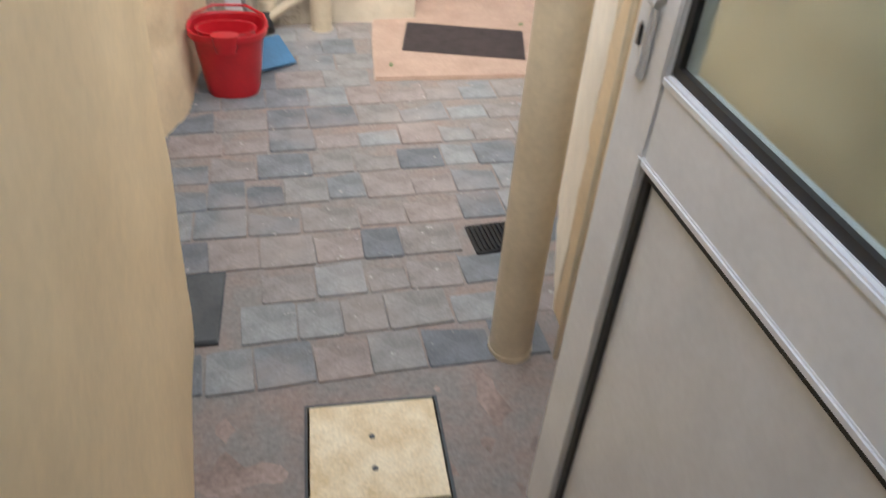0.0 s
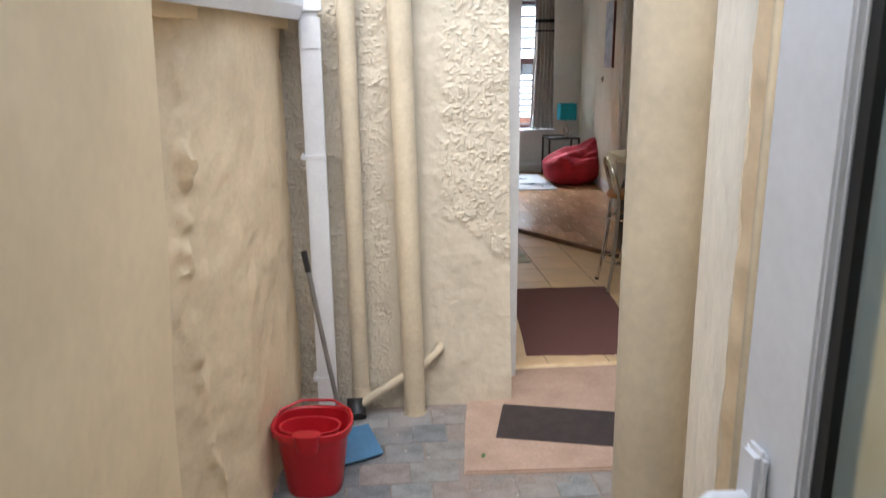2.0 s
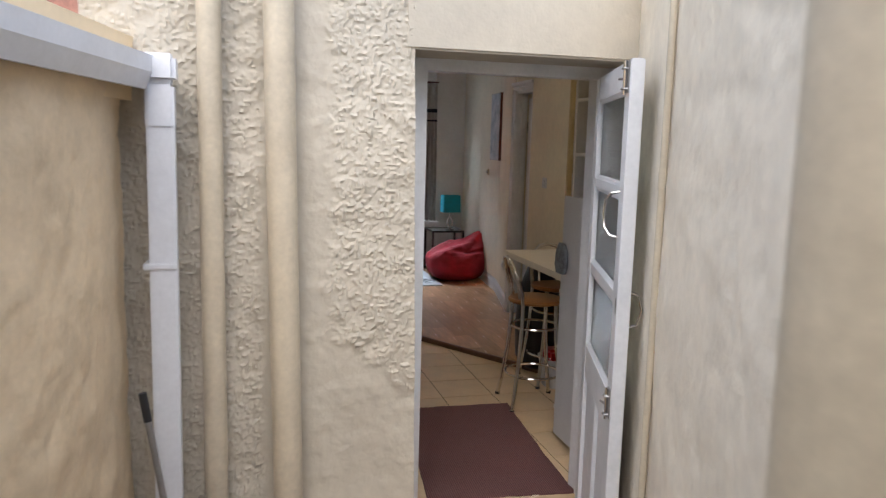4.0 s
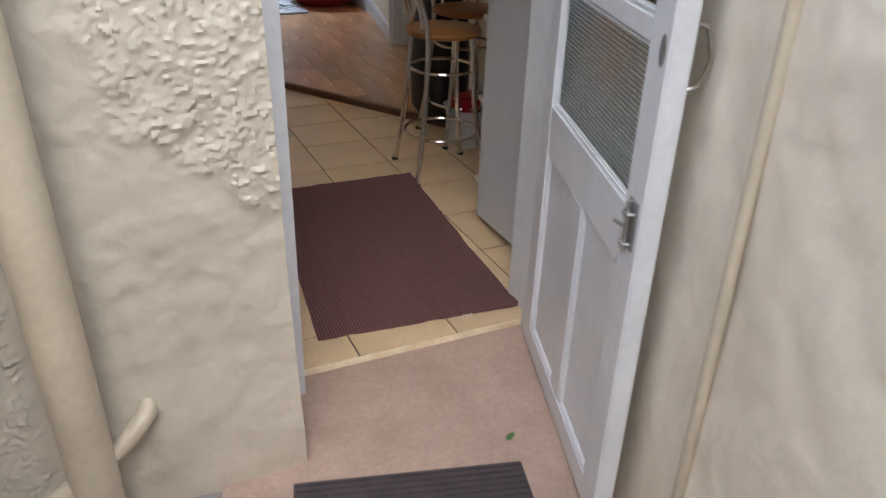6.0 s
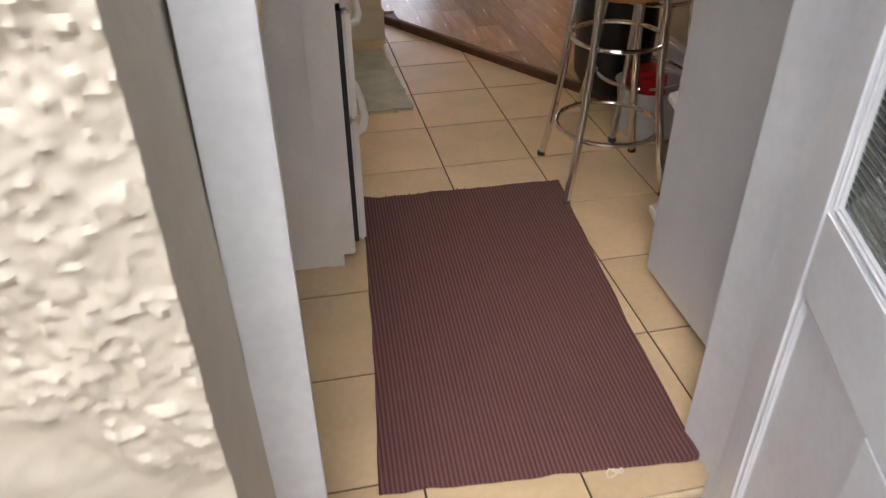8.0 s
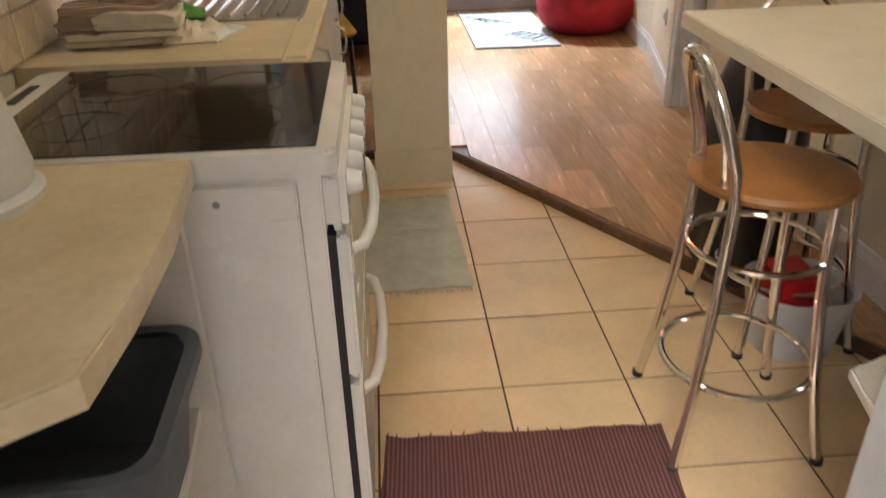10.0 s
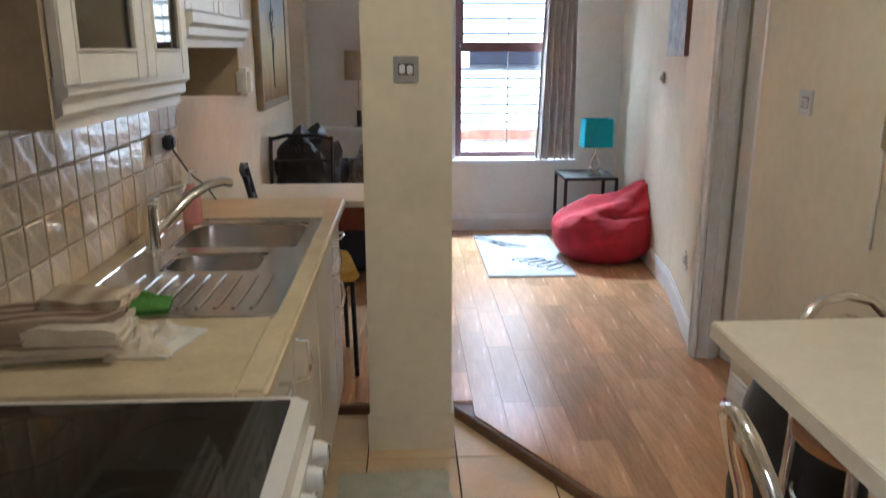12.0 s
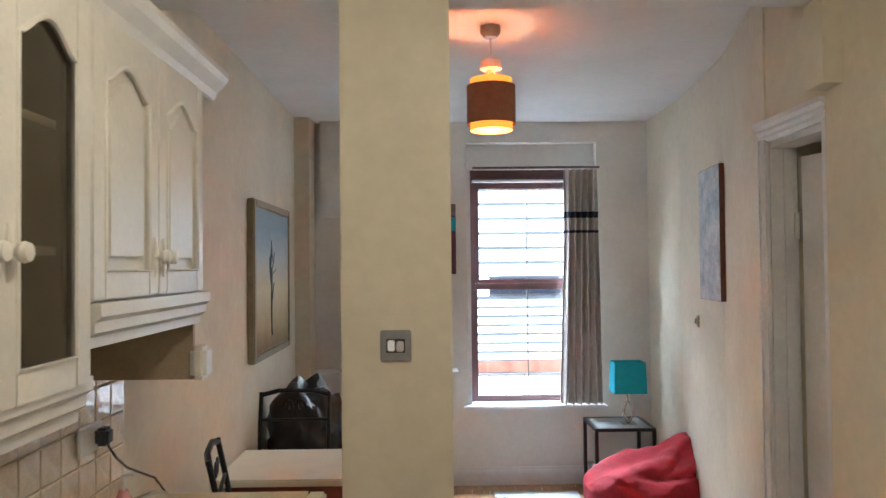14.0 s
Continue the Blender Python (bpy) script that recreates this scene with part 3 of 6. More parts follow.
WX0, WX1, WZ0, WZ1 = 1.885, 2.80, 0.62, 2.35
for nm, bx in (("left", (LX - 0.05, WY, -0.1, WX0 - 0.03, WY + 0.3, 2.95)), ("right", (WX1 + 0.02, WY, -0.1, 3.3, WY + 0.3, 2.95)),
               ("low", (WX0 - 0.03, WY, -0.1, WX1 + 0.02, WY + 0.3, WZ0 - 0.03)), ("high", (WX0 - 0.03, WY, 2.54, WX1 + 0.02, WY + 0.3, 2.95)),
               ("lintel", (WX0 - 0.03, WY + 0.09, WZ1, WX1 + 0.02, WY + 0.3, 2.54))):
    struct("wall_window_" + nm, box(*bx), "white_wall", "white painted window wall", "wall")
struct("ceiling_kitchen", box(LX - 0.1, 0.5, 2.45, 3.2, 3.56, 2.60), "ceiling_white", "white lowered kitchen ceiling", "ceiling")
struct("ceiling_living", box(LX - 0.1, 3.4, 2.69, 3.6, WY + 0.3, 2.80), "ceiling_white", "white living room ceiling", "ceiling")
struct("roof", box(-0.4, 0.3, 3.1, 3.8, WY + 0.3, 3.2), "grey_dash", "flat roof over the house", "roof")
struct("ceiling_beam_end", box(2.80, 3.45, 2.18, RX + 0.02, 3.56, 2.46), "cream_wall", "cream painted end of the beam", "beam")
kl = thing("ceiling_light", "round white glass ceiling light in the kitchen", "ceiling light", loc=(1.75, 2.1, 2.45))
part("base", lathe([(0, 0), (0.11, 0), (0.11, -0.02), (0, -0.02)], 28), "white_gloss", kl, smooth=True)
part("dome", lathe([(0, -0.09), (0.05, -0.083), (0.085, -0.06), (0.1, -0.021), (0, -0.021)], 28), glow_mat("lit opal glass", (1.0, 0.85, 0.65), 3.0), kl, "lit opal glass dome", smooth=True)
struct("wall_boxing", box(LX, 6.5, LZ, 0.745, WY, 2.69), "cream_wall", "narrow cream boxing in the room corner", "wall")

floor_k = thing("floor_kitchen", "glossy cream ceramic floor tiles with brown grout", "tiled floor", kind="structure")
part("grout_bed", box(LX, 0.385, -0.1, RX, 3.58, -0.003), "grout", floor_k)
STEP = [(1.66, 3.56), (2.44, 2.30), (2.80, 1.72), (RX, 1.62)]
floor_l = thing("floor_living", "warm oak strip laminate floor with worn shine", "laminate floor", kind="structure")
part("subfloor", prism([(LX, 3.60), (1.68, 3.60), (2.46, 2.34), (2.82, 1.76), (RX, 1.70), (RX, 3.5), (3.5, 3.5), (3.5, WY + 0.1), (LX, WY + 0.1)], -0.1, LZ - 0.011), "dark_wood", floor_l)
nose = thing("trim_step_nosing", "dark stained wood nosing along the floor step", "nosing", kind="structure")
for a, c in (((LX + 0.55, 3.56), (1.66, 3.56)), ((1.66, 3.56), (2.44, 2.30)), ((2.44, 2.30), (2.80, 1.72))):
    part("nosing", moulding([(-0.012, -0.035), (0.0, -0.035), (0.002, -0.004), (-0.002, 0.004), (-0.010, 0.007), (-0.022, 0.004), (-0.022, -0.002), (-0.012, -0.004)],
                            (a[0], a[1], LZ), (c[0], c[1], LZ)), "dark_wood", nose)

# column
struct("wall_column", box(1.348, 3.28, -0.05, 1.657, 3.60, 2.72, 0.006), "cream_wall", "cream painted square column", "column")
struct("baseboard_column", box(1.652, 3.28, -0.02, 1.668, 3.60, 0.15, 0.003), "white_gloss", "white painted skirting of the column", "skirting")

struct("baseboard_column_front", box(1.342, 3.266, -0.003, 1.668, 3.279, 0.15, 0.004), "cream_wall", "cream painted plinth of the column", "skirting")

YZ_PLANE = Matrix(((0, 0, 1, 0), (1, 0, 0, 0), (0, 1, 0, 0), (0, 0, 0, 1)))


def round_rect(x0, y0, x1, y1, r, n=5):
    out = []
    for cx, cy, a0 in ((x1 - r, y1 - r, 0), (x0 + r, y1 - r, 90), (x0 + r, y0 + r, 180), (x1 - r, y0 + r, 270)):
        for k in range(n + 1):
            a = radians(a0 + 90 * k / n)
            out.append((cx + r * math.cos(a), cy + r * math.sin(a)))
    return out


def loft(outlines, bm=None, cap0=True, cap1=True):
    """Skin between outlines of equal count, each a list of 3D points."""
    b = bm or bmesh.new()
    rings = [[b.verts.new(p) for p in o] for o in outlines]
    n = len(rings[0])
    for r0, r1 in zip(rings, rings[1:]):
        for k in range(n):
            b.faces.new((r0[k], r0[(k + 1) % n], r1[(k + 1) % n], r1[k]))
    if cap0:
        b.faces.new(rings[0][::-1])
    if cap1:
        b.faces.new(rings[-1])
    return b


# ---- yard things ----
def cast_pipe(label, path, r, collars=(), material="cream_pipe"):
    t = thing("drainpipe", label, "pipe", loc=path[0])
    o = Vector(path[0])
    part("pipe", tube([Vector(p) - o for p in path], r, 18), material, t, smooth=True)
    if r > 0.03:
        foot = Vector(path[0]) - o
        part("foot_ring", tube([foot, foot + Vector((0, 0, 0.018))], r * 1.06, 18), material, t, smooth=True)
    for z in collars:
        p0, p1 = Vector(path[0]), Vector(path[-1])
        c = p0.lerp(p1, (z - p0.z) / (p1.z - p0.z)) - o
        part("collar", tube([c - Vector((0, 0, 0.025)), c + Vector((0, 0, 0.025))], r * 1.14, 18), material, t, smooth=True)
    return t


cast_pipe("thick cream painted soil pipe standing beside the door", [(0.600, -0.038, YZ - 0.01), (0.580, -0.035, 1.0), (0.545, -0.035, 3.0)], 0.051)
cast_pipe("cream painted waste pipe in the wall corner", [(0.350, -0.03, 0.06), (0.346, -0.025, 1.0), (0.342, -0.025, 3.0)], 0.039, (0.09,))
cast_pipe("large cream soil pipe beside the white door", [(0.91, -2.19, -0.1), (0.90, -2.18, 1.2), (0.895, -2.18, 2.6)], 0.061)
cast_pipe("thin cream conduit on the beige wall", [(1.03, -2.25, -0.1), (1.03, -2.24, 1.3), (1.03, -2.24, 2.04)], 0.008)
cast_pipe("thin cream conduit clipped to the wall", [(1.612, -0.683, YZ), (1.612, -0.683, 1.0), (1.612, -0.683, 2.3)], 0.011, (1.52,))
hop = thing("waste_pipe", "cream waste branch pipe running low along the wall", "pipe", loc=(0.36, -0.09, 0.0))
part("pipe", tube([(-0.02, 0.02, 0.035), (0.07, 0.03, 0.09), (0.19, 0.05, 0.155), (0.30, 0.07, 0.215), (0.34, 0.075, 0.255), (0.362, 0.09, 0.27), (0.368, 0.14, 0.272)], 0.021, 12), "cream_pipe", hop, smooth=True)
part("elbow", tube([(-0.035, 0.04, 0.06), (-0.035, 0.02, 0.02), (-0.03, -0.02, -0.01)], 0.043, 14), "black_plastic", hop, "black rubber elbow", smooth=True)

sq = thing("downpipe", "white square plastic downpipe from the gutter", "downpipe", loc=(0.20, -0.10, YZ))
part("pipe", turn_bm(box(-0.042, -0.034, 0.0, 0.042, 0.034, 1.78, 0.006), Matrix.Identity(4)), "white_pvc", sq)
for z in (0.22, 1.22):
    part("bracket", box(-0.06, -0.039, z, 0.04, 0.039, z + 0.022, 0.004), "white_pvc", sq)
part("shoe", box(-0.043, -0.04, 1.66, 0.043, 0.04, 1.80, 0.01), "white_pvc", sq)
gut = thing("gutter", "white plastic eaves gutter above the beige wall", "gutter", loc=(0.0, 0.0, 1.80))
part("trough", moulding([(0.0, 0.0), (0.03, -0.045), (0.07, -0.05), (0.095, 0.0), (0.095, 0.05), (0.0, 0.05)], (-0.30, -2.2, 0.0), (0.12, 0.03, 0.0)), "white_pvc", gut)
part("outlet", box(0.145, -0.15, -0.03, 0.25, -0.05, 0.06, 0.015), "white_pvc", gut)
struct("trim_fascia", moulding([(-0.12, -0.14), (0.0, -0.14), (0.01, 0.06), (-0.12, 0.06)], (-0.29, -2.2, 1.86), (0.10, 0.03, 1.86)), "beige_smooth", "beige fascia board under the gutter", "fascia")

# mop bucket with wringer
bucket = thing("mop_bucket", "red plastic mop bucket with a wringer on the paving", "bucket", loc=(0.175, -0.63, YZ), rz=-6)

bucket.scale = (1.05, 1.05, 1.12)


def oval(rx, ry, z, n=32, p=2.6, sx=0.0):
    out = []
    for k in range(n):
        a = 2 * math.pi * k / n
        c, s = math.cos(a), math.sin(a)
        out.append((sx + rx * abs(c) ** (2 / p) * (1 if c >= 0 else -1), ry * abs(s) ** (2 / p) * (1 if s >= 0 else -1), z))
    return out


part("body", loft([oval(0.098, 0.085, 0.0), oval(0.102, 0.09, 0.012), oval(0.128, 0.112, 0.20), oval(0.136, 0.118, 0.222), oval(0.146, 0.128, 0.226), oval(0.148, 0.13, 0.25),
                   oval(0.142, 0.124, 0.252), oval(0.134, 0.116, 0.245), oval(0.10, 0.085, 0.02)], cap1=True), "red_plastic", bucket, smooth=True)
wr = loft([oval(0.075, 0.05, 0.12, p=2.2), oval(0.105, 0.066, 0.235, p=2.2), oval(0.112, 0.072, 0.247, p=2.2), oval(0.104, 0.064, 0.247, p=2.2), oval(0.07, 0.045, 0.13, p=2.2)])
part("wringer", turn_bm(wr, Matrix.Translation((0.0, -0.045, 0.008))), "red_plastic", bucket, "red slotted wringer basket", smooth=True)
part("spout", turn_bm(loft([oval(0.036, 0.02, 0.19, 16), oval(0.05, 0.03, 0.256, 16)]), Matrix.Translation((0, -0.115, 0))), "red_plastic", bucket, smooth=True)
part("handle", tube([(-0.146, 0.01, 0.235), (-0.13, 0.06, 0.262), (-0.06, 0.115, 0.275), (0.06, 0.115, 0.275), (0.13, 0.06, 0.262), (0.146, 0.01, 0.235)], 0.005, 8), "red_plastic", bucket, smooth=True)
dp = thing("dustpan", "blue plastic dustpan behind the red bucket", "dustpan", loc=(0.325, -0.42, YZ), rz=25)
part("pan", loft([[(-0.09, -0.06, 0.006), (0.09, -0.06, 0.006), (0.09, 0.07, 0.03), (-0.09, 0.07, 0.03)], [(-0.10, -0.07, 0.02), (0.10, -0.07, 0.02), (0.10, 0.08, 0.09), (-0.10, 0.08, 0.09)]]), "blue_plastic", dp)
part("handle", tube([(0, 0.07, 0.06), (0, 0.14, 0.11), (0, 0.19, 0.14)], 0.012, 8), "blue_plastic", dp, smooth=True)
br = thing("broom", "grey metal broom handle leaning on the beige wall", "broom", loc=(0.275, -0.27, YZ))
part("pole", tube([(0, 0, 0.03), (-0.07, 0.02, 0.45), (-0.135, 0.05, 0.84)], 0.0105, 10), "steel_grey", br, smooth=True)
part("grip", tube([(-0.122, 0.045, 0.76), (-0.137, 0.051, 0.85)], 0.013, 10), "black_plastic", br, smooth=True)
part("head", box(-0.03, -0.10, 0.0, 0.03, 0.10, 0.05, 0.01), "black_plastic", br)

# drain grate
dr = thing("drain_grate", "black metal drain grate set in the paving", "drain", loc=(0.995, -1.71, -0.075), rz=3)
part("frame", prism(round_rect(-0.08, -0.075, 0.08, 0.075, 0.008), -0.03, 0.003), "black_metal", dr)
for k in range(9):
    part("bar", box(-0.064 + k * 0.016 - 0.003, -0.062, 0.003, -0.064 + k * 0.016 + 0.004, 0.062, 0.010), "black_metal", dr)

# rubber doormat
dm = thing("doormat", "dark ribbed rubber doormat on the pink doorstep", "doormat", loc=(1.258, -0.272, YZ + 0.012), rz=-15.1)
part("base", box(-0.29, -0.16, 0.0, 0.29, 0.16, 0.006, 0.002), "grey_rubber", dm)
for k in range(16):
    y = -0.15 + k * 0.02
    part("rib", box(-0.286, y - 0.006, 0.005, 0.286, y + 0.006, 0.011, 0.002), "grey_rubber", dm)
for x, y, rz in ((1.60, -0.10, 20), (0.86, -0.50, 70)):
    lf = thing("fallen_leaf", "small green fallen leaf on the doorstep", "leaf", loc=(x, y, YZ + 0.013), rz=rz)
    part("blade", loft([[(-0.018, 0, 0.0), (-0.006, -0.009, 0.002), (0.012, -0.006, 0.004), (0.02, 0, 0.002), (0.012, 0.006, 0.004), (-0.006, 0.009, 0.002)],
                        [(-0.018, 0, 0.0015), (-0.006, -0.009, 0.0035), (0.012, -0.006, 0.0055), (0.02, 0, 0.0035), (0.012, 0.006, 0.0055), (-0.006, 0.009, 0.0035)]]), "leaf_green", lf)

# white plastic door at the start
ud = thing("door_1", "open white plastic door with a glass upper half", "door", loc=(0.792, -3.50, 0.0), kind="structure")
W, H0, H1 = 0.815, -0.06, 2.0
fr = 0.113
frame_bm = box(0, 0.0, H0, 0.062, fr, H1, 0.006)
box(0, W - fr, H0, 0.062, W, H1, 0.006, bm=frame_bm)
box(0.001, fr, H0, 0.061, W - fr, H0 + 0.13, 0.006, bm=frame_bm)
box(0.001, fr, H1 - fr, 0.061, W - fr, H1, 0.006, bm=frame_bm)
box(0.001, fr, 0.92, 0.061, W - fr, 1.066, 0.006, bm=frame_bm)
part("leaf_frame", frame_bm, "white_pvc", ud)
part("lower_panel", box(0.018, fr, H0 + 0.13, 0.044, W - fr, 0.92), "white_pvc", ud)
part("glass_pane", box(0.022, fr, 1.066, 0.040, W - fr, H1 - fr), glass_mat("frosted door glass", (0.8, 0.92, 0.93), 0.16), ud)
for z0, z1 in ((1.066, H1 - fr), (H0 + 0.13, 0.92)):
    gs = box(0.008, fr - 0.002, z0 - 0.002, 0.018, fr + 0.014, z1 + 0.002)
    box(0.008, W - fr - 0.014, z0 - 0.002, 0.018, W - fr + 0.002, z1 + 0.002, bm=gs)
    box(0.008, fr + 0.014, z0 - 0.002, 0.018, W - fr - 0.014, z0 + 0.014, bm=gs)
    box(0.008, fr + 0.014, z1 - 0.014, 0.018, W - fr - 0.014, z1 + 0.002, bm=gs)
    part("gasket", gs, "black_plastic", ud, "black rubber glazing gasket")
    bd = box(-0.003, fr - 0.016, z0 - 0.016, 0.010, fr - 0.002, z1 + 0.016, 0.003)
    box(-0.003, W - fr + 0.002, z0 - 0.016, 0.010, W - fr + 0.016, z1 + 0.016, 0.003, bm=bd)
    box(-0.003, fr - 0.002, z0 - 0.016, 0.010, W - fr + 0.002, z0 - 0.002, 0.003, bm=bd)
    box(-0.003, fr - 0.002, z1 + 0.002, 0.010, W - fr + 0.002, z1 + 0.016, 0.003, bm=bd)
    part("bead", bd, "white_pvc", ud)
hd = part("handle_plate", box(-0.014, 0.75, 1.03, 0.002, 0.784, 1.265, 0.006), "white_pvc", ud)
part("lever", tube([(-0.010, 0.767, 1.205), (-0.045, 0.767, 1.208), (-0.06, 0.758, 1.205), (-0.064, 0.712, 1.192), (-0.058, 0.662, 1.178)], [0.013, 0.012, 0.013, 0.012, 0.009], 10), "white_pvc", hd, smooth=True)
part("keyhole", turn_bm(box(-0.004, -0.006, -0.018, 0.004, 0.006, 0.018, 0.005), Matrix.Translation((-0.015, 0.767, 1.095))), "steel_grey", hd, "worn metal keyhole")
part("edge_keep", box(0.02, W, 1.0, 0.042, W + 0.003, 1.25), "steel_grey", ud)

# wooden back door, open outwards
wd = thing("door_2", "open white wooden back door with reeded glass panes", "door", loc=(1.875, 0.315, -0.005), rz=-108.7, kind="structure")
DW, DH, TH = 0.81, 1.895, 0.044
st = 0.095
zr = [(0.0, 0.075), (0.655, 0.79), (1.10, 1.145), (1.455, 1.495), (1.80, DH)]
lf = box(0, 0, 0, st, TH, DH, 0.004)
box(DW - st, 0, 0, DW, TH, DH, 0.004, bm=lf)
for a, c in zr:
    box(st, 0.001, a, DW - st, TH - 0.001, c, 0.003, bm=lf)
box(0.365, 0.001, 0.075, 0.45, TH - 0.001, 0.655, 0.003, bm=lf)
part("leaf_frame", lf, "white_gloss", wd)
for x0, x1 in ((st, 0.365), (0.45, DW - st)):
    part("panel", box(x0, 0.014, 0.075, x1, TH - 0.014, 0.655), "white_gloss", wd)
    pm = bmesh.new()
    for q in ((x0, 0.075, x0 + 0.012, 0.655), (x1 - 0.012, 0.075, x1, 0.655), (x0 + 0.012, 0.075, x1 - 0.012, 0.087), (x0 + 0.012, 0.643, x1 - 0.012, 0.655)):
        box(q[0], 0.004, q[1], q[2], 0.016, q[3], 0.003, bm=pm)
    part("panel_moulding", pm, "white_gloss", wd)
for (a, b_), (c, d_) in zip(zr[1:], zr[2:]):
    part("glass_pane", box(st, 0.019, b_, DW - st, 0.024, c), "ribbed_glass", wd, "reeded obscured glass")
    pm = bmesh.new()
    for q in ((st, b_, st + 0.012, c), (DW - st - 0.012, b_, DW - st, c), (st + 0.012, b_, DW - st - 0.012, b_ + 0.012), (st + 0.012, c - 0.012, DW - st - 0.012, c)):
        box(q[0], 0.005, q[1], q[2], 0.018, q[3], 0.004, bm=pm)
    part("glazing_bead", pm, "white_gloss", wd)
part("pull_handle", tube([(DW - 0.07, 0.0, 1.475), (DW - 0.074, -0.026, 1.47), (DW - 0.092, -0.042, 1.445), (DW - 0.10, -0.046, 1.40), (DW - 0.092, -0.042, 1.355), (DW - 0.074, -0.026, 1.33), (DW - 0.07, 0.0, 1.325)], 0.005, 8), "steel", wd, "curved metal pull", smooth=True)
part("latch", lathe([(0, -0.006), (0.016, -0.006), (0.018, 0.0), (0, 0.002)], 16, squash=(0.8, 1.6)), "steel_grey", wd, "worn round metal latch", smooth=True).matrix_local = pose(DW - 0.03, 0.0, 1.10, 90)
part("outer_pull", tube([(DW - 0.03, TH, 1.15), (DW - 0.026, TH + 0.028, 1.14), (DW - 0.02, TH + 0.04, 1.09), (DW - 0.026, TH + 0.028, 1.04), (DW - 0.03, TH, 1.03)], 0.005, 8), "steel", wd, "curved metal pull", smooth=True)
for z, nm in ((0.718, "bolt_plate"), (1.79, "bolt_plate")):
    bolt = part(nm, box(DW - 0.062, -0.004, z, DW - 0.018, 0.001, z + 0.10, 0.001), "steel_grey", wd, "galvanised sliding bolt")
    part("bolt_bar", tube([(DW - 0.04, -0.011, z - 0.006), (DW - 0.04, -0.011, z + 0.10)], 0.0065, 8), "chrome", bolt, smooth=True)
    for dz in (0.012, 0.075):
        part("bolt_guide", tube([(DW - 0.052, -0.003, z + dz), (DW - 0.05, -0.016, z + dz), (DW - 0.04, -0.020, z + dz), (DW - 0.03, -0.016, z + dz), (DW - 0.028, -0.003, z + dz)], 0.004, 6), "steel_grey", bolt, smooth=True)
    part("bolt_knob", tube([(DW - 0.04, -0.012, z + 0.045), (DW - 0.072, -0.024, z + 0.045)], 0.004, 8), "steel_grey", bolt, smooth=True)
for z in (0.25, 1.0, 1.7):
    part("hinge", box(-0.006, 0.004, z - 0.04, 0.004, 0.04, z + 0.04, 0.002), "steel_grey", wd)
struct("trim_door_jamb_left", box(1.06, 0.29, -0.03, 1.145, 0.37, 1.93, 0.004), "white_gloss", "white painted door jamb", "door frame")
struct("trim_door_jamb_right", box(1.90, 0.33, -0.03, 2.01, 0.37, 1.93, 0.004), "white_gloss", "white painted door jamb", "door frame")
struct("trim_door_lining", box(1.937, 0.372, -0.003, 1.979, 0.526, 1.955, 0.003), "white_gloss", "white painted lining of the back doorway", "door frame")
struct("trim_threshold", box(1.147, 0.372, -0.05, 1.935, 0.384, -0.001, 0.002), "pale_slab", "pale cement edge of the kitchen floor", "threshold")
struct("trim_door_head", box(1.06, 0.288, 1.888, 2.01, 0.371, 1.99, 0.004), "white_gloss", "white painted door head", "door frame")

# ---- kitchen ----
mat2 = thing("kitchen_mat", "brown corded cotton mat on the kitchen tiles", "mat", loc=(1.6445, 1.08, 0.0), rz=-2.9)


def mat_sheet(hx, hy, th, skew):
    b = bmesh.new()
    nx, ny = 26, 40
    rows = []
    for j in range(ny + 1):
        row = []
        for i in range(nx + 1):
            u, v = i / nx * 2 - 1, j / ny * 2 - 1
            wob = 0.006 * noise.noise(Vector((v * 4, i * 0.02, 1))) if abs(u) > 0.99 else 0
            x = u * hx + skew * v * hy + wob + 0.012 * max(0, -v - 0.5) * u
            y = v * hy + (0.01 * noise.noise(Vector((u * 5, 3, v))) if abs(v) > 0.99 else 0) + 0.01 * u * v
            z = th + 0.003 * (1 + noise.noise(Vector((u * 3, v * 4, 6)))) + (0.012 * max(0, u * -v - 0.82) * 5)
            row.append(b.verts.new((x, y, z)))
        rows.append(row)
    for j in range(ny):
        for i in range(nx):
            b.faces.new((rows[j][i], rows[j][i + 1], rows[j + 1][i + 1], rows[j + 1][i]))
    r = bmesh.ops.extrude_face_region(b, geom=b.faces[:])
    for v in [g for g in r["geom"] if isinstance(g, bmesh.types.BMVert)]:
        v.co.z = 0.001
    return b


part("weave", mat_sheet(0.34, 0.605, 0.006, 0.04), "mat_brown", mat2, smooth=True)
for k in range(26):
    x = -0.345 + k * 0.0268
    if k % 3:
        fringe = tube([(x, 0.602, 0.006), (x + random.uniform(-0.008, 0.008), 0.612 + random.uniform(0, 0.012), 0.003)], 0.0018, 5)
        part("fringe_thread", fringe, "mat_brown", mat2)
thread = tube([(0.13 + 0.02 * math.sin(a * 2.3), -0.60 - 0.012 * a / 3 + 0.012 * math.cos(a * 3.1), 0.004) for a in [k * 0.35 for k in range(18)]], 0.0018, 5)
part("loose_thread", thread, "towel", mat2, "loose frayed thread")

gm = thing("cotton_mat", "creased pale sage cotton mat before the sink", "mat", loc=(1.45, 2.74, 0.0), rz=2)


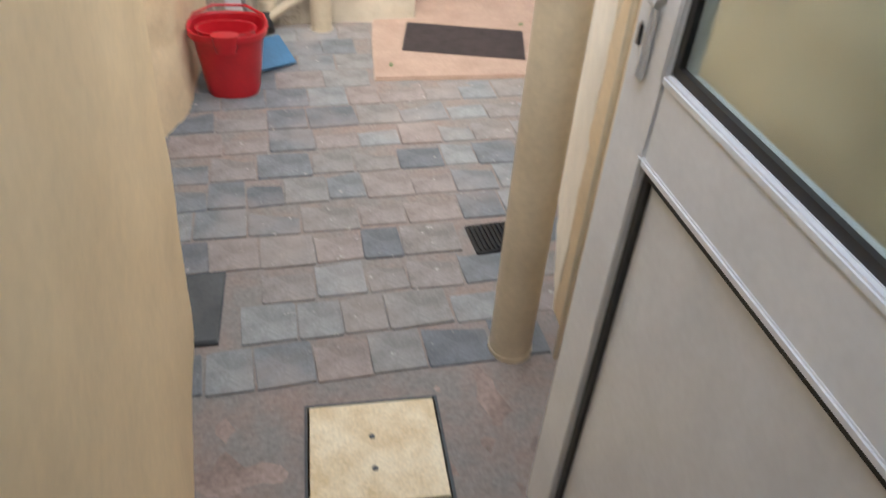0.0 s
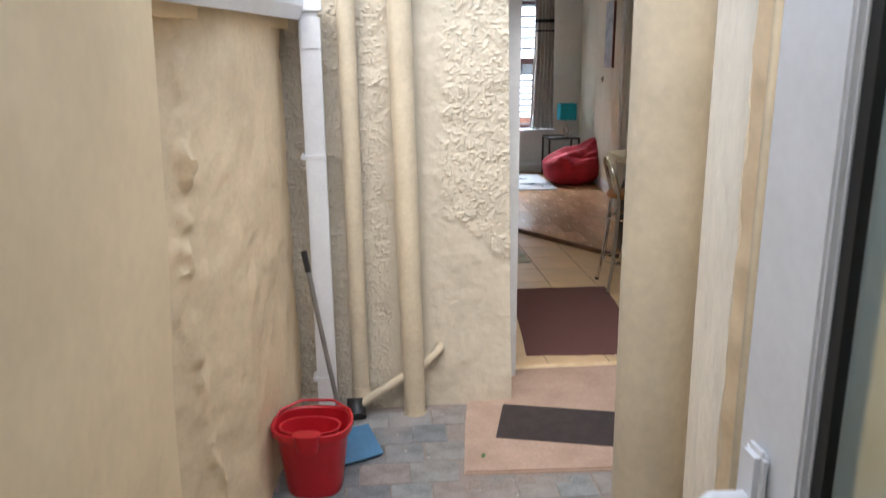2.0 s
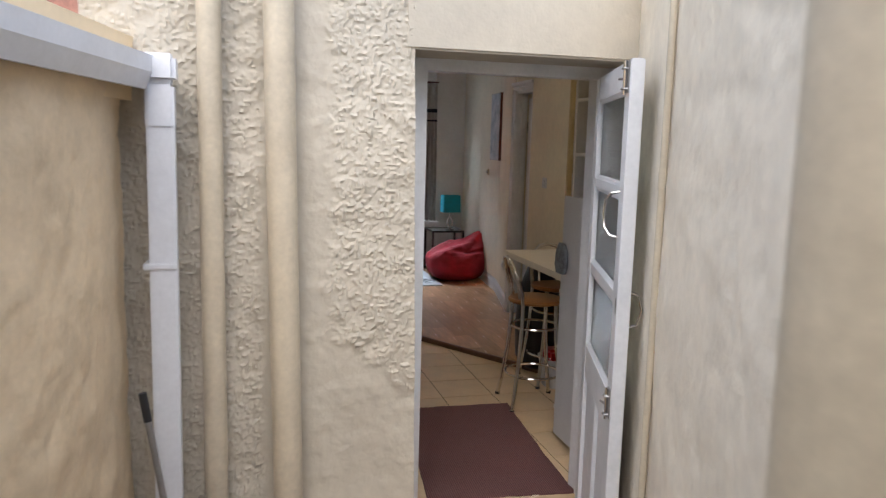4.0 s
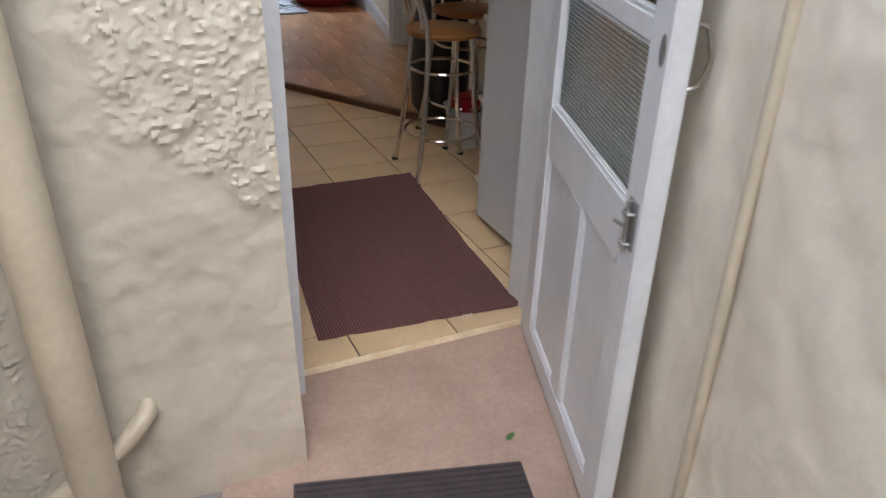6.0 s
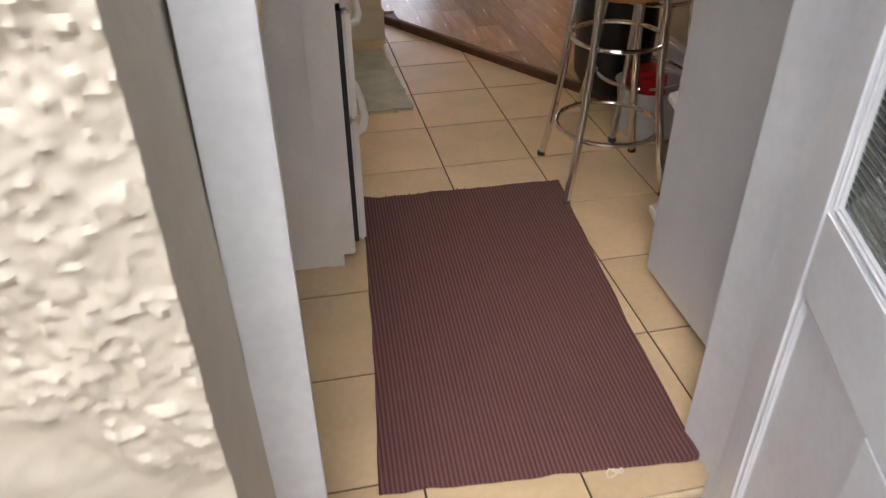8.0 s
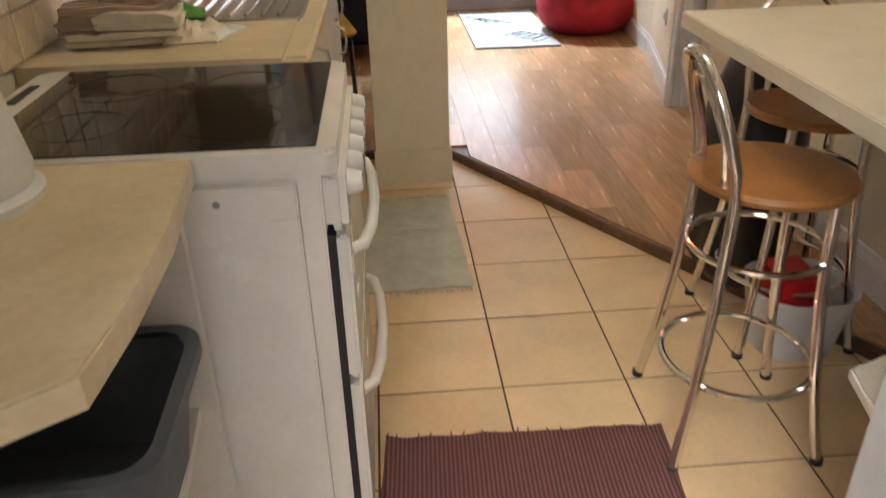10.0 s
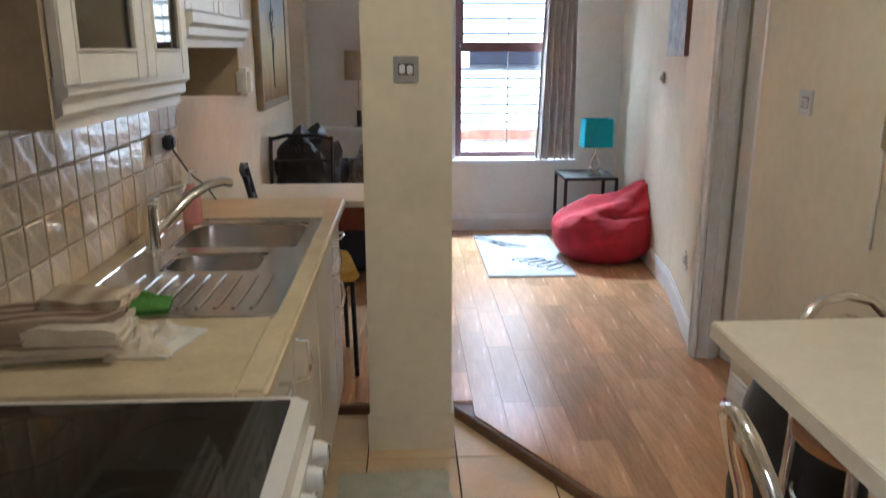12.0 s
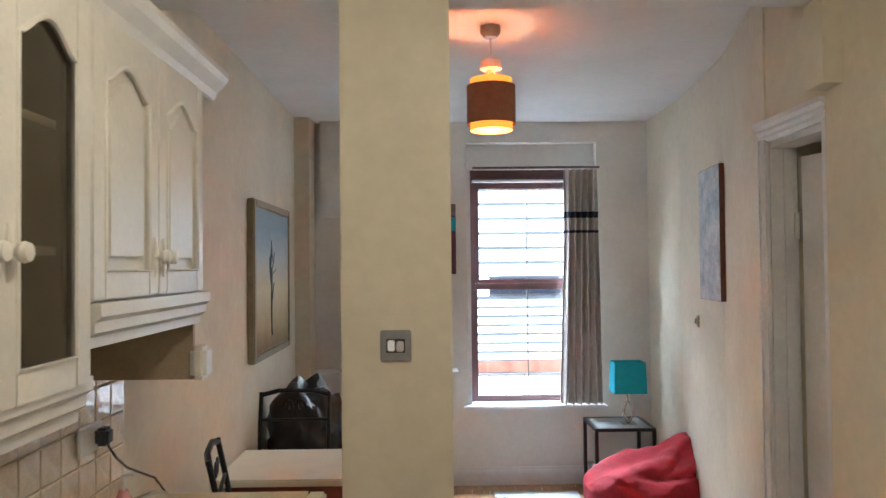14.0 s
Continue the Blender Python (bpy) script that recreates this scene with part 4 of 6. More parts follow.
def crease_sheet(hx, hy):
    b = bmesh.new()
    nx, ny = 18, 48
    rows = []
    for j in range(ny + 1):
        v = j / ny * 2 - 1
        row = []
        for i in range(nx + 1):
            u = i / nx * 2 - 1
            z = 0.006 + 0.012 * math.exp(-((v - 0.18 + 0.03 * u) / 0.03) ** 2) + 0.009 * math.exp(-((v + 0.55 - 0.05 * u) / 0.03) ** 2) * max(0, u + 0.3) + 0.003 * noise.noise(Vector((u * 3, v * 6, 1)))
            row.append(b.verts.new((u * hx + 0.008 * noise.noise(Vector((v * 5, u, 2))), v * hy + 0.012 * noise.noise(Vector((u * 4, v, 5))), z)))
        rows.append(row)
    for j in range(ny):
        for i in range(nx):
            b.faces.new((rows[j][i], rows[j][i + 1], rows[j + 1][i + 1], rows[j + 1][i]))
    r = bmesh.ops.extrude_face_region(b, geom=b.faces[:])
    for v in [g for g in r["geom"] if isinstance(g, bmesh.types.BMVert)]:
        v.co.z -= 0.005
    return b


part("cloth", crease_sheet(0.195, 0.355), "sage_mat", gm, smooth=True)
for e in (-1, 1):
    for k in range(30):
        x = -0.19 + k * 0.013
        y = e * 0.355
        part("tassel", tube([(x, y, 0.006), (x + random.uniform(-0.012, 0.012), y + e * random.uniform(0.01, 0.03), 0.003)], 0.0022, 5), "sage_mat", gm)


# cooker
ck = thing("cooker", "white freestanding electric cooker with black ceramic hob", "cooker", loc=(0.0, 1.36, 0.0))
CW = 0.52
part("body", box(0.70, 0.0, 0.02, 1.298, CW, 0.857, 0.004), "enamel", ck)
sp = bmesh.new()
for q in ((0.72, 0.79, 1.262, 0.842), (1.212, 0.0, 1.262, 0.79)):
    box(q[0], -0.026, q[1], q[2], 0.0, q[3], 0.003, bm=sp)
part("side_frame", sp, "enamel", ck)
part("side_panel", box(0.72, -0.018, 0.0, 1.212, 0.0, 0.79), "enamel", ck)
part("side_bead", moulding([(0.0, 0.0), (0.004, 0.004), (0.004, 0.010), (0.0, 0.012)], (1.205, -0.019, 0.785), (0.72, -0.019, 0.785)), "cab_white", ck)
for x in (0.98, 1.14):
    part("screw", lathe([(0, 0), (0.006, 0), (0.005, 0.002), (0, 0.003)], 10), "steel_grey", ck).matrix_local = pose(x, -0.026, 0.818, 90)
rim = prism(round_rect(0.70, -0.006, 1.325, CW + 0.004, 0.02), 0.850, 0.890, bevel=0.008)
part("hob_rim", rim, "enamel", ck, smooth=True)
part("hob_glass", prism(round_rect(0.765, 0.014, 1.295, CW - 0.014, 0.006), 0.887, 0.8935), "hob_glass", ck, "black ceramic hob glass")
for cx, cy, r in ((0.90, 0.15, 0.075), (0.90, 0.37, 0.09), (1.14, 0.15, 0.09), (1.14, 0.37, 0.075)):
    ringb = bmesh.new()
    tube([(cx + r * math.cos(a), cy + r * math.sin(a), 0.8933) for a in [2 * math.pi * k / 36 for k in range(36)]], 0.0009, 4, bm=ringb, closed=True)
    part("cooking_ring", ringb, "hob_mark", ck)
part("vent_slot", box(0.715, 0.30, 0.8895, 0.735, 0.42, 0.8915), "black_plastic", ck)
part("control_panel", box(1.2985, 0.0, 0.745, 1.335, CW, 0.852, 0.012), "enamel", ck, smooth=True)
for k in range(6):
    kn = part("knob", turn_bm(lathe([(0, 0), (0.022, 0), (0.021, 0.012), (0.016, 0.026), (0, 0.028)], 18), pose(1.333, 0.06 + k * 0.082, 0.81, 0, 90, 0)), "paper_white", ck, smooth=True)
    part("pointer", box(1.358, 0.057 + k * 0.082, 0.80, 1.363, 0.063 + k * 0.082, 0.825), "steel_grey", kn)
part("oven_edge", box(1.298, 0.006, 0.06, 1.312, CW - 0.006, 0.74), "black_plastic", ck, "black oven door seal")
for z0, z1 in ((0.45, 0.738), (0.065, 0.44)):
    od = part("oven_door", box(1.312, 0.004, z0, 1.334, CW - 0.004, z1, 0.006), "enamel", ck)
    zz = z1 - 0.05
    part("door_handle", tube([(1.33, 0.05, zz), (1.352, 0.07, zz), (1.366, 0.14, zz), (1.371, CW / 2, zz), (1.366, CW - 0.14, zz), (1.352, CW - 0.07, zz), (1.33, CW - 0.05, zz)], 0.011, 10), "paper_white", od, smooth=True)
part("plinth", box(0.72, 0.02, 0.0, 1.235, CW - 0.02, 0.06), "black_plastic", ck)

# base cabinets under the worktop
for k, (y0, y1, nd) in enumerate(((1.886, 2.362, 1), (2.364, 2.864, 1), (2.866, 3.366, 1), (3.368, 3.655, 1))):
    cb = thing("base_cabinet", "white kitchen base cabinet under the worktop", "cabinet", loc=(0.66, y0, 0.0), group="kitchen base cabinets")
    w = y1 - y0
    part("body", box(0.0, 0.0, 0.10, 0.54, w, 0.70 if k in (1, 2) else 0.86), "cab_white", cb)
    if k in (1, 2):
        part("front_rail", box(0.52, 0.0, 0.70, 0.54, w, 0.86), "cab_white", cb)
    part("plinth", box(0.0, 0.0, 0.0, 0.50, w, 0.10), "cab_white", cb)
    if k in (0, 3):
        dw = part("drawer_front", box(0.541, 0.003, 0.70, 0.56, w - 0.003, 0.852, 0.004), "cab_white", cb)
        part("handle", tube([(0.558, w / 2 - 0.05, 0.78), (0.585, w / 2 - 0.045, 0.785), (0.592, w / 2, 0.787), (0.585, w / 2 + 0.045, 0.785), (0.558, w / 2 + 0.05, 0.78)], 0.0055, 8), "chrome", dw, smooth=True)
        top = 0.694
    else:
        top = 0.852
    dd = part("door", box(0.541, 0.003, 0.105, 0.56, w - 0.003, top, 0.004), "cab_white", cb)
    hy = 0.05 if k % 2 else w - 0.05
    part("handle", tube([(0.558, hy, top - 0.06), (0.588, hy, top - 0.068), (0.596, hy, top - 0.115), (0.588, hy, top - 0.162), (0.558, hy, top - 0.17)], 0.0055, 8), "chrome", dd, smooth=True)

# worktop with the sink let in
SX0, SX1, SY0, SY1 = 0.71, 1.20, 2.275, 3.295
wt = thing("worktop", "cream marbled laminate worktop with rounded front edge", "worktop", loc=(0.0, 0.0, 0.862))
wb = box(LX + 0.005, 1.886, 0, SX0 + 0.01, 3.68, 0.038)
box(SX1 - 0.01, 1.886, 0, 1.25, 3.68, 0.038, 0.008, 3, bm=wb)
box(SX0 + 0.01, 1.886, 0, SX1 - 0.01, SY0 + 0.01, 0.038, bm=wb)
box(SX0 + 0.01, SY1 - 0.01, 0, SX1 - 0.01, 3.68, 0.038, bm=wb)
part("top", wb, "worktop", wt)

sk = thing("kitchen_sink", "stainless steel sink with one and a half bowls and drainer", "sink", loc=(0, 0, 0.9))


def bowl(x0, y0, x1, y1, r, depth, lip=0.0015):
    rings = []
    for inset, z in ((0.0, lip), (0.006, lip - 0.006), (0.012, -depth * 0.7), (0.03, -depth * 0.95), (0.05, -depth)):
        rings.append([(x, y, z) for x, y in round_rect(x0 + inset, y0 + inset, x1 - inset, y1 - inset, max(0.02, r - inset * 0.3))])
    return loft(rings, cap0=False, cap1=True)


B1 = (0.775, 2.895, 1.165, 3.225)
B2 = (0.825, 2.64, 1.095, 2.83)
rows_y = [SY0, B2[1], B2[3], B1[1], B1[3], SY1]
for (a, c), holes in zip(zip(rows_y, rows_y[1:]), (None, B2, None, B1, None)):
    if holes:
        part("deck_panel", box(SX0, a, -0.006, holes[0] + 0.004, c, 0.002), "steel", sk)
        part("deck_panel", box(holes[2] - 0.004, a, -0.006, SX1, c, 0.002), "steel", sk)
    else:
        part("deck_panel", box(SX0, a, -0.006, SX1, c, 0.002), "steel", sk)
edge = tube([(x, y, 0.001) for x, y in round_rect(SX0, SY0, SX1, SY1, 0.02)], 0.0045, 6, closed=True)
part("rolled_edge", edge, "chrome", sk, smooth=True)
part("bowl", bowl(*B1, 0.06, 0.16), "steel", sk, smooth=True)
part("bowl", bowl(*B2, 0.06, 0.12), "steel", sk, smooth=True)
for k in range(9):
    x = 0.80 + k * 0.042
    part("drainer_rib", tube([(x, 2.33, 0.002), (x + 0.005, 2.39, 0.0045), (x + 0.006, 2.54, 0.0045), (x + 0.006, 2.60, 0.002)], 0.005, 6), "steel", sk, smooth=True)
for (x0, y0, x1, y1), d in ((B1, 0.159), (B2, 0.119)):
    part("plughole", lathe([(0, -d + 0.001), (0.03, -d + 0.001), (0.034, -d + 0.004), (0.038, -d)], 20, center=((x0 + x1) / 2, (y0 + y1) / 2, 0)), "chrome", sk, smooth=True)

tp = thing("mixer_tap", "chrome kitchen mixer tap behind the sink", "tap", loc=(0.755, 2.84, 0.902))
part("body", lathe([(0, 0), (0.028, 0), (0.028, 0.006), (0.022, 0.012), (0.021, 0.13), (0.024, 0.135), (0.022, 0.155), (0, 0.16)], 20), "chrome", tp, smooth=True)
part("spout", tube([(0.0, 0.0, 0.05), (0.045, 0.045, 0.10), (0.09, 0.10, 0.15), (0.13, 0.15, 0.172), (0.165, 0.195, 0.178), (0.185, 0.22, 0.168)], [0.017, 0.016, 0.015, 0.0145, 0.016, 0.015], 12), "chrome", tp, smooth=True)
part("lever", tube([(0.0, 0.0, 0.158), (0.03, 0.02, 0.178), (0.085, 0.055, 0.19)], [0.012, 0.009, 0.006], 8), "chrome", tp, smooth=True)


# towels, cloth, soap
tw = thing("folded_towels", "stack of folded cream tea towels on the worktop", "towels", loc=(0.845, 2.10, 0.9), rz=6)
tw.scale = (0.86, 0.86, 0.86)


def folded(width, depth, layers, th, seed, curl=0.0):
    """Layers of cloth lying on one another, each with soft rounded ends and a sagging surface."""
    b = bmesh.new()
    for q in range(layers):
        w = width * (1 - 0.04 * ((q + seed) % 3))
        rings = []
        for i in range(13):
            v = i / 12
            y = (v - 0.5) * depth * (1 - 0.03 * ((q + seed) % 2)) + 0.006 * noise.noise(Vector((q * 3.1, seed, 1)))
            edge = math.sin(math.pi * min(1.0, max(0.0, 0.04 + 0.92 * v))) ** 0.25
            ring = []
            for a in range(20):
                t = 2 * math.pi * a / 20
                c, sn = math.cos(t), math.sin(t)
                x = w / 2 * abs(c) ** 0.55 * (1 if c > 0 else -1) + 0.016 * noise.noise(Vector((y * 22, q * 1.7, seed)))
                z = q * th * 0.93 + th / 2 + th / 2 * edge * abs(sn) ** 0.6 * (1 if sn > 0 else -1)
                z += (0.007 + 0.005 * q) * (1 + noise.noise(Vector((x * 17, y * 15, seed + 0.3 * q)))) * (0.4 if sn < 0 else 1.0)
                z += curl * max(0.0, 2 * x / w - 0.72) ** 1.5
                ring.append((x, y, z))
            rings.append(ring)
        loft(rings, bm=b)
    return b


for nm, bm_, m_, at_, lab in (("towel", folded(0.30, 0.18, 2, 0.015, 1), "towel", (-0.03, 0.005, 0.0, 3), ""),
                              ("towel", folded(0.21, 0.14, 3, 0.016, 2), "towel", (0.02, -0.045, 0.026, -3), ""),
                              ("towel", folded(0.13, 0.15, 3, 0.014, 4), "towel_brown", (-0.13, 0.0, 0.028, 8), "brown striped tea towel"),
                              ("towel", folded(0.29, 0.15, 2, 0.013, 5, 0.06), "towel_brown", (-0.03, -0.01, 0.068, 5), "brown striped tea towel"),
                              ("towel", folded(0.20, 0.13, 2, 0.012, 7), "towel_check", (0.02, 0.035, 0.092, -8), "cream and tan checked tea towel")):
    t_ = part(nm, bm_, m_, tw, lab, smooth=True)
    t_.location = at_[:3]
    t_.rotation_euler = (0, 0, radians(at_[3]))


def rag(sx, sy, h, seed):
    b = bmesh.new()
    n = 14
    rows = [[b.verts.new((sx * (i / n - 0.5) + 0.015 * noise.noise(Vector((i, j, seed))), sy * (j / n - 0.5) + 0.015 * noise.noise(Vector((j, i, seed + 3))),
                          0.006 + h * max(0, 0.35 + 0.65 * noise.noise(Vector((i * 0.45, j * 0.45, seed)))) * math.sin(math.pi * i / n) ** 0.4 * math.sin(math.pi * j / n) ** 0.4)) for i in range(n + 1)] for j in range(n + 1)]
    for j in range(n):
        for i in range(n):
            b.faces.new((rows[j][i], rows[j][i + 1], rows[j + 1][i + 1], rows[j + 1][i]))
    r = bmesh.ops.extrude_face_region(b, geom=b.faces[:])
    for v in [g for g in r["geom"] if isinstance(g, bmesh.types.BMVert)]:
        v.co.z = max(0.001, v.co.z - 0.005)
    return b


low_t = part("towel", rag(0.15, 0.2, 0.06, 17), "towel", tw, smooth=True)
low_t.location = (0.145, 0.01, 0.0)
tagged(part("dishcloth", rag(0.20, 0.09, 0.05, 2), "green_cloth", smooth=True), "crumpled green dishcloth on the drainer", "cloth").matrix_world = pose(0.845, 2.345, 0.903, 0, 0, 10)
tagged(part("paper_towel", rag(0.14, 0.16, 0.03, 7), "paper_white", smooth=True), "crumpled white paper on the worktop", "paper").matrix_world = pose(0.985, 2.13, 0.9, 0, 0, -15)
sp_ = thing("soap_bottle", "clear pink soap pump bottle by the sink", "soap bottle", loc=(0.76, 3.25, 0.9))
part("bottle", lathe([(0, 0), (0.03, 0), (0.033, 0.02), (0.03, 0.10), (0.014, 0.125), (0.013, 0.135), (0, 0.136)], 18), mat("pink soap", (0.7, 0.3, 0.28), 0.2, vary=0.05), sp_, smooth=True)
part("pump", tube([(0, 0, 0.135), (0, 0, 0.175), (0.03, 0.0, 0.178)], 0.006, 8), "paper_white", sp_, smooth=True)
so = thing("wall_socket", "white double wall socket with a black plug", "socket", loc=(0.654, 3.27, 1.17))
part("plate", box(0, -0.07, -0.04, 0.012, 0.07, 0.04, 0.004), "paper_white", so)
pl = part("plug", box(0.012, 0.01, -0.025, 0.05, 0.055, 0.025, 0.008), "black_plastic", so, "black mains plug")
part("cable", tube([(0.04, 0.03, -0.02), (0.06, 0.04, -0.06), (0.06, 0.12, -0.11), (0.05, 0.25, -0.16), (0.06, 0.34, -0.20), (0.09, 0.37, -0.265)], 0.0035, 6), "black_plastic", pl, smooth=True)


# wall cabinets
def arch_door(parent, y0, y1, z0, z1, x, glazed):
    """A cabinet door in the plane x, with an arched panel."""
    st_ = 0.055
    a, c = y0 + st_, y1 - st_
    zt, rise = z1 - 0.075, 0.05
    d = box(x - 0.02, y0, z0, x, a, z1, 0.003)
    box(x - 0.02, c, z0, x, y1, z1, 0.003, bm=d)
    box(x - 0.0195, a, z0, x - 0.0005, c, z0 + st_, 0.002, bm=d)
    n = 14
    arch = []
    for k in range(n + 1):
        u = k / n * 2 - 1
        h = math.cos(u * math.pi / 2) ** 1.5 if abs(u) < 1 else 0
        arch.append((a + (c - a) * k / n, zt - rise + rise * h))
    poly = [(a, z1), ] + arch + [(c, z1)]
    t_ = prism(poly[::-1], x - 0.0195, x - 0.0005)
    turn_bm(t_, YZ_PLANE)
    me = bpy.data.meshes.new("t")
    t_.to_mesh(me)
    t_.free()
    d.from_mesh(me)
    bpy.data.meshes.remove(me)
    door = part("door", d, "cab_white", parent)
    bead = tube([(x - 0.001, p, q) for p, q in [(a, z0 + st_)] + arch + [(c, z0 + st_)]], 0.006, 6, closed=True)
    part("bead", bead, "cab_white", door, smooth=True)
    if glazed:
        part("pane", box(x - 0.013, a - 0.004, z0 + st_ - 0.004, x - 0.009, c + 0.004, zt + 0.004), "cab_glass", door, "smoky glass pane")
    else:
        part("field", box(x - 0.016, a - 0.004, z0 + st_ - 0.004, x - 0.012, c + 0.004, zt + 0.002), "cab_white", door)
        n2 = [(a + 0.03 + (p - a) * (c - a - 0.06) / (c - a), q - 0.03) for p, q in arch]
        f = prism(([(a + 0.03, z0 + st_ + 0.03)] + n2 + [(c - 0.03, z0 + st_ + 0.03)])[::-1], x - 0.013, x - 0.003)
        part("raised_panel", turn_bm(f, YZ_PLANE), "cab_white", door)
    return door


def knob_on(door, x, y, z):
    part("knob", turn_bm(lathe([(0, 0), (0.007, 0), (0.006, 0.012), (0.014, 0.018), (0.017, 0.026), (0.014, 0.034), (0, 0.037)], 16), pose(x, y, z, 0, 90, 0)), "cab_white", door, "turned cream knob", smooth=True)
    part("knob_plate", tube([(x + 0.001, y, z - 0.045), (x + 0.003, y, z - 0.02), (x + 0.003, y, z + 0.02), (x + 0.001, y, z + 0.045)], [0.002, 0.006, 0.006, 0.002], 6), "cab_white", door, smooth=True)


PEL = [(0.0, 0.0), (0.018, 0.0), (0.018, 0.02), (0.034, 0.03), (0.034, 0.05), (0.046, 0.06), (0.046, 0.085), (0.0, 0.085)]
COR = [(0.0, 0.0), (0.012, 0.0), (0.02, 0.02), (0.045, 0.045), (0.055, 0.06), (0.055, 0.075), (0.0, 0.075)]
FX = 0.975
c1 = thing("wall_cabinet", "cream wall cabinet with smoky glazed arched doors", "cabinet", loc=(0, 0, 0), group="kitchen wall cabinets")
cc = box(LX + 0.005, 1.865, 1.44, FX - 0.021, 1.883, 2.13)
box(LX + 0.005, 2.557, 1.44, FX - 0.021, 2.575, 2.13, bm=cc)
box(LX + 0.005, 1.883, 1.44, FX - 0.021, 2.557, 1.458, bm=cc)
box(LX + 0.005, 1.883, 2.112, FX - 0.021, 2.557, 2.13, bm=cc)
part("carcass", cc, "cab_inside", c1)
part("back", box(LX + 0.005, 1.883, 1.458, LX + 0.011, 2.557, 2.112), "cab_inside", c1)
for z in (1.66, 1.89):
    part("shelf", box(LX + 0.011, 1.883, z, FX - 0.06, 2.557, z + 0.016), "cab_white", c1)
part("end_panel", box(LX + 0.005, 1.856, 1.36, FX - 0.02, 1.865, 2.13), "cab_inside", c1)
d = arch_door(c1, 1.875, 2.263, 1.425, 2.125, FX, True)
knob_on(d, FX, 2.235, 1.66)
d = arch_door(c1, 2.267, 2.572, 1.425, 2.125, FX, True)
knob_on(d, FX, 2.295, 1.66)
part("pelmet", moulding(PEL, (FX - 0.055, 1.90, 1.35), (FX - 0.055, 2.60, 1.35)), "cab_white", c1)
part("cornice", moulding(COR, (FX - 0.02, 1.852, 2.128), (FX - 0.02, 2.575, 2.128)), "cab_white", c1)
for x, y, z in ((0.75, 2.45, 1.458), (0.8, 2.05, 1.458), (0.75, 2.44, 1.906)):
    jar = thing("glass_jar", "dark glass jar inside the glazed cabinet", "jar", loc=(x, y, z))
    part("jar", lathe([(0, 0), (0.035, 0), (0.038, 0.01), (0.036, 0.08), (0.028, 0.095), (0, 0.096)], 16), "black_leather", jar, smooth=True)

c2 = thing("wall_cabinet", "cream wall cabinet with arched raised-panel doors", "cabinet", loc=(0, 0, 0), group="kitchen wall cabinets")
part("carcass", box(LX + 0.005, 2.578, 1.56, FX - 0.021, 3.26, 2.13), "cab_white", c2)
d = arch_door(c2, 2.58, 2.917, 1.575, 2.125, FX, False)
knob_on(d, FX, 2.893, 1.66)
d = arch_door(c2, 2.921, 3.258, 1.575, 2.125, FX, False)
knob_on(d, FX, 2.945, 1.66)
part("pelmet", moulding(PEL, (FX - 0.03, 2.578, 1.485), (FX - 0.03, 3.27, 1.485)), "cab_white", c2)
part("end_panel", box(LX + 0.005, 3.262, 1.33, FX - 0.03, 3.278, 2.13), "cab_inside", c2)
part("end_foot", box(FX - 0.035, 3.24, 1.33, FX + 0.01, 3.315, 1.42, 0.012), "cab_white", c2)
part("end_shelf", box(LX + 0.005, 3.279, 1.80, FX - 0.05, 3.36, 1.816, 0.004), "cab_white", c2)
part("cornice", moulding(COR, (FX - 0.02, 2.576, 2.128), (FX - 0.02, 3.40, 2.128)), "cab_white", c2)

# cooker hood
ch = thing("cooker_hood", "white cooker hood canopy above the hob", "cooker hood", loc=(0, 0, 0))
hp = [(LX + 0.005, 1.632), (1.105, 1.632), (1.118, 1.638), (1.118, 1.66), (1.05, 1.705), (1.0, 1.77), (0.975, 1.88), (0.97, 2.13), (LX + 0.005, 2.13)]
hb = bmesh.new()
lo = [hb.verts.new((x, 1.30, z)) for x, z in hp]
hi = [hb.verts.new((x, 1.848, z)) for x, z in hp]
for k in range(len(hp)):
    hb.faces.new((lo[k], lo[(k + 1) % len(hp)], hi[(k + 1) % len(hp)], hi[k]))
hb.faces.new(lo)
hb.faces.new(hi[::-1])
part("canopy", hb, "cab_white", ch)
part("filter", box(0.70, 1.34, 1.626, 1.06, 1.81, 1.633), "steel", ch)

# open end shelf unit beside the cooker
eu = thing("end_shelf_unit", "white open end shelf unit with rounded marbled top", "shelf unit", loc=(0, 0, 0))


def end_outline(s):
    return [(LX + 0.005, 1.322), (1.118 - s, 1.322), (1.138 - s, 1.10), (1.137 - s, 0.93), (1.128 - s, 0.815 + 0.5 * s), (1.018 - s, 0.737 + s), (0.90 - s, 0.675 + s), (LX + 0.005, 0.64 + s)]


part("top", prism(end_outline(0.0), 0.862, 0.90, bevel=0.004), "worktop", eu)
part("shelf", prism(end_outline(0.06)[1:-1] + [(LX + 0.02, 0.74), (LX + 0.02, 1.3)], 0.438, 0.458), "cab_white", eu)
part("bottom", prism(end_outline(0.055), 0.0, 0.14), "cab_white", eu)
part("upright", box(LX + 0.005, 0.712, 0.141, 0.96, 0.73, 0.862), "cab_white", eu)
part("side", box(LX + 0.005, 1.304, 0.141, 1.09, 1.321, 0.862), "cab_white", eu)
part("back", box(LX + 0.005, 0.73, 0.141, LX + 0.015, 1.304, 0.862), "cab_white", eu)
tb = thing("storage_tub", "dark grey blue plastic tub on the open shelf", "storage tub", loc=(0.905, 1.095, 0.459), rz=1)
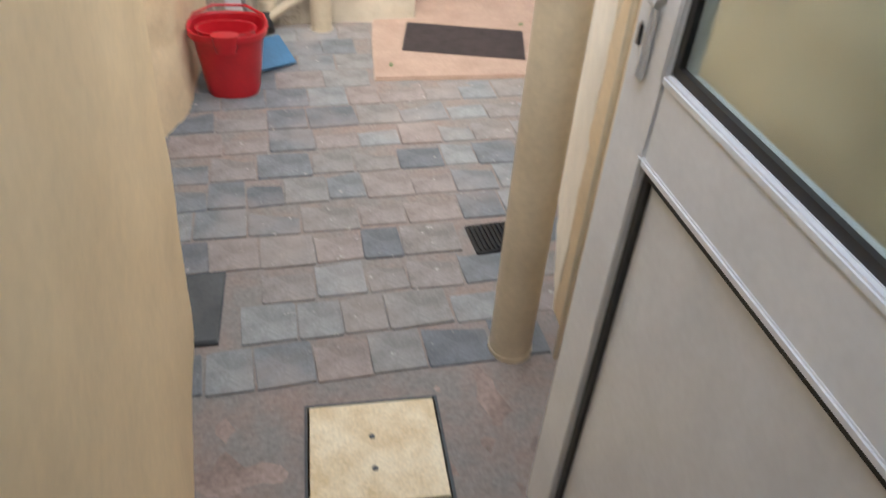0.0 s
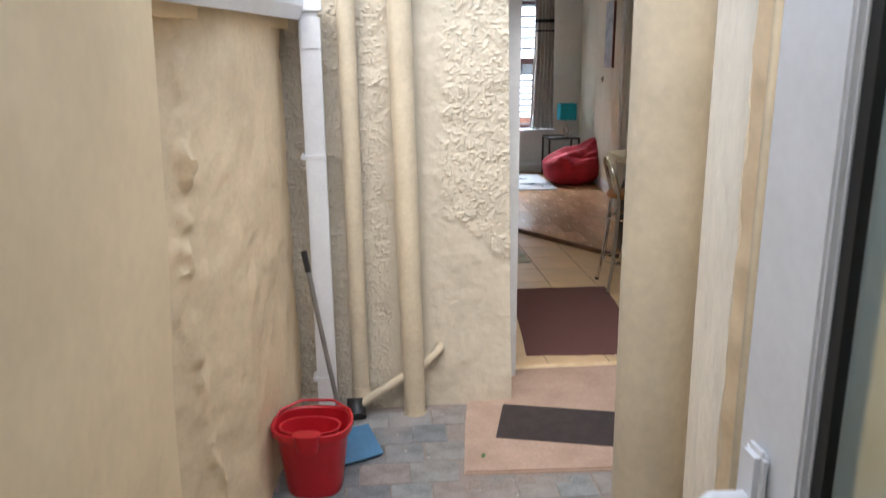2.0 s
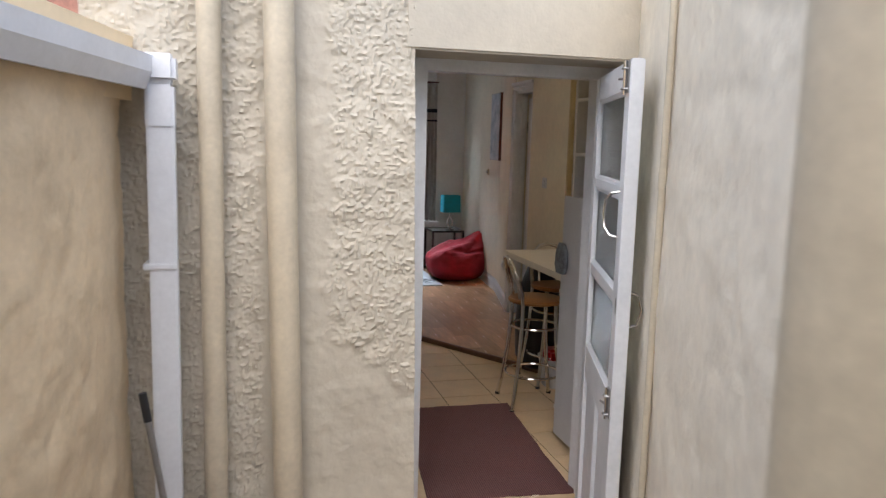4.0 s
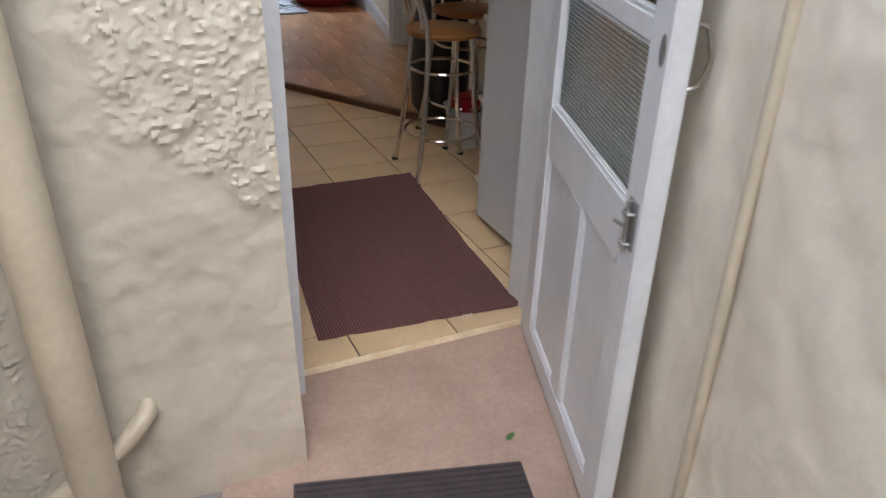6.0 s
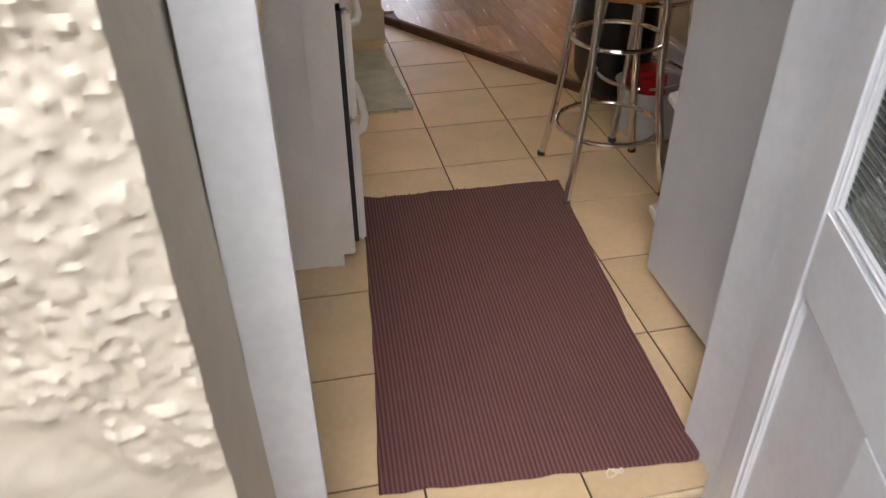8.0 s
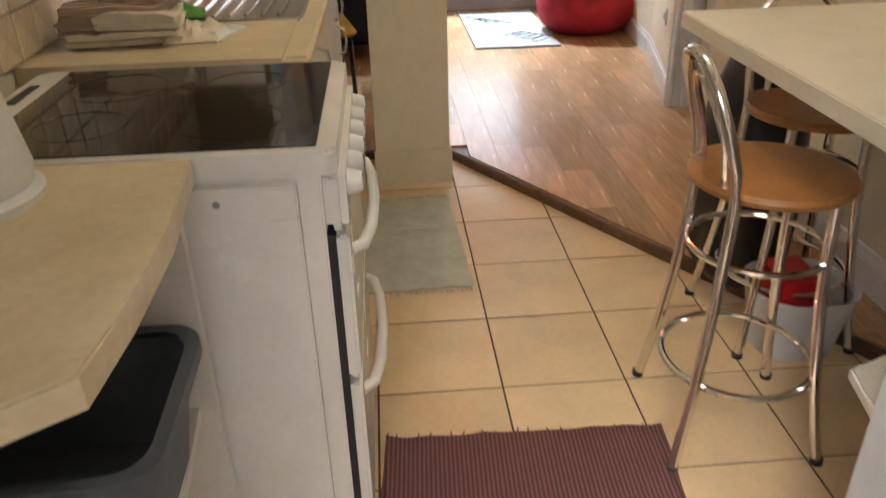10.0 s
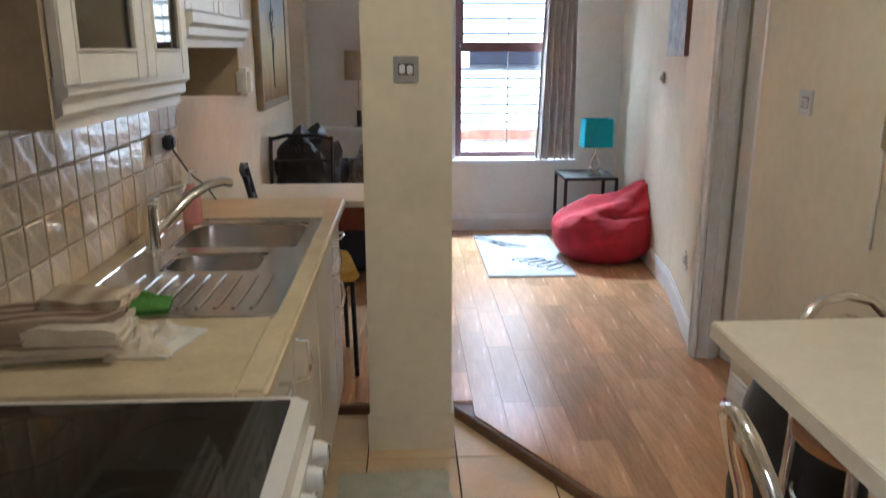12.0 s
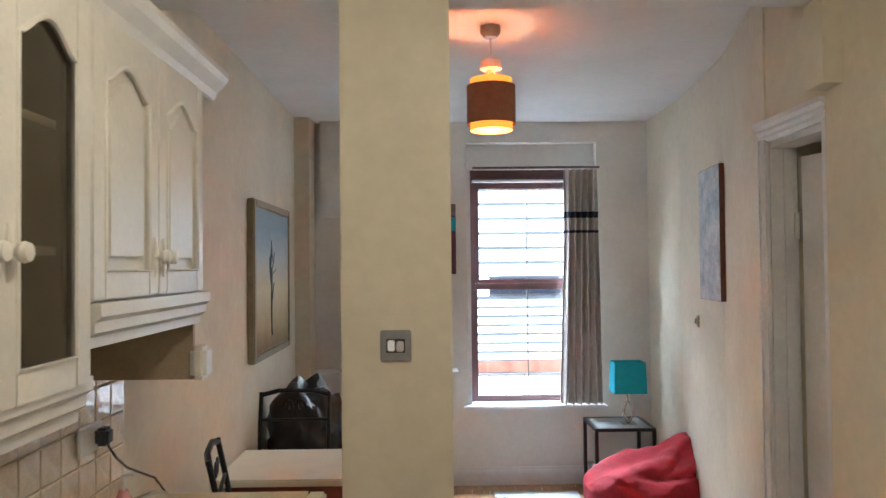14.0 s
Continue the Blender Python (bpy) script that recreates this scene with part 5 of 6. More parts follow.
part("tub", loft([[(x, y, 0.0) for x, y in round_rect(-0.165, -0.125, 0.165, 0.125, 0.04)], [(x, y, 0.17) for x, y in round_rect(-0.19, -0.15, 0.19, 0.15, 0.05)],
                  [(x, y, 0.185) for x, y in round_rect(-0.19, -0.15, 0.19, 0.15, 0.05)], [(x, y, 0.012) for x, y in round_rect(-0.157, -0.117, 0.157, 0.117, 0.04)]]), "tub_blue", tb, smooth=True)
part("rim", loft([[(x, y, 0.172) for x, y in round_rect(-0.193, -0.153, 0.193, 0.153, 0.05)], [(x, y, 0.172) for x, y in round_rect(-0.208, -0.168, 0.208, 0.168, 0.055)],
                  [(x, y, 0.195) for x, y in round_rect(-0.208, -0.168, 0.208, 0.168, 0.055)], [(x, y, 0.195) for x, y in round_rect(-0.189, -0.149, 0.189, 0.149, 0.05)]], cap0=False, cap1=False), "tub_blue", tb, smooth=True)
cn = thing("canister", "white plastic canister beside the kettle", "canister", loc=(0.79, 1.0, 0.90))
part("body", lathe([(0, 0), (0.06, 0), (0.066, 0.006), (0.06, 0.10), (0.056, 0.17), (0, 0.172)], 24), "paper_white", cn, smooth=True)
part("lid", lathe([(0, 0.172), (0.058, 0.172), (0.058, 0.188), (0.05, 0.194), (0, 0.195)], 24), "paper_white", cn, smooth=True)
kt = thing("kettle", "white plastic jug kettle on the worktop end", "kettle", loc=(0.86, 1.20, 0.90))
part("base", lathe([(0, 0), (0.095, 0), (0.098, 0.012), (0.085, 0.02), (0, 0.02)], 28), "paper_white", kt, smooth=True)
part("body", lathe([(0, 0.021), (0.086, 0.021), (0.09, 0.04), (0.078, 0.12), (0.066, 0.20), (0.06, 0.225), (0.035, 0.238), (0, 0.24)], 28), "paper_white", kt, smooth=True)
part("handle", tube([(-0.055, -0.02, 0.21), (-0.10, -0.04, 0.215), (-0.125, -0.05, 0.16), (-0.12, -0.048, 0.09), (-0.085, -0.03, 0.06)], 0.012, 10), "paper_white", kt, smooth=True)
part("spout", loft([[(0.05, -0.02, 0.19), (0.05, 0.02, 0.19), (0.055, 0.02, 0.22), (0.055, -0.02, 0.22)], [(0.082, -0.008, 0.212), (0.082, 0.008, 0.212), (0.082, 0.008, 0.222), (0.082, -0.008, 0.222)]]), "paper_white", kt)

# tall cupboard by the door
tc_ = thing("tall_cupboard", "pale grey tall cupboard with open shelves above", "cupboard", loc=(2.10, 0.56, 0.0))
part("body", box(0.018, 0.0, 0.03, 0.60, 0.535, 1.345), "cab_grey", tc_)
dd = part("door", box(0.0, 0.004, 0.035, 0.017, 0.535, 1.35, 0.004), "cab_grey", tc_)
part("knob", turn_bm(lathe([(0, 0), (0.006, 0), (0.006, 0.015), (0.014, 0.02), (0.012, 0.03), (0, 0.032)], 14), pose(0.0, 0.10, 1.24, 0, -90, 0)), "black_metal", dd, "dark metal knob", smooth=True)
part("plinth", box(0.05, 0.01, 0.0, 0.60, 0.52, 0.03), "black_plastic", tc_)
part("upper_back", box(0.58, 0.0, 1.345, 0.60, 0.53, 2.3), "cab_white", tc_)
part("upper_side", box(0.04, 0.0, 1.345, 0.58, 0.016, 2.3), "cab_white", tc_)
part("upper_side", box(0.04, 0.514, 1.345, 0.58, 0.53, 2.3), "cab_white", tc_)
for z in (1.56, 1.84, 2.28):
    part("shelf", box(0.04, 0.016, z, 0.58, 0.514, z + 0.018), "cab_white", tc_)
for z in (0.13, 0.48, 0.80):
    part("side_shelf", prism([(0.03, 0.537), (0.58, 0.537), (0.58, 0.70), (0.16, 0.72), (0.06, 0.68)], z, z + 0.02, bevel=0.004), "cab_white", tc_)
part("side_shelf_back", box(0.58, 0.537, 0.0, 0.60, 0.72, 0.86), "cab_white", tc_)
gl = thing("oven_glove", "grey quilted oven glove hanging on the cupboard edge", "oven glove", loc=(2.085, 1.06, 1.0))
part("glove", turn_bm(loft([oval(0.012, 0.035, 0.10, 16), oval(0.02, 0.06, 0.05, 16), oval(0.022, 0.065, -0.02, 16), oval(0.016, 0.05, -0.06, 16)]), Matrix.Identity(4)), mat("grey quilted cloth", (0.16, 0.17, 0.18), 0.9, vary=0.3, scale=25, bump=0.5), gl, smooth=True)

# breakfast bar and stools
bt = thing("breakfast_bar", "cream laminate breakfast bar fixed to the wall", "breakfast bar", loc=(0, 0, 0))
part("top", prism([(2.165, 1.13), (2.855, 1.13), (2.855, 2.215), (2.168, 2.20)], 0.862, 0.90, bevel=0.003), "table_white", bt)
part("wall_batten", box(2.82, 1.14, 0.80, 2.857, 2.19, 0.861), "cab_white", bt)
part("support_panel", box(2.45, 1.30, 0.0, 2.855, 1.32, 0.861), "cab_white", bt)

STOOL = thing("bar_stool", "chrome bar stool with round orange plywood seat", "bar stool", loc=(2.205, 1.69, 0.0), rz=-5, group="bar stools")
SH = 0.665
part("seat", lathe([(0, -0.018), (0.15, -0.018), (0.168, -0.012), (0.172, 0.0), (0.166, 0.01), (0.14, 0.014), (0, 0.012)], 36, center=(0, 0, SH)), "seat_wood", STOOL, smooth=True)


def leg_curve(x0, y0, x1, y1, z1):
    return [(x0 + (x1 - x0) * (1 - (1 - k / 6) ** 1.8), y0 + (y1 - y0) * (1 - (1 - k / 6) ** 1.8), z1 * k / 6) for k in range(7)]


hoop = leg_curve(-0.175, -0.18, -0.115, -0.125, SH - 0.02)
hoop += [(-0.125, -0.13, 0.72), (-0.15, -0.125, 0.80), (-0.175, -0.10, 0.875), (-0.188, -0.06, 0.915), (-0.192, 0.0, 0.928)]
hoop += [(x, -y, z) for x, y, z in hoop[-2::-1]]
part("back_frame", tube(hoop, 0.0125, 10), "chrome", STOOL, smooth=True)
inner = [(-0.12, -0.075, SH - 0.01), (-0.135, -0.075, 0.76), (-0.16, -0.065, 0.83), (-0.175, -0.035, 0.872), (-0.178, 0.0, 0.88)]
inner += [(x, -y, z) for x, y, z in inner[-2::-1]]
part("back_loop", tube(inner, 0.009, 8), "chrome", STOOL, smooth=True)
for s in (-1, 1):
    part("leg", tube(leg_curve(0.165, 0.16 * s, 0.10, 0.10 * s, SH - 0.02), 0.0125, 10), "chrome", STOOL, smooth=True)
for z, r in ((0.20, 0.172), (0.50, 0.148)):
    part("foot_ring", tube([(r * math.cos(2 * math.pi * k / 32) - 0.002, r * math.sin(2 * math.pi * k / 32), z) for k in range(32)], 0.008, 8, closed=True), "chrome", STOOL, smooth=True)
for x, y in ((-0.175, -0.18), (-0.175, 0.18), (0.165, 0.16), (0.165, -0.16)):
    part("rubber_foot", lathe([(0, 0), (0.015, 0), (0.015, 0.015), (0, 0.016)], 12, center=(x, y, 0)), "black_plastic", STOOL, smooth=True)
copy_thing(STOOL, pose(2.51, 2.09, 0.0, 0, 0, -92))
bb = thing("black_bag", "black leather bag hung under the breakfast bar", "bag", loc=(2.50, 2.36, LZ))
part("bag", loft([oval(0.10, 0.13, 0.0, 24), oval(0.14, 0.17, 0.06, 24), oval(0.15, 0.18, 0.3, 24), oval(0.13, 0.16, 0.55, 24), oval(0.07, 0.12, 0.72, 24), oval(0.03, 0.06, 0.78, 24)]), "black_leather", bb, smooth=True)
bn = thing("waste_basket", "clear plastic basket with a red packet under the bar", "basket", loc=(2.52, 1.99, 0.0))
part("basket", loft([oval(0.11, 0.10, 0.0, 24), oval(0.14, 0.13, 0.2, 24), oval(0.145, 0.135, 0.2, 24), oval(0.13, 0.12, 0.19, 24), oval(0.105, 0.095, 0.01, 24)]), "cab_grey", bn, smooth=True)
part("packet", box(-0.11, -0.07, 0.05, 0.02, 0.06, 0.26, 0.02), "red_plastic", bn, "red packet")

# mirror, sockets and switches
mi = thing("wall_mirror", "gilt framed mirror on the kitchen wall", "mirror", loc=(RX - 0.001, 2.33, 1.665))
part("glass", box(-0.012, -0.36, -0.42, 0.0, 0.36, 0.42), "mirror", mi)
fb = bmesh.new()
for q in ((-0.40, -0.46, -0.36, 0.46), (0.36, -0.46, 0.40, 0.46), (-0.36, -0.46, 0.36, -0.42), (-0.36, 0.42, 0.36, 0.46)):
    box(-0.03, q[0], q[1], 0.0, q[2], q[3], 0.006, bm=fb)
part("frame", fb, "brass", mi)


def switch(label, loc, rz, material, h=0.086, w=0.086):
    s = thing("light_switch", label, "switch", loc=loc, rz=rz)
    part("plate", box(-w / 2, -0.009, -h / 2, w / 2, 0.0, h / 2, 0.003), material, s)
    dark = material in ("steel_grey", "brass")
    part("inset", box(-w * 0.30, -0.0105, -h * 0.22, w * 0.30, -0.008, h * 0.22, 0.0008), "black_plastic" if dark else "steel_grey", s, "dark switch surround")
    for k in (-1, 1):
        r_ = part("rocker", box(-0.010, -0.012, -0.015, 0.010, -0.002, 0.015, 0.003), "steel" if dark else material, s)
        r_.matrix_local = pose(k * 0.0125, -0.006, 0.0, 6 * k, 0, 0)
    return s


switch("brushed steel double light switch on the column", (1.50, 3.28, 1.414), 0, "steel_grey")
switch("pale grey double light switch on the kitchen wall", (RX, 3.21, 1.305), -90, "cab_grey")
switch("white socket low on the living room wall", (2.915, 4.31, 0.44), -103, "paper_white")
switch("small brass switch on the living room wall", (3.14, 5.55, 1.30), -97, "brass", h=0.07, w=0.05)

sc = thing("wall_socket", "small white socket with a hanging lead by the mirror", "socket", loc=(RX, 2.73, 1.24))
part("plate", box(-0.012, -0.04, -0.035, 0.0, 0.04, 0.035, 0.003), "paper_white", sc)
part("lead", tube([(-0.016, 0.0, -0.01), (-0.014, 0.006, -0.15), (-0.012, 0.012, -0.33)], 0.005, 6), "paper_white", sc, smooth=True)

# inner door on the right wall
dr_ = thing("door_3", "open white panelled inner door in its casing", "door", loc=(0, 0, 0), kind="structure")
part("far_jamb", box(2.882, 4.008, LZ, 2.985, 4.034, 2.09), "white_gloss", dr_)
part("far_stop", box(2.93, 3.996, LZ, 2.962, 4.008, 2.078), "white_gloss", dr_)
part("near_jamb", box(2.885, 3.561, LZ, 2.985, 3.585, 2.09), "white_gloss", dr_)
part("head_jamb", box(2.885, 3.585, 2.065, 2.985, 4.008, 2.09), "white_gloss", dr_)
far_arch = box(2.862, 4.006, LZ, 2.880, 4.066, 2.10, 0.004)
box(2.856, 4.046, LZ, 2.880, 4.064, 2.10, 0.004, bm=far_arch)
part("architrave", far_arch, "white_gloss", dr_)
part("architrave", box(2.862, 3.5615, LZ, 2.884, 3.592, 2.10, 0.004), "white_gloss", dr_)
head = moulding([(0.0, 0.0), (0.012, 0.0), (0.018, 0.012), (0.016, 0.024), (0.026, 0.034), (0.024, 0.046), (0.036, 0.058), (0.038, 0.075), (0.0, 0.075)], (2.882, 4.07, 2.09), (2.882, 3.5615, 2.09))
part("head_architrave", head, "white_gloss", dr_)
lf3 = part("leaf", turn_bm(box(0.0, -0.40, LZ + 0.01, 0.036, 0.0, 2.03, 0.003), Matrix.Translation((2.99, 3.99, 0)) @ Matrix.Rotation(radians(14), 4, "Z")), "white_gloss", dr_)
hg = part("hinge", box(2.966, 3.994, 1.72, 2.998, 4.002, 1.82, 0.002), "paper_white", lf3)
part("hinge_pin", tube([(2.988, 3.992, 1.72), (2.988, 3.992, 1.82)], 0.006, 8), "steel_grey", lf3, smooth=True)

SKP = [(0.0, 0.0), (0.016, 0.0), (0.016, 0.09), (0.012, 0.105), (0.008, 0.11), (0.006, 0.125), (0.0, 0.13)]
sk1 = thing("baseboard_east", "white moulded skirting along the living room wall", "skirting", kind="structure")
for a, c in (((3.20, WY), (3.19, 6.0)), ((3.19, 6.0), (3.10, 5.05)), ((3.10, 5.05), (2.890, 4.07))):
    part("skirting", moulding(SKP, (a[0], a[1], LZ), (c[0], c[1], LZ)), "white_gloss", sk1)
sk2 = thing("baseboard_north", "white moulded skirting under the window", "skirting", kind="structure")
part("skirting", moulding(SKP, (LX, WY, LZ), (3.19, WY, LZ)), "white_gloss", sk2)
sk3 = thing("baseboard_kitchen_east", "white moulded skirting along the kitchen wall", "skirting", kind="structure")
part("skirting", moulding(SKP, (RX, 3.555, LZ), (RX, 1.72, LZ)), "white_gloss", sk3)

# ---- living room ----
wn_ = thing("window_1", "dark brown sash window overlooking a bright facade", "window", loc=(0, WY + 0.12, 0), kind="structure")
fy0, fy1 = 0.0, 0.07


def frame_part(name, *bxs):
    b = bmesh.new()
    for q in bxs:
        box(*q, 0.004, bm=b)
    return part(name, b, "brown_frame", wn_)


frame_part("window_frame", (WX0, fy0, WZ0, WX0 + 0.04, fy1, WZ1), (WX1 - 0.04, fy0, WZ0, WX1, fy1, WZ1), (WX0 + 0.04, fy0, WZ1 - 0.06, WX1 - 0.04, fy1, WZ1), (WX0 + 0.04, fy0, WZ0, WX1 - 0.04, fy1, WZ0 + 0.025))
frame_part("upper_sash", (WX0 + 0.04, 0.02, 1.50, WX0 + 0.07, 0.055, 2.29), (WX1 - 0.07, 0.02, 1.50, WX1 - 0.04, 0.055, 2.29), (WX0 + 0.07, 0.02, 2.21, WX1 - 0.07, 0.055, 2.29), (WX0 + 0.07, 0.02, 1.47, WX1 - 0.07, 0.055, 1.53))
frame_part("meeting_rail", (WX0 + 0.04, -0.015, 1.455, WX1 - 0.04, 0.03, 1.50))
frame_part("lower_sash", (WX0 + 0.04, 0.0, 0.645, WX0 + 0.055, 0.035, 1.455), (WX1 - 0.055, 0.0, 0.645, WX1 - 0.04, 0.035, 1.455), (WX0 + 0.055, 0.0, 0.645, WX1 - 0.055, 0.035, 0.66))
part("glazing_bar", box(2.312, 0.03, 0.66, 2.322, 0.045, 2.21), "steel_grey", wn_)
part("roller_blind", tube([(WX0 + 0.02, -0.02, WZ1 - 0.085), (WX1 - 0.02, -0.02, WZ1 - 0.085)], 0.012, 10), "white_gloss", wn_, smooth=True)
pn = part("pane", box(WX0 + 0.05, 0.036, 0.66, WX1 - 0.05, 0.04, 1.455), "glass", wn_)
pn.visible_shadow = False
pn = part("pane", box(WX0 + 0.06, 0.046, 1.53, WX1 - 0.06, 0.05, 2.21), "glass", wn_)
pn.visible_shadow = False
part("window_sill", box(WX0 - 0.06, -0.20, 0.585, WX1 + 0.06, 0.06, 0.618, 0.008), "white_gloss", wn_)
part("reveal_left", box(WX0 - 0.028, -0.12, 0.62, WX0, 0.07, 2.5), "white_gloss", wn_)

cu = thing("curtain", "grey beige curtain with dark blue bands beside the window", "curtain", loc=(0, 0, 0))


def fold(u, z):
    t = (2.33 - z) / 1.73
    x0, x1 = 2.565 - 0.06 * max(0, t - 0.3), 2.81 + 0.015 * t
    x = x0 + (x1 - x0) * u
    y = 6.69 + (0.028 + 0.008 * t) * math.sin(u * 2 * math.pi * 5.5 + 0.7 * math.sin(z * 1.3)) + 0.006 * noise.noise(Vector((u * 9, z * 2, 1)))
    return x, y


def curtain_sheet(z0, z1, off, nz):
    b = bmesh.new()
    n = 90
    front, back = [], []
    for j in range(nz + 1):
        z = z0 + (z1 - z0) * j / nz
        pts = [fold(i / n, z) for i in range(n + 1)]
        front.append([b.verts.new((x, y - off, z)) for x, y in pts])
        back.append([b.verts.new((x, y + off, z)) for x, y in pts])
    for g in (front, back):
        for j in range(nz):
            for i in range(n):
                b.faces.new((g[j][i], g[j][i + 1], g[j + 1][i + 1], g[j + 1][i]))
    for j in range(nz):
        b.faces.new((front[j][0], front[j + 1][0], back[j + 1][0], back[j][0]))
        b.faces.new((front[j][n], back[j][n], back[j + 1][n], front[j + 1][n]))
    for i in range(n):
        b.faces.new((front[0][i], back[0][i], back[0][i + 1], front[0][i + 1]))
        b.faces.new((front[nz][i], front[nz][i + 1], back[nz][i + 1], back[nz][i]))
    return b


part("cloth", curtain_sheet(0.622, 2.33, 0.0018, 26), "curtain", cu, smooth=True)
part("band", curtain_sheet(1.975, 2.02, 0.0035, 2), "curtain_dark", cu, "dark blue woven band", smooth=True)
part("band", curtain_sheet(1.865, 1.885, 0.0035, 2), "curtain_dark", cu, "dark blue woven band", smooth=True)
part("rail", tube([(1.90, 6.69, 2.345), (2.83, 6.69, 2.345)], 0.009, 8), "brown_frame", cu, smooth=True)

# bean bag
bg = bmesh.new()
bmesh.ops.create_icosphere(bg, subdivisions=6, radius=1)
for v in bg.verts:
    p = v.co.copy()
    a = math.atan2(p.y, p.x)
    h = p.z
    rad = math.sqrt(max(0, 1 - h * h)) ** 0.62
    k = 1.0 + 0.03 * math.cos(2 * a + 0.5)
    x, y = 0.35 * k * rad * math.cos(a), 0.345 * k * rad * math.sin(a)
    z = 0.19 * (1 + h * 1.1) if h < 0 else 0.19 + 0.19 * h ** 0.8
    up = max(0, h) ** 0.5
    # the emptied neck slumps up and over towards the wall
    neck = math.exp(-(((x - 0.27) / 0.15) ** 2 + ((y - 0.04) / 0.2) ** 2)) * up
    ridge = math.exp(-((y - 0.05 - 0.1 * x) / 0.17) ** 2) * max(0.0, min(1.0, (x + 0.28) / 0.5)) * up
    z += 0.13 * neck + 0.08 * ridge
    x += 0.05 * neck
    # long folds running from the neck down across the front
    u = math.atan2(y - 0.05, x - 0.42)
    folds = math.sin(u * 11 + 1.2 * noise.noise(Vector((x * 4, y * 4, 1)))) * up * min(1, max(0, (0.5 - x) / 0.4))
    tuck = math.exp(-((z - 0.36 + 0.06 * x + 0.02 * noise.noise(Vector((x * 6, 2, 3)))) / 0.018) ** 2) * max(0, min(1, (0.05 - y) / 0.2)) * min(1, max(0, (x + 0.16) / 0.12))
    f = noise.ridged_multi_fractal(Vector((x * 2.6 + 3, y * 2.6, z * 4.0)), 0.9, 2.1, 4, 0.9, 2.0)
    w = 0.032 * (f - 1.0) * (0.25 + max(0, h)) + 0.02 * folds - 0.028 * tuck + 0.004 * math.sin(a * 9 + z * 8)
    d_ = Vector((x, y, 0.7 * (z - 0.15)))
    if d_.length > 0:
        d_.normalize()
    v.co = Vector((x, y, z)) + d_ * w
    v.co.z = max(0.0, v.co.z)
    v.co.x = min(v.co.x, 0.30 - 0.1 * v.co.y + 0.008 * noise.noise(Vector((y * 9, z * 9, 0))))
bag = tagged(part("bean_bag", bg, "red_fabric", smooth=True), "red canvas bean bag slumped against the wall", "bean bag")
bag.matrix_world = pose(2.878, 5.84, LZ, 0, 0, 0)

# rug with loops
rg = thing("rug", "pale grey rug with black looped drawing", "rug", loc=(2.31, 5.95, LZ))
part("pile", prism(round_rect(-0.29, -0.575, 0.29, 0.575, 0.01), 0.0, 0.014, bevel=0.004), "rug_white", rg)
for cx, cy, n, ang in ((0.10, -0.28, 5, 25), (-0.12, 0.28, 5, -30)):
    for k in range(n):
        e = math.radians(ang + k * 9 - 15)
        px, py = cx + (k - 2) * 0.045, cy + (k - 2) * -0.05 + 0.015 * (k % 2)
        pts = []
        for a in [2 * math.pi * i / 26 for i in range(26)]:
            u, w = 0.10 * math.cos(a), 0.033 * math.sin(a)
            pts.append((px + u * math.cos(e) - w * math.sin(e), py + u * math.sin(e) + w * math.cos(e), 0.0145))
        part("loop", tube(pts, 0.0035, 5, closed=True), "rug_dark", rg)

# side table and turquoise lamp
stb = thing("side_table", "black metal side table with glass top and lower shelf", "side table", loc=(2.86, 6.36, LZ))
for x in (-0.19, 0.19):
    for y in (-0.19, 0.19):
        part("leg", box(x - 0.011, y - 0.011, 0.0, x + 0.011, y + 0.011, 0.50), "black_metal", stb)
rb = bmesh.new()
for q in ((-0.20, -0.20, 0.20, -0.18), (-0.20, 0.18, 0.20, 0.20), (-0.20, -0.18, -0.18, 0.18), (0.18, -0.18, 0.20, 0.18)):
    box(q[0], q[1], 0.50, q[2], q[3], 0.522, bm=rb)
part("rim", rb, "black_metal", stb)
part("top", box(-0.178, -0.178, 0.503, 0.178, 0.178, 0.519), mat("grey glass top", (0.3, 0.32, 0.32), 0.12, vary=0.05), stb)
part("shelf", box(-0.178, -0.178, 0.20, 0.178, 0.178, 0.215), mat("grey glass shelf", (0.25, 0.27, 0.27), 0.2, vary=0.05), stb)
tl = thing("table_lamp", "table lamp with square turquoise shade on the side table", "table lamp", loc=(2.915, 6.30, LZ + 0.522))
part("foot", box(-0.045, -0.045, 0.0, 0.045, 0.045, 0.012, 0.004), "steel", tl)
part("stem", tube([(0.0, 0, 0.012), (-0.035, 0, 0.07), (-0.028, 0, 0.12), (0.0, 0, 0.17), (0.0, 0, 0.22)], 0.010, 10), "steel", tl, smooth=True)
part("stem", tube([(0.0, 0, 0.012), (0.033, 0, 0.06), (0.03, 0, 0.10), (0.0, 0, 0.16)], 0.008, 10), "steel", tl, smooth=True)
part("shade", loft([[(x, y, 0.215) for x, y in round_rect(-0.112, -0.09, 0.112, 0.09, 0.02)], [(x, y, 0.42) for x, y in round_rect(-0.106, -0.085, 0.106, 0.085, 0.02)],
                    [(x, y, 0.42) for x, y in round_rect(-0.102, -0.081, 0.102, 0.081, 0.02)], [(x, y, 0.215) for x, y in round_rect(-0.108, -0.086, 0.108, 0.086, 0.02)]], cap0=False, cap1=False), "turquoise", tl, "square turquoise shade")

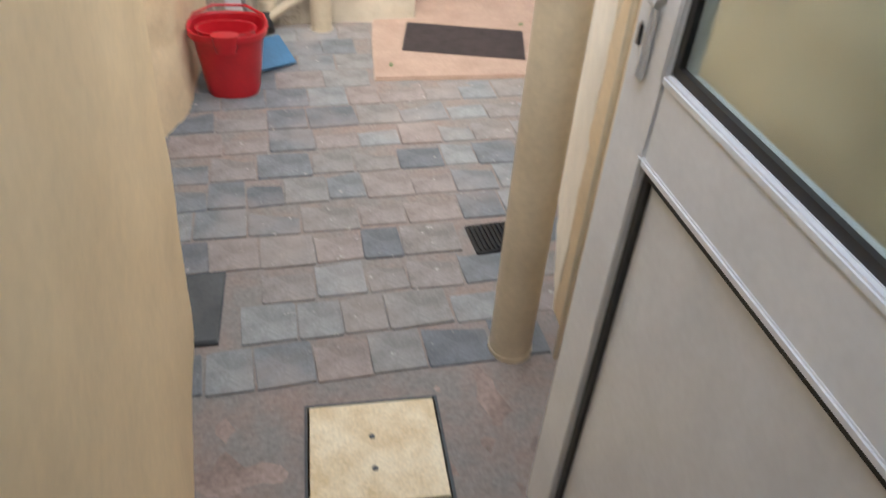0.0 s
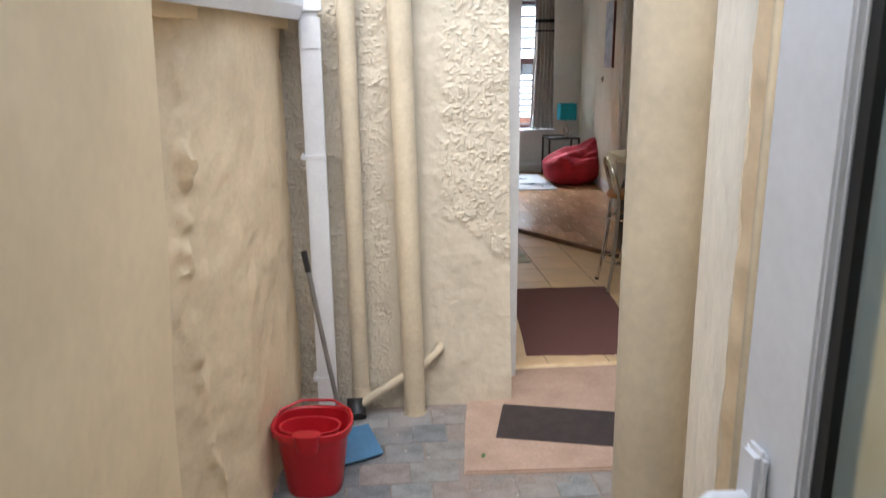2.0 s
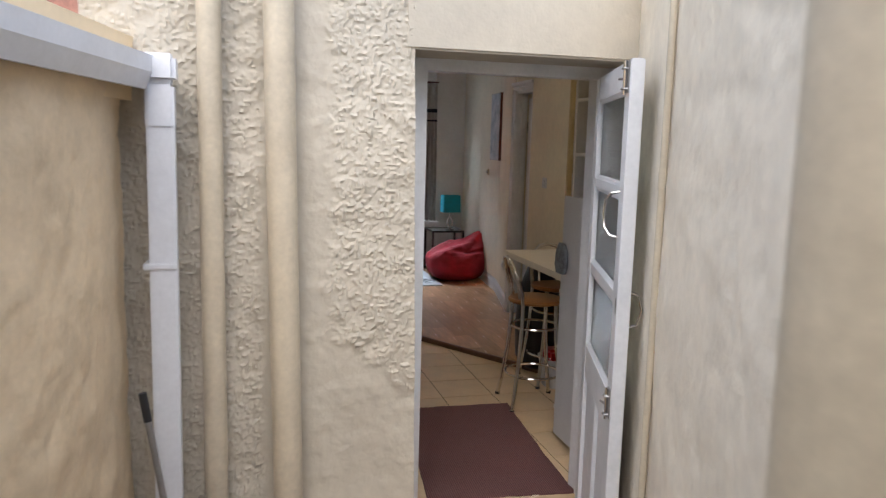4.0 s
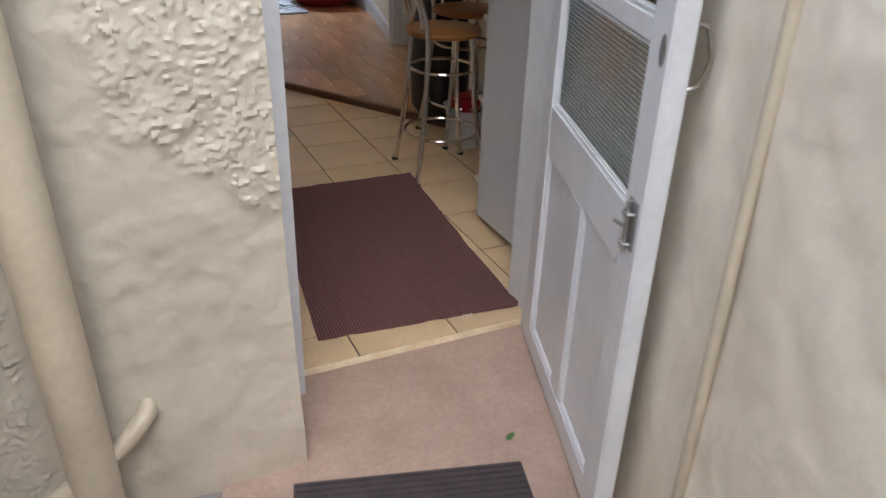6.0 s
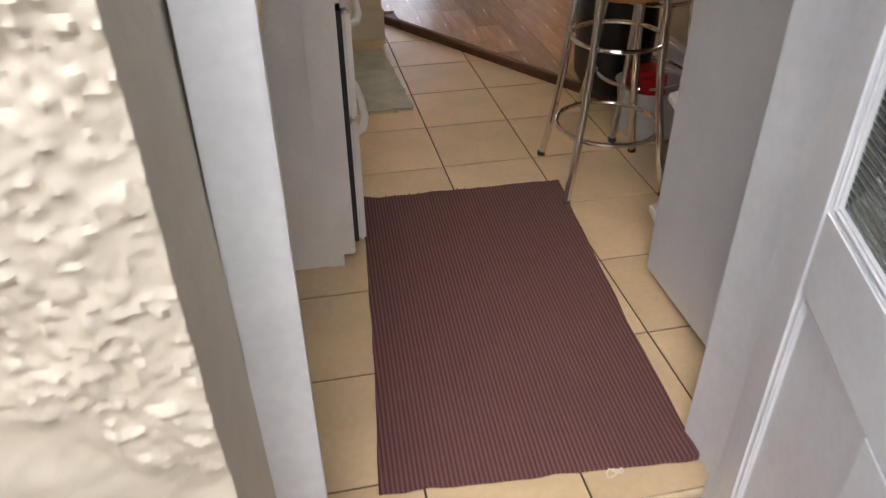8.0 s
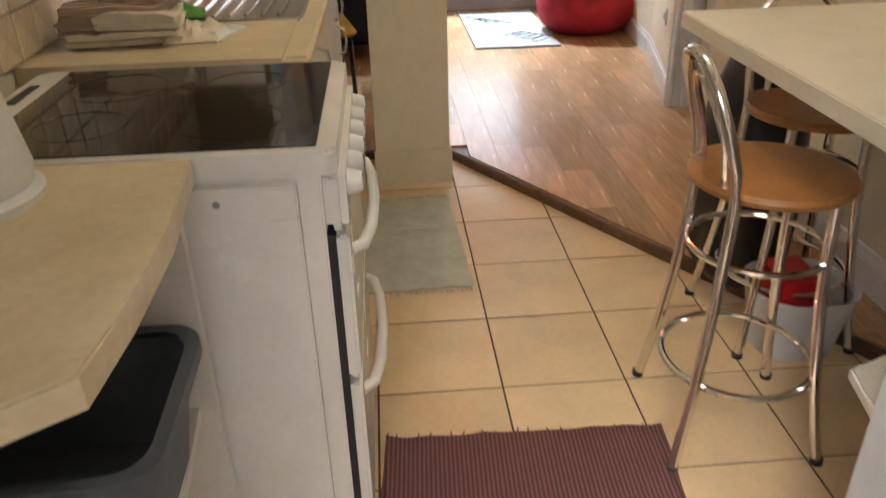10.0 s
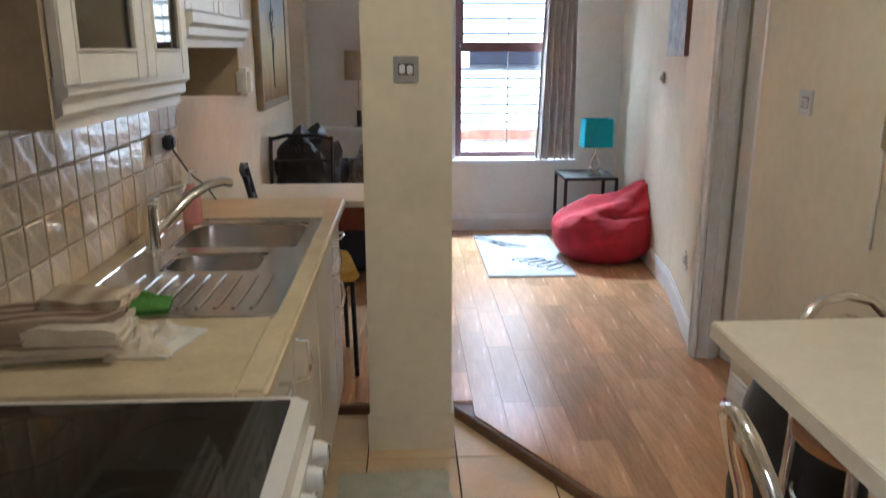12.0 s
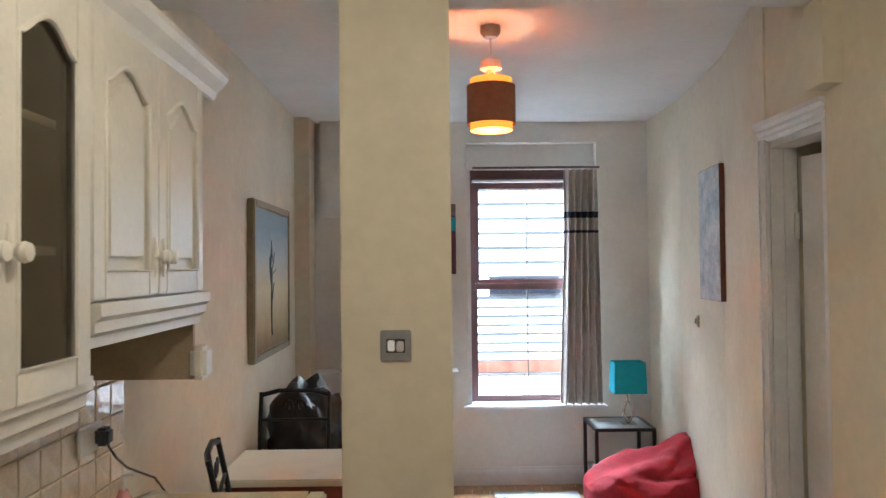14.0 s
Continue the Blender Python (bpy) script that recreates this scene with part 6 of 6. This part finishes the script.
# pendant lamp
pd = thing("pendant_lamp", "lit pendant lamp with two-tone orange drum shade", "pendant lamp", loc=(1.87, 4.50, 2.69))
part("ceiling_rose", lathe([(0, 0), (0.045, 0), (0.045, -0.03), (0.03, -0.05), (0, -0.052)], 20), "steel_grey", pd, smooth=True)
part("cord", tube([(0, 0, -0.05), (0, 0, -0.16)], 0.004, 8), "paper_white", pd)
part("holder", lathe([(0, -0.15), (0.045, -0.15), (0.048, -0.19), (0.02, -0.195), (0.018, -0.25), (0, -0.25)], 20), "paper_white", pd, smooth=True)
part("outer_shade", loft([[(0.107 * math.cos(a), 0.107 * math.sin(a), z) for a in [2 * math.pi * k / 40 for k in range(40)]] for z in (-0.265, -0.435)] +
                         [[(0.105 * math.cos(a), 0.105 * math.sin(a), z) for a in [2 * math.pi * k / 40 for k in range(40)]] for z in (-0.435, -0.265)], cap0=False, cap1=False), "orange_shade", pd, "terracotta outer shade", smooth=True)
part("inner_shade", loft([[(0.093 * math.cos(a), 0.093 * math.sin(a), z) for a in [2 * math.pi * k / 40 for k in range(40)]] for z in (-0.235, -0.462)] +
                         [[(0.091 * math.cos(a), 0.091 * math.sin(a), z) for a in [2 * math.pi * k / 40 for k in range(40)]] for z in (-0.462, -0.235)], cap0=False, cap1=False), "inner_shade", pd, "glowing orange inner shade", smooth=True)
part("bulb", lathe([(0, -0.25), (0.014, -0.25), (0.02, -0.28), (0.034, -0.33), (0.03, -0.36), (0.012, -0.378), (0, -0.38)], 18), "bulb_glow", pd, "lit warm bulb", smooth=True)


# pictures
def picture(label, loc, rz, w, h, depth, canvas, edge, frame_w):
    p = thing("picture", label, "picture", loc=loc, rz=rz)
    part("canvas", box(-w / 2 + frame_w, -depth + 0.006 if frame_w else -depth, -h / 2 + frame_w, w / 2 - frame_w, -0.004, h / 2 - frame_w), canvas, p)
    if frame_w:
        b = bmesh.new()
        for q in ((-w / 2, -h / 2, -w / 2 + frame_w, h / 2), (w / 2 - frame_w, -h / 2, w / 2, h / 2), (-w / 2 + frame_w, -h / 2, w / 2 - frame_w, -h / 2 + frame_w), (-w / 2 + frame_w, h / 2 - frame_w, w / 2 - frame_w, h / 2)):
            box(q[0], -depth, q[1], q[2], 0.0, q[3], 0.006, bm=b)
        part("frame", b, edge, p)
    else:
        b = bmesh.new()
        for q in ((-w / 2 - 0.002, -h / 2, -w / 2, h / 2), (w / 2, -h / 2, w / 2 + 0.002, h / 2), (-w / 2, -h / 2 - 0.002, w / 2, -h / 2), (-w / 2, h / 2, w / 2, h / 2 + 0.002)):
            box(q[0], -depth, q[1], q[2], 0.0, q[3], bm=b)
        part("canvas_edge", b, edge, p)
    return p


pa = picture("framed plant painting in a pale gilt frame", (LX, 5.62, 1.565), 90, 0.98, 0.87, 0.04, "art_blue", "frame_silver", 0.045)
for k in range(13):
    a = radians(60 + k * 6 if k < 8 else 200 + k * 22)
    l_ = random.uniform(0.09, 0.17)
    x0, z0 = random.uniform(-0.03, 0.03) - 0.05, -0.02 + (k - 6) * 0.022
    b = loft([[(x0, -0.0362, z0 - 0.004), (x0 + l_ * 0.5 * math.cos(a) + 0.012, -0.0362, z0 + l_ * 0.5 * math.sin(a)), (x0 + l_ * math.cos(a), -0.0362, z0 + l_ * math.sin(a)), (x0 + l_ * 0.5 * math.cos(a) - 0.012, -0.0362, z0 + l_ * 0.5 * math.sin(a))],
              [(x0, -0.0342, z0 - 0.004), (x0 + l_ * 0.5 * math.cos(a) + 0.012, -0.0342, z0 + l_ * 0.5 * math.sin(a)), (x0 + l_ * math.cos(a), -0.0342, z0 + l_ * math.sin(a)), (x0 + l_ * 0.5 * math.cos(a) - 0.012, -0.0342, z0 + l_ * 0.5 * math.sin(a))]])
    part("painted_leaf", b, "art_dark", pa)
part("painted_stem", tube([(-0.05, -0.034, -0.06), (-0.06, -0.034, -0.2), (-0.05, -0.034, -0.32)], 0.006, 6), "art_dark", pa)
picture("grey abstract canvas with brown edges on the wall", (3.125, 5.19, 1.79), -95.5, 0.40, 0.70, 0.045, "art_multi", "wood_edge", 0.0)
pb = picture("small narrow canvas in turquoise and plum bands", (1.70, WY, 1.83), 0, 0.15, 0.51, 0.02, mat("plum canvas", (0.14, 0.04, 0.07), 0.7, vary=0.3, scale=8), "wood_edge", 0.0)
part("painted_band", box(-0.074, -0.0225, 0.06, 0.074, -0.0205, 0.16), "turquoise", pb)
part("painted_band", box(-0.074, -0.0225, 0.17, 0.074, -0.0205, 0.25), mat("brown paint", (0.2, 0.14, 0.12), 0.7, vary=0.3), pb)

# alcove panel, shelf and lamp
struct("wall_alcove_panel", box(0.80, WY - 0.09, 1.99, 1.62, WY, 2.69), "white_wall", "white boxed panel above the alcove", "wall")
struct("wall_alcove_side", box(1.56, WY - 0.09, LZ, 1.62, WY, 1.99), "white_wall", "white side of the alcove", "wall")
sh = thing("alcove_shelf", "white painted shelf across the alcove", "shelf", loc=(1.28, WY - 0.10, 0.865))
part("board", box(-0.52, -0.10, 0.0, 0.50, 0.10, 0.022, 0.003), "white_gloss", sh)
l2 = thing("table_lamp", "table lamp with beige drum shade on the alcove shelf", "table lamp", loc=(1.13, WY - 0.10, 0.887))
part("foot", lathe([(0, 0), (0.05, 0), (0.05, 0.012), (0.02, 0.02), (0, 0.02)], 20), "steel", l2, smooth=True)
part("stem", tube([(0, 0, 0.02), (0, 0, 0.13)], 0.02, 10), "black_plastic", l2, smooth=True)
part("stem", tube([(0, 0, 0.13), (0, 0, 0.42)], 0.006, 8), "steel", l2, smooth=True)
part("shade", loft([[(r * math.cos(a), r * math.sin(a), z) for a in [2 * math.pi * k / 30 for k in range(30)]] for r, z in ((0.105, 0.36), (0.10, 0.58), (0.098, 0.58), (0.103, 0.36))], cap0=False, cap1=False), "beige_shade", l2, smooth=True)

# dining table and chairs
dt = thing("dining_table", "cream topped dining table with red brown apron", "dining table", loc=(0, 0, LZ))
part("tabletop", box(0.68, 4.36, 0.685, 1.56, 4.90, 0.715, 0.006), "table_white", dt)
part("apron", box(0.72, 4.40, 0.56, 1.52, 4.42, 0.684), "table_red", dt)
part("apron", box(0.72, 4.84, 0.56, 1.52, 4.86, 0.684), "table_red", dt)
for x in (0.73, 1.48):
    for y in (4.41, 4.83):
        part("leg", box(x - 0.025, y - 0.0, 0.0, x + 0.025, y + 0.04, 0.56), "table_red", dt)


def chair(loc, rz, cushion):
    c = thing("dining_chair", "black metal dining chair with mustard cushion" if cushion else "black metal dining chair with scrolled back", "chair", loc=loc, rz=rz, group="dining chairs")
    for x in (-0.18, 0.18):
        part("back_post", tube([(x, 0.20, 0), (x, 0.18, 0.45), (x, 0.21, 0.75), (x, 0.25, 0.94)], 0.011, 8), "black_metal", c, smooth=True)
        part("front_leg", tube([(x, -0.19, 0), (x, -0.18, 0.44)], 0.011, 8), "black_metal", c, smooth=True)
    part("top_rail", tube([(-0.18, 0.248, 0.925), (-0.09, 0.262, 0.945), (0.09, 0.262, 0.945), (0.18, 0.248, 0.925)], 0.012, 8), "black_metal", c, smooth=True)
    part("mid_rail", tube([(-0.18, 0.222, 0.80), (0.18, 0.222, 0.80)], 0.008, 8), "black_metal", c, smooth=True)
    for s in (-1, 1):
        part("scroll", tube([(s * (0.03 + 0.028 * (1 - k / 14) * math.cos(k * 0.6)), 0.238, 0.865 + 0.04 * (1 - k / 16) * math.sin(k * 0.6)) for k in range(14)], 0.005, 6), "black_metal", c, smooth=True)
    part("seat", box(-0.19, -0.19, 0.43, 0.19, 0.19, 0.455, 0.01), "black_metal", c)
    if cushion:
        cs = loft([[(x, y, 0.456) for x, y in round_rect(-0.20, -0.20, 0.20, 0.20, 0.04)], [(x, y, 0.475) for x, y in round_rect(-0.215, -0.215, 0.215, 0.215, 0.05)], [(x, y, 0.50) for x, y in round_rect(-0.20, -0.20, 0.20, 0.20, 0.05)], [(x, y, 0.512) for x, y in round_rect(-0.13, -0.13, 0.13, 0.13, 0.05)]])
        part("cushion", cs, "yellow_cloth", c, "mustard yellow seat cushion", smooth=True)
    return c


chair((0.87, 4.98, LZ), 0, False)
chair((1.04, 4.02, LZ), 101, True)
sf = thing("sofa", "dark navy sofa behind the dining table", "sofa", loc=(1.12, 5.62, LZ))
part("seat", box(-0.46, -0.38, 0.08, 0.46, 0.30, 0.44, 0.05, 3), "dark_blue", sf, smooth=True)
part("backrest", box(-0.46, 0.30, 0.08, 0.46, 0.48, 0.70, 0.05, 3), "dark_blue", sf, smooth=True)
for x, y in ((-0.40, -0.3), (0.40, -0.3), (-0.40, 0.4), (0.40, 0.4)):
    part("leg", box(x - 0.02, y - 0.02, 0.0, x + 0.02, y + 0.02, 0.08), "black_metal", sf)


def lump(name, label, cat, material, loc, rx, ry, h, seed):
    b = bmesh.new()
    bmesh.ops.create_icosphere(b, subdivisions=4, radius=1)
    for v in b.verts:
        p = v.co
        f = 1 + 0.22 * noise.noise(p * 2.2 + Vector((seed, 0, 0))) + 0.06 * noise.noise(p * 7 + Vector((0, seed, 0)))
        v.co = Vector((p.x * rx * f, p.y * ry * f, max(0.0, (p.z * 0.62 + 0.4) * h * f)))
    ob = tagged(part(name, b, material, smooth=True), label, cat)
    ob.matrix_world = pose(*loc)
    return ob


lump("leather_bag", "large black leather bag on the sofa", "bag", "black_leather", (0.88, 5.52, LZ + 0.44), 0.22, 0.2, 0.50, 4.0)
lump("cushion", "dark patterned cushion on the sofa", "cushion", mat("dark patterned cloth", (0.2, 0.2, 0.21), 0.9, vary=0.6, scale=12, color2=(0.02, 0.02, 0.025)), (1.25, 5.62, LZ + 0.44), 0.16, 0.13, 0.36, 9.0)

# ---- outside the window ----
fc = thing("house", "bright white slatted facade with red brick across the street", "house", loc=(0, 11.0, 0))
part("wall", box(-3, 0.02, -3.0, 8, 0.4, 6.0), "grey_out", fc)
part("brick_band", box(-3, -0.02, 2.64, 8, 0.02, 6.0), "brick_out", fc)
part("brick_band", box(-3, -0.02, 0.26, 8, 0.02, 0.40), "brick_out", fc)
# these slats glow by themselves in place of daylight falling on them
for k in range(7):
    part("slat", box(-3, -0.012, 0.42 + k * 0.115, 8, 0.019, 0.42 + k * 0.115 + 0.078, 0.004), "white_out_glow", fc)
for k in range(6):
    part("slat", box(-3, -0.012, 1.50 + k * 0.19, 8, 0.019, 1.50 + k * 0.19 + 0.145, 0.004), "white_out_glow", fc)
part("slat", box(-3, -0.012, -1.0, 8, 0.019, 0.24, 0.004), "white_out_glow", fc)
for x in (2.35, 4.0):
    part("window", box(x, -0.03, 1.27, x + 0.9, 0.018, 1.47), "dark_blue", fc)
part("slat", box(-3, -0.012, 1.24, 2.33, 0.019, 1.48, 0.004), "white_out_glow", fc)
rl = thing("railing", "grey metal street railing beyond the window", "railing", loc=(0, 9.6, -0.21))
for k in range(24):
    part("baluster", box(-1 + k * 0.2, -0.008, 0, -0.985 + k * 0.2, 0.008, 0.62), "steel_grey", rl)
part("rail", box(-1.2, -0.015, 0.62, 4.0, 0.015, 0.65), "steel_grey", rl)

# ---- pieces of floors and walls ----
def paver_mesh(w, d, seed):
    rnd = random.Random(seed)
    b = bmesh.new()
    o = round_rect(-w / 2, -d / 2, w / 2, d / 2, 0.007, 2)
    o = [(x + rnd.uniform(-0.003, 0.003), y + rnd.uniform(-0.003, 0.003)) for x, y in o]
    loft([[(x, y, -0.03) for x, y in o], [(x, y, -0.006) for x, y in o], [(x * 0.972, y * 0.972, rnd.uniform(-0.001, 0.001)) for x, y in o]], bm=b)
    finish(b, False)
    me = bpy.data.meshes.new("paver")
    b.to_mesh(me)
    b.free()
    me.materials.append(M["paver"])
    return me


WIDTHS = (0.13, 0.155, 0.165, 0.175, 0.2)
BLOCKS = {w: [paver_mesh(w - 0.004, 0.155, int(w * 1000) + k) for k in range(4)] for w in set(WIDTHS)}
rnd = random.Random(5)
y = -0.02
while y > -3.42:
    x = -0.32 + rnd.uniform(0, 0.14)
    right = 1.06 if y < -2.07 else 1.07 + 0.387 * (y + 2.07)
    while x < right:
        w = rnd.choice(WIDTHS)
        cx, cy = x + w / 2, y - 0.079
        left = -0.30 if cy < -1.1 else -0.16 + 0.5 * (cy + 1.1)
        left = min(left, 0.05)
        skip = (cx > 0.80 - 0.03 and cy > -0.66) or cx < left - 0.06 or (cy < -2.26 - 0.05 * math.sin(cx * 9)) or (cx < 0.16 and -2.10 < cy < -1.68) or (0.90 < cx < 1.09 and -1.80 < cy < -1.62)
        if not skip and x + w < right + 0.05:
            ob = new("paver", rnd.choice(BLOCKS[w]))
            ob.parent = ground
            ob.location = (cx, cy + rnd.uniform(-0.006, 0.006), yard_z(cy) + rnd.uniform(-0.0018, 0.0018))
            ob.rotation_euler = (rnd.uniform(-0.006, 0.006), rnd.uniform(-0.006, 0.006), rnd.uniform(-0.035, 0.035))
        x += w
    y -= 0.158


def clip_poly(poly, p, n):
    """Keep the part of a polygon on the side of the line through p to which n points."""
    out = []
    for i, a in enumerate(poly):
        c = poly[(i + 1) % len(poly)]
        da, dc = (a[0] - p[0]) * n[0] + (a[1] - p[1]) * n[1], (c[0] - p[0]) * n[0] + (c[1] - p[1]) * n[1]
        if da >= 0:
            out.append(a)
        if da * dc < 0:
            t = da / (da - dc)
            out.append((a[0] + (c[0] - a[0]) * t, a[1] + (c[1] - a[1]) * t))
    return out


TS = 0.3335
for i in range(-4, 5):
    for j in range(-6, 6):
        x0, y0 = 1.6735 + i * TS + 0.003, 2.2005 + j * TS + 0.003
        poly = [(x0, y0), (x0 + TS - 0.006, y0), (x0 + TS - 0.006, y0 + TS - 0.006), (x0, y0 + TS - 0.006)]
        for p, n in (((LX + 0.002, 0), (1, 0)), ((RX - 0.002, 0), (-1, 0)), ((0, 0.385), (0, 1)), ((0, 3.562), (0, -1))):
            poly = clip_poly(poly, p, n) if poly else poly
        if poly and x0 + TS > 1.67:
            q = clip_poly(poly, (1.66, 3.56), (-1.26, -0.78))
            poly = clip_poly(q, (2.44, 2.30), (-0.58, -0.36)) if q else q
        if not poly or len(poly) < 3:
            continue
        cx, cy = sum(p[0] for p in poly) / len(poly), sum(p[1] for p in poly) / len(poly)
        b = prism([(px - cx, py - cy) for px, py in poly], -0.006, 0.0)
        ob = part("tile", b, "tile_floor", floor_k)
        ob.location = (cx, cy, 0.0)

# laminate strips
BW = 0.125
rnd = random.Random(11)
edge_poly = [((LX, 0), (1, 0)), ((0, WY + 0.05), (0, -1)), ((3.48, 0), (-1, 0))]
for i in range(24):
    xs = LX + i * BW
    yy = 1.5 - rnd.uniform(0, 0.6)
    while yy < WY + 0.1:
        ln = rnd.choice((0.38, 0.5, 0.62))
        poly = [(xs, yy), (xs + BW - 0.0006, yy), (xs + BW - 0.0006, yy + ln - 0.0006), (xs, yy + ln - 0.0006)]
        yy += ln
        for p, n in edge_poly:
            poly = clip_poly(poly, p, n) if poly else poly
        if not poly:
            continue
        if xs < 1.66:
            poly = clip_poly(poly, (0, 3.60), (0, 1))
        elif xs < RX:
            q = clip_poly(poly, (1.68, 3.60), (1.26, 0.78))
            poly = clip_poly(q, (2.46, 2.34), (0.58, 0.36)) if q else q
        else:
            poly = clip_poly(poly, (0, 3.5), (0, 1))
        if not poly or len(poly) < 3:
            continue
        cx, cy = sum(p[0] for p in poly) / len(poly), sum(p[1] for p in poly) / len(poly)
        ob = part("strip", prism([(px - cx, py - cy) for px, py in poly], -0.010, 0.0), "laminate", floor_l)
        ob.location = (cx, cy, LZ)

# glazed wall tiles behind the worktop
splash = thing("wall_tiles", "glazed cream square tiles above the worktop", "wall tiles", kind="structure")
part("grout_bed", box(LX, 0.62, 0.90, LX + 0.006, 3.53, 1.36), "tile_grout", splash)
rnd = random.Random(3)


def glazed(seed):
    r = random.Random(seed)
    b = bmesh.new()
    o = round_rect(-0.048, -0.048, 0.048, 0.048, 0.005, 2)
    loft([[(0.0, x, z) for x, z in o], [(0.0045, x, z) for x, z in o], [(0.0065, x * 0.93, z * 0.93) for x, z in o]], bm=b)
    finish(b, False)
    me = bpy.data.meshes.new("tile")
    b.to_mesh(me)
    b.free()
    me.materials.append(M["wall_tile"])
    return me


TM = [glazed(k) for k in range(3)]
for j in range(5):
    for i in range(29):
        cy, cz = 3.478 - i * 0.10, 0.952 + j * 0.0995
        if cz > 1.36:
            continue
        ob = new("tile", rnd.choice(TM))
        ob.parent = splash
        ob.location = (LX + 0.005, cy, cz)
        ob.rotation_euler = (0, rnd.uniform(-0.02, 0.02), rnd.uniform(-0.02, 0.02))
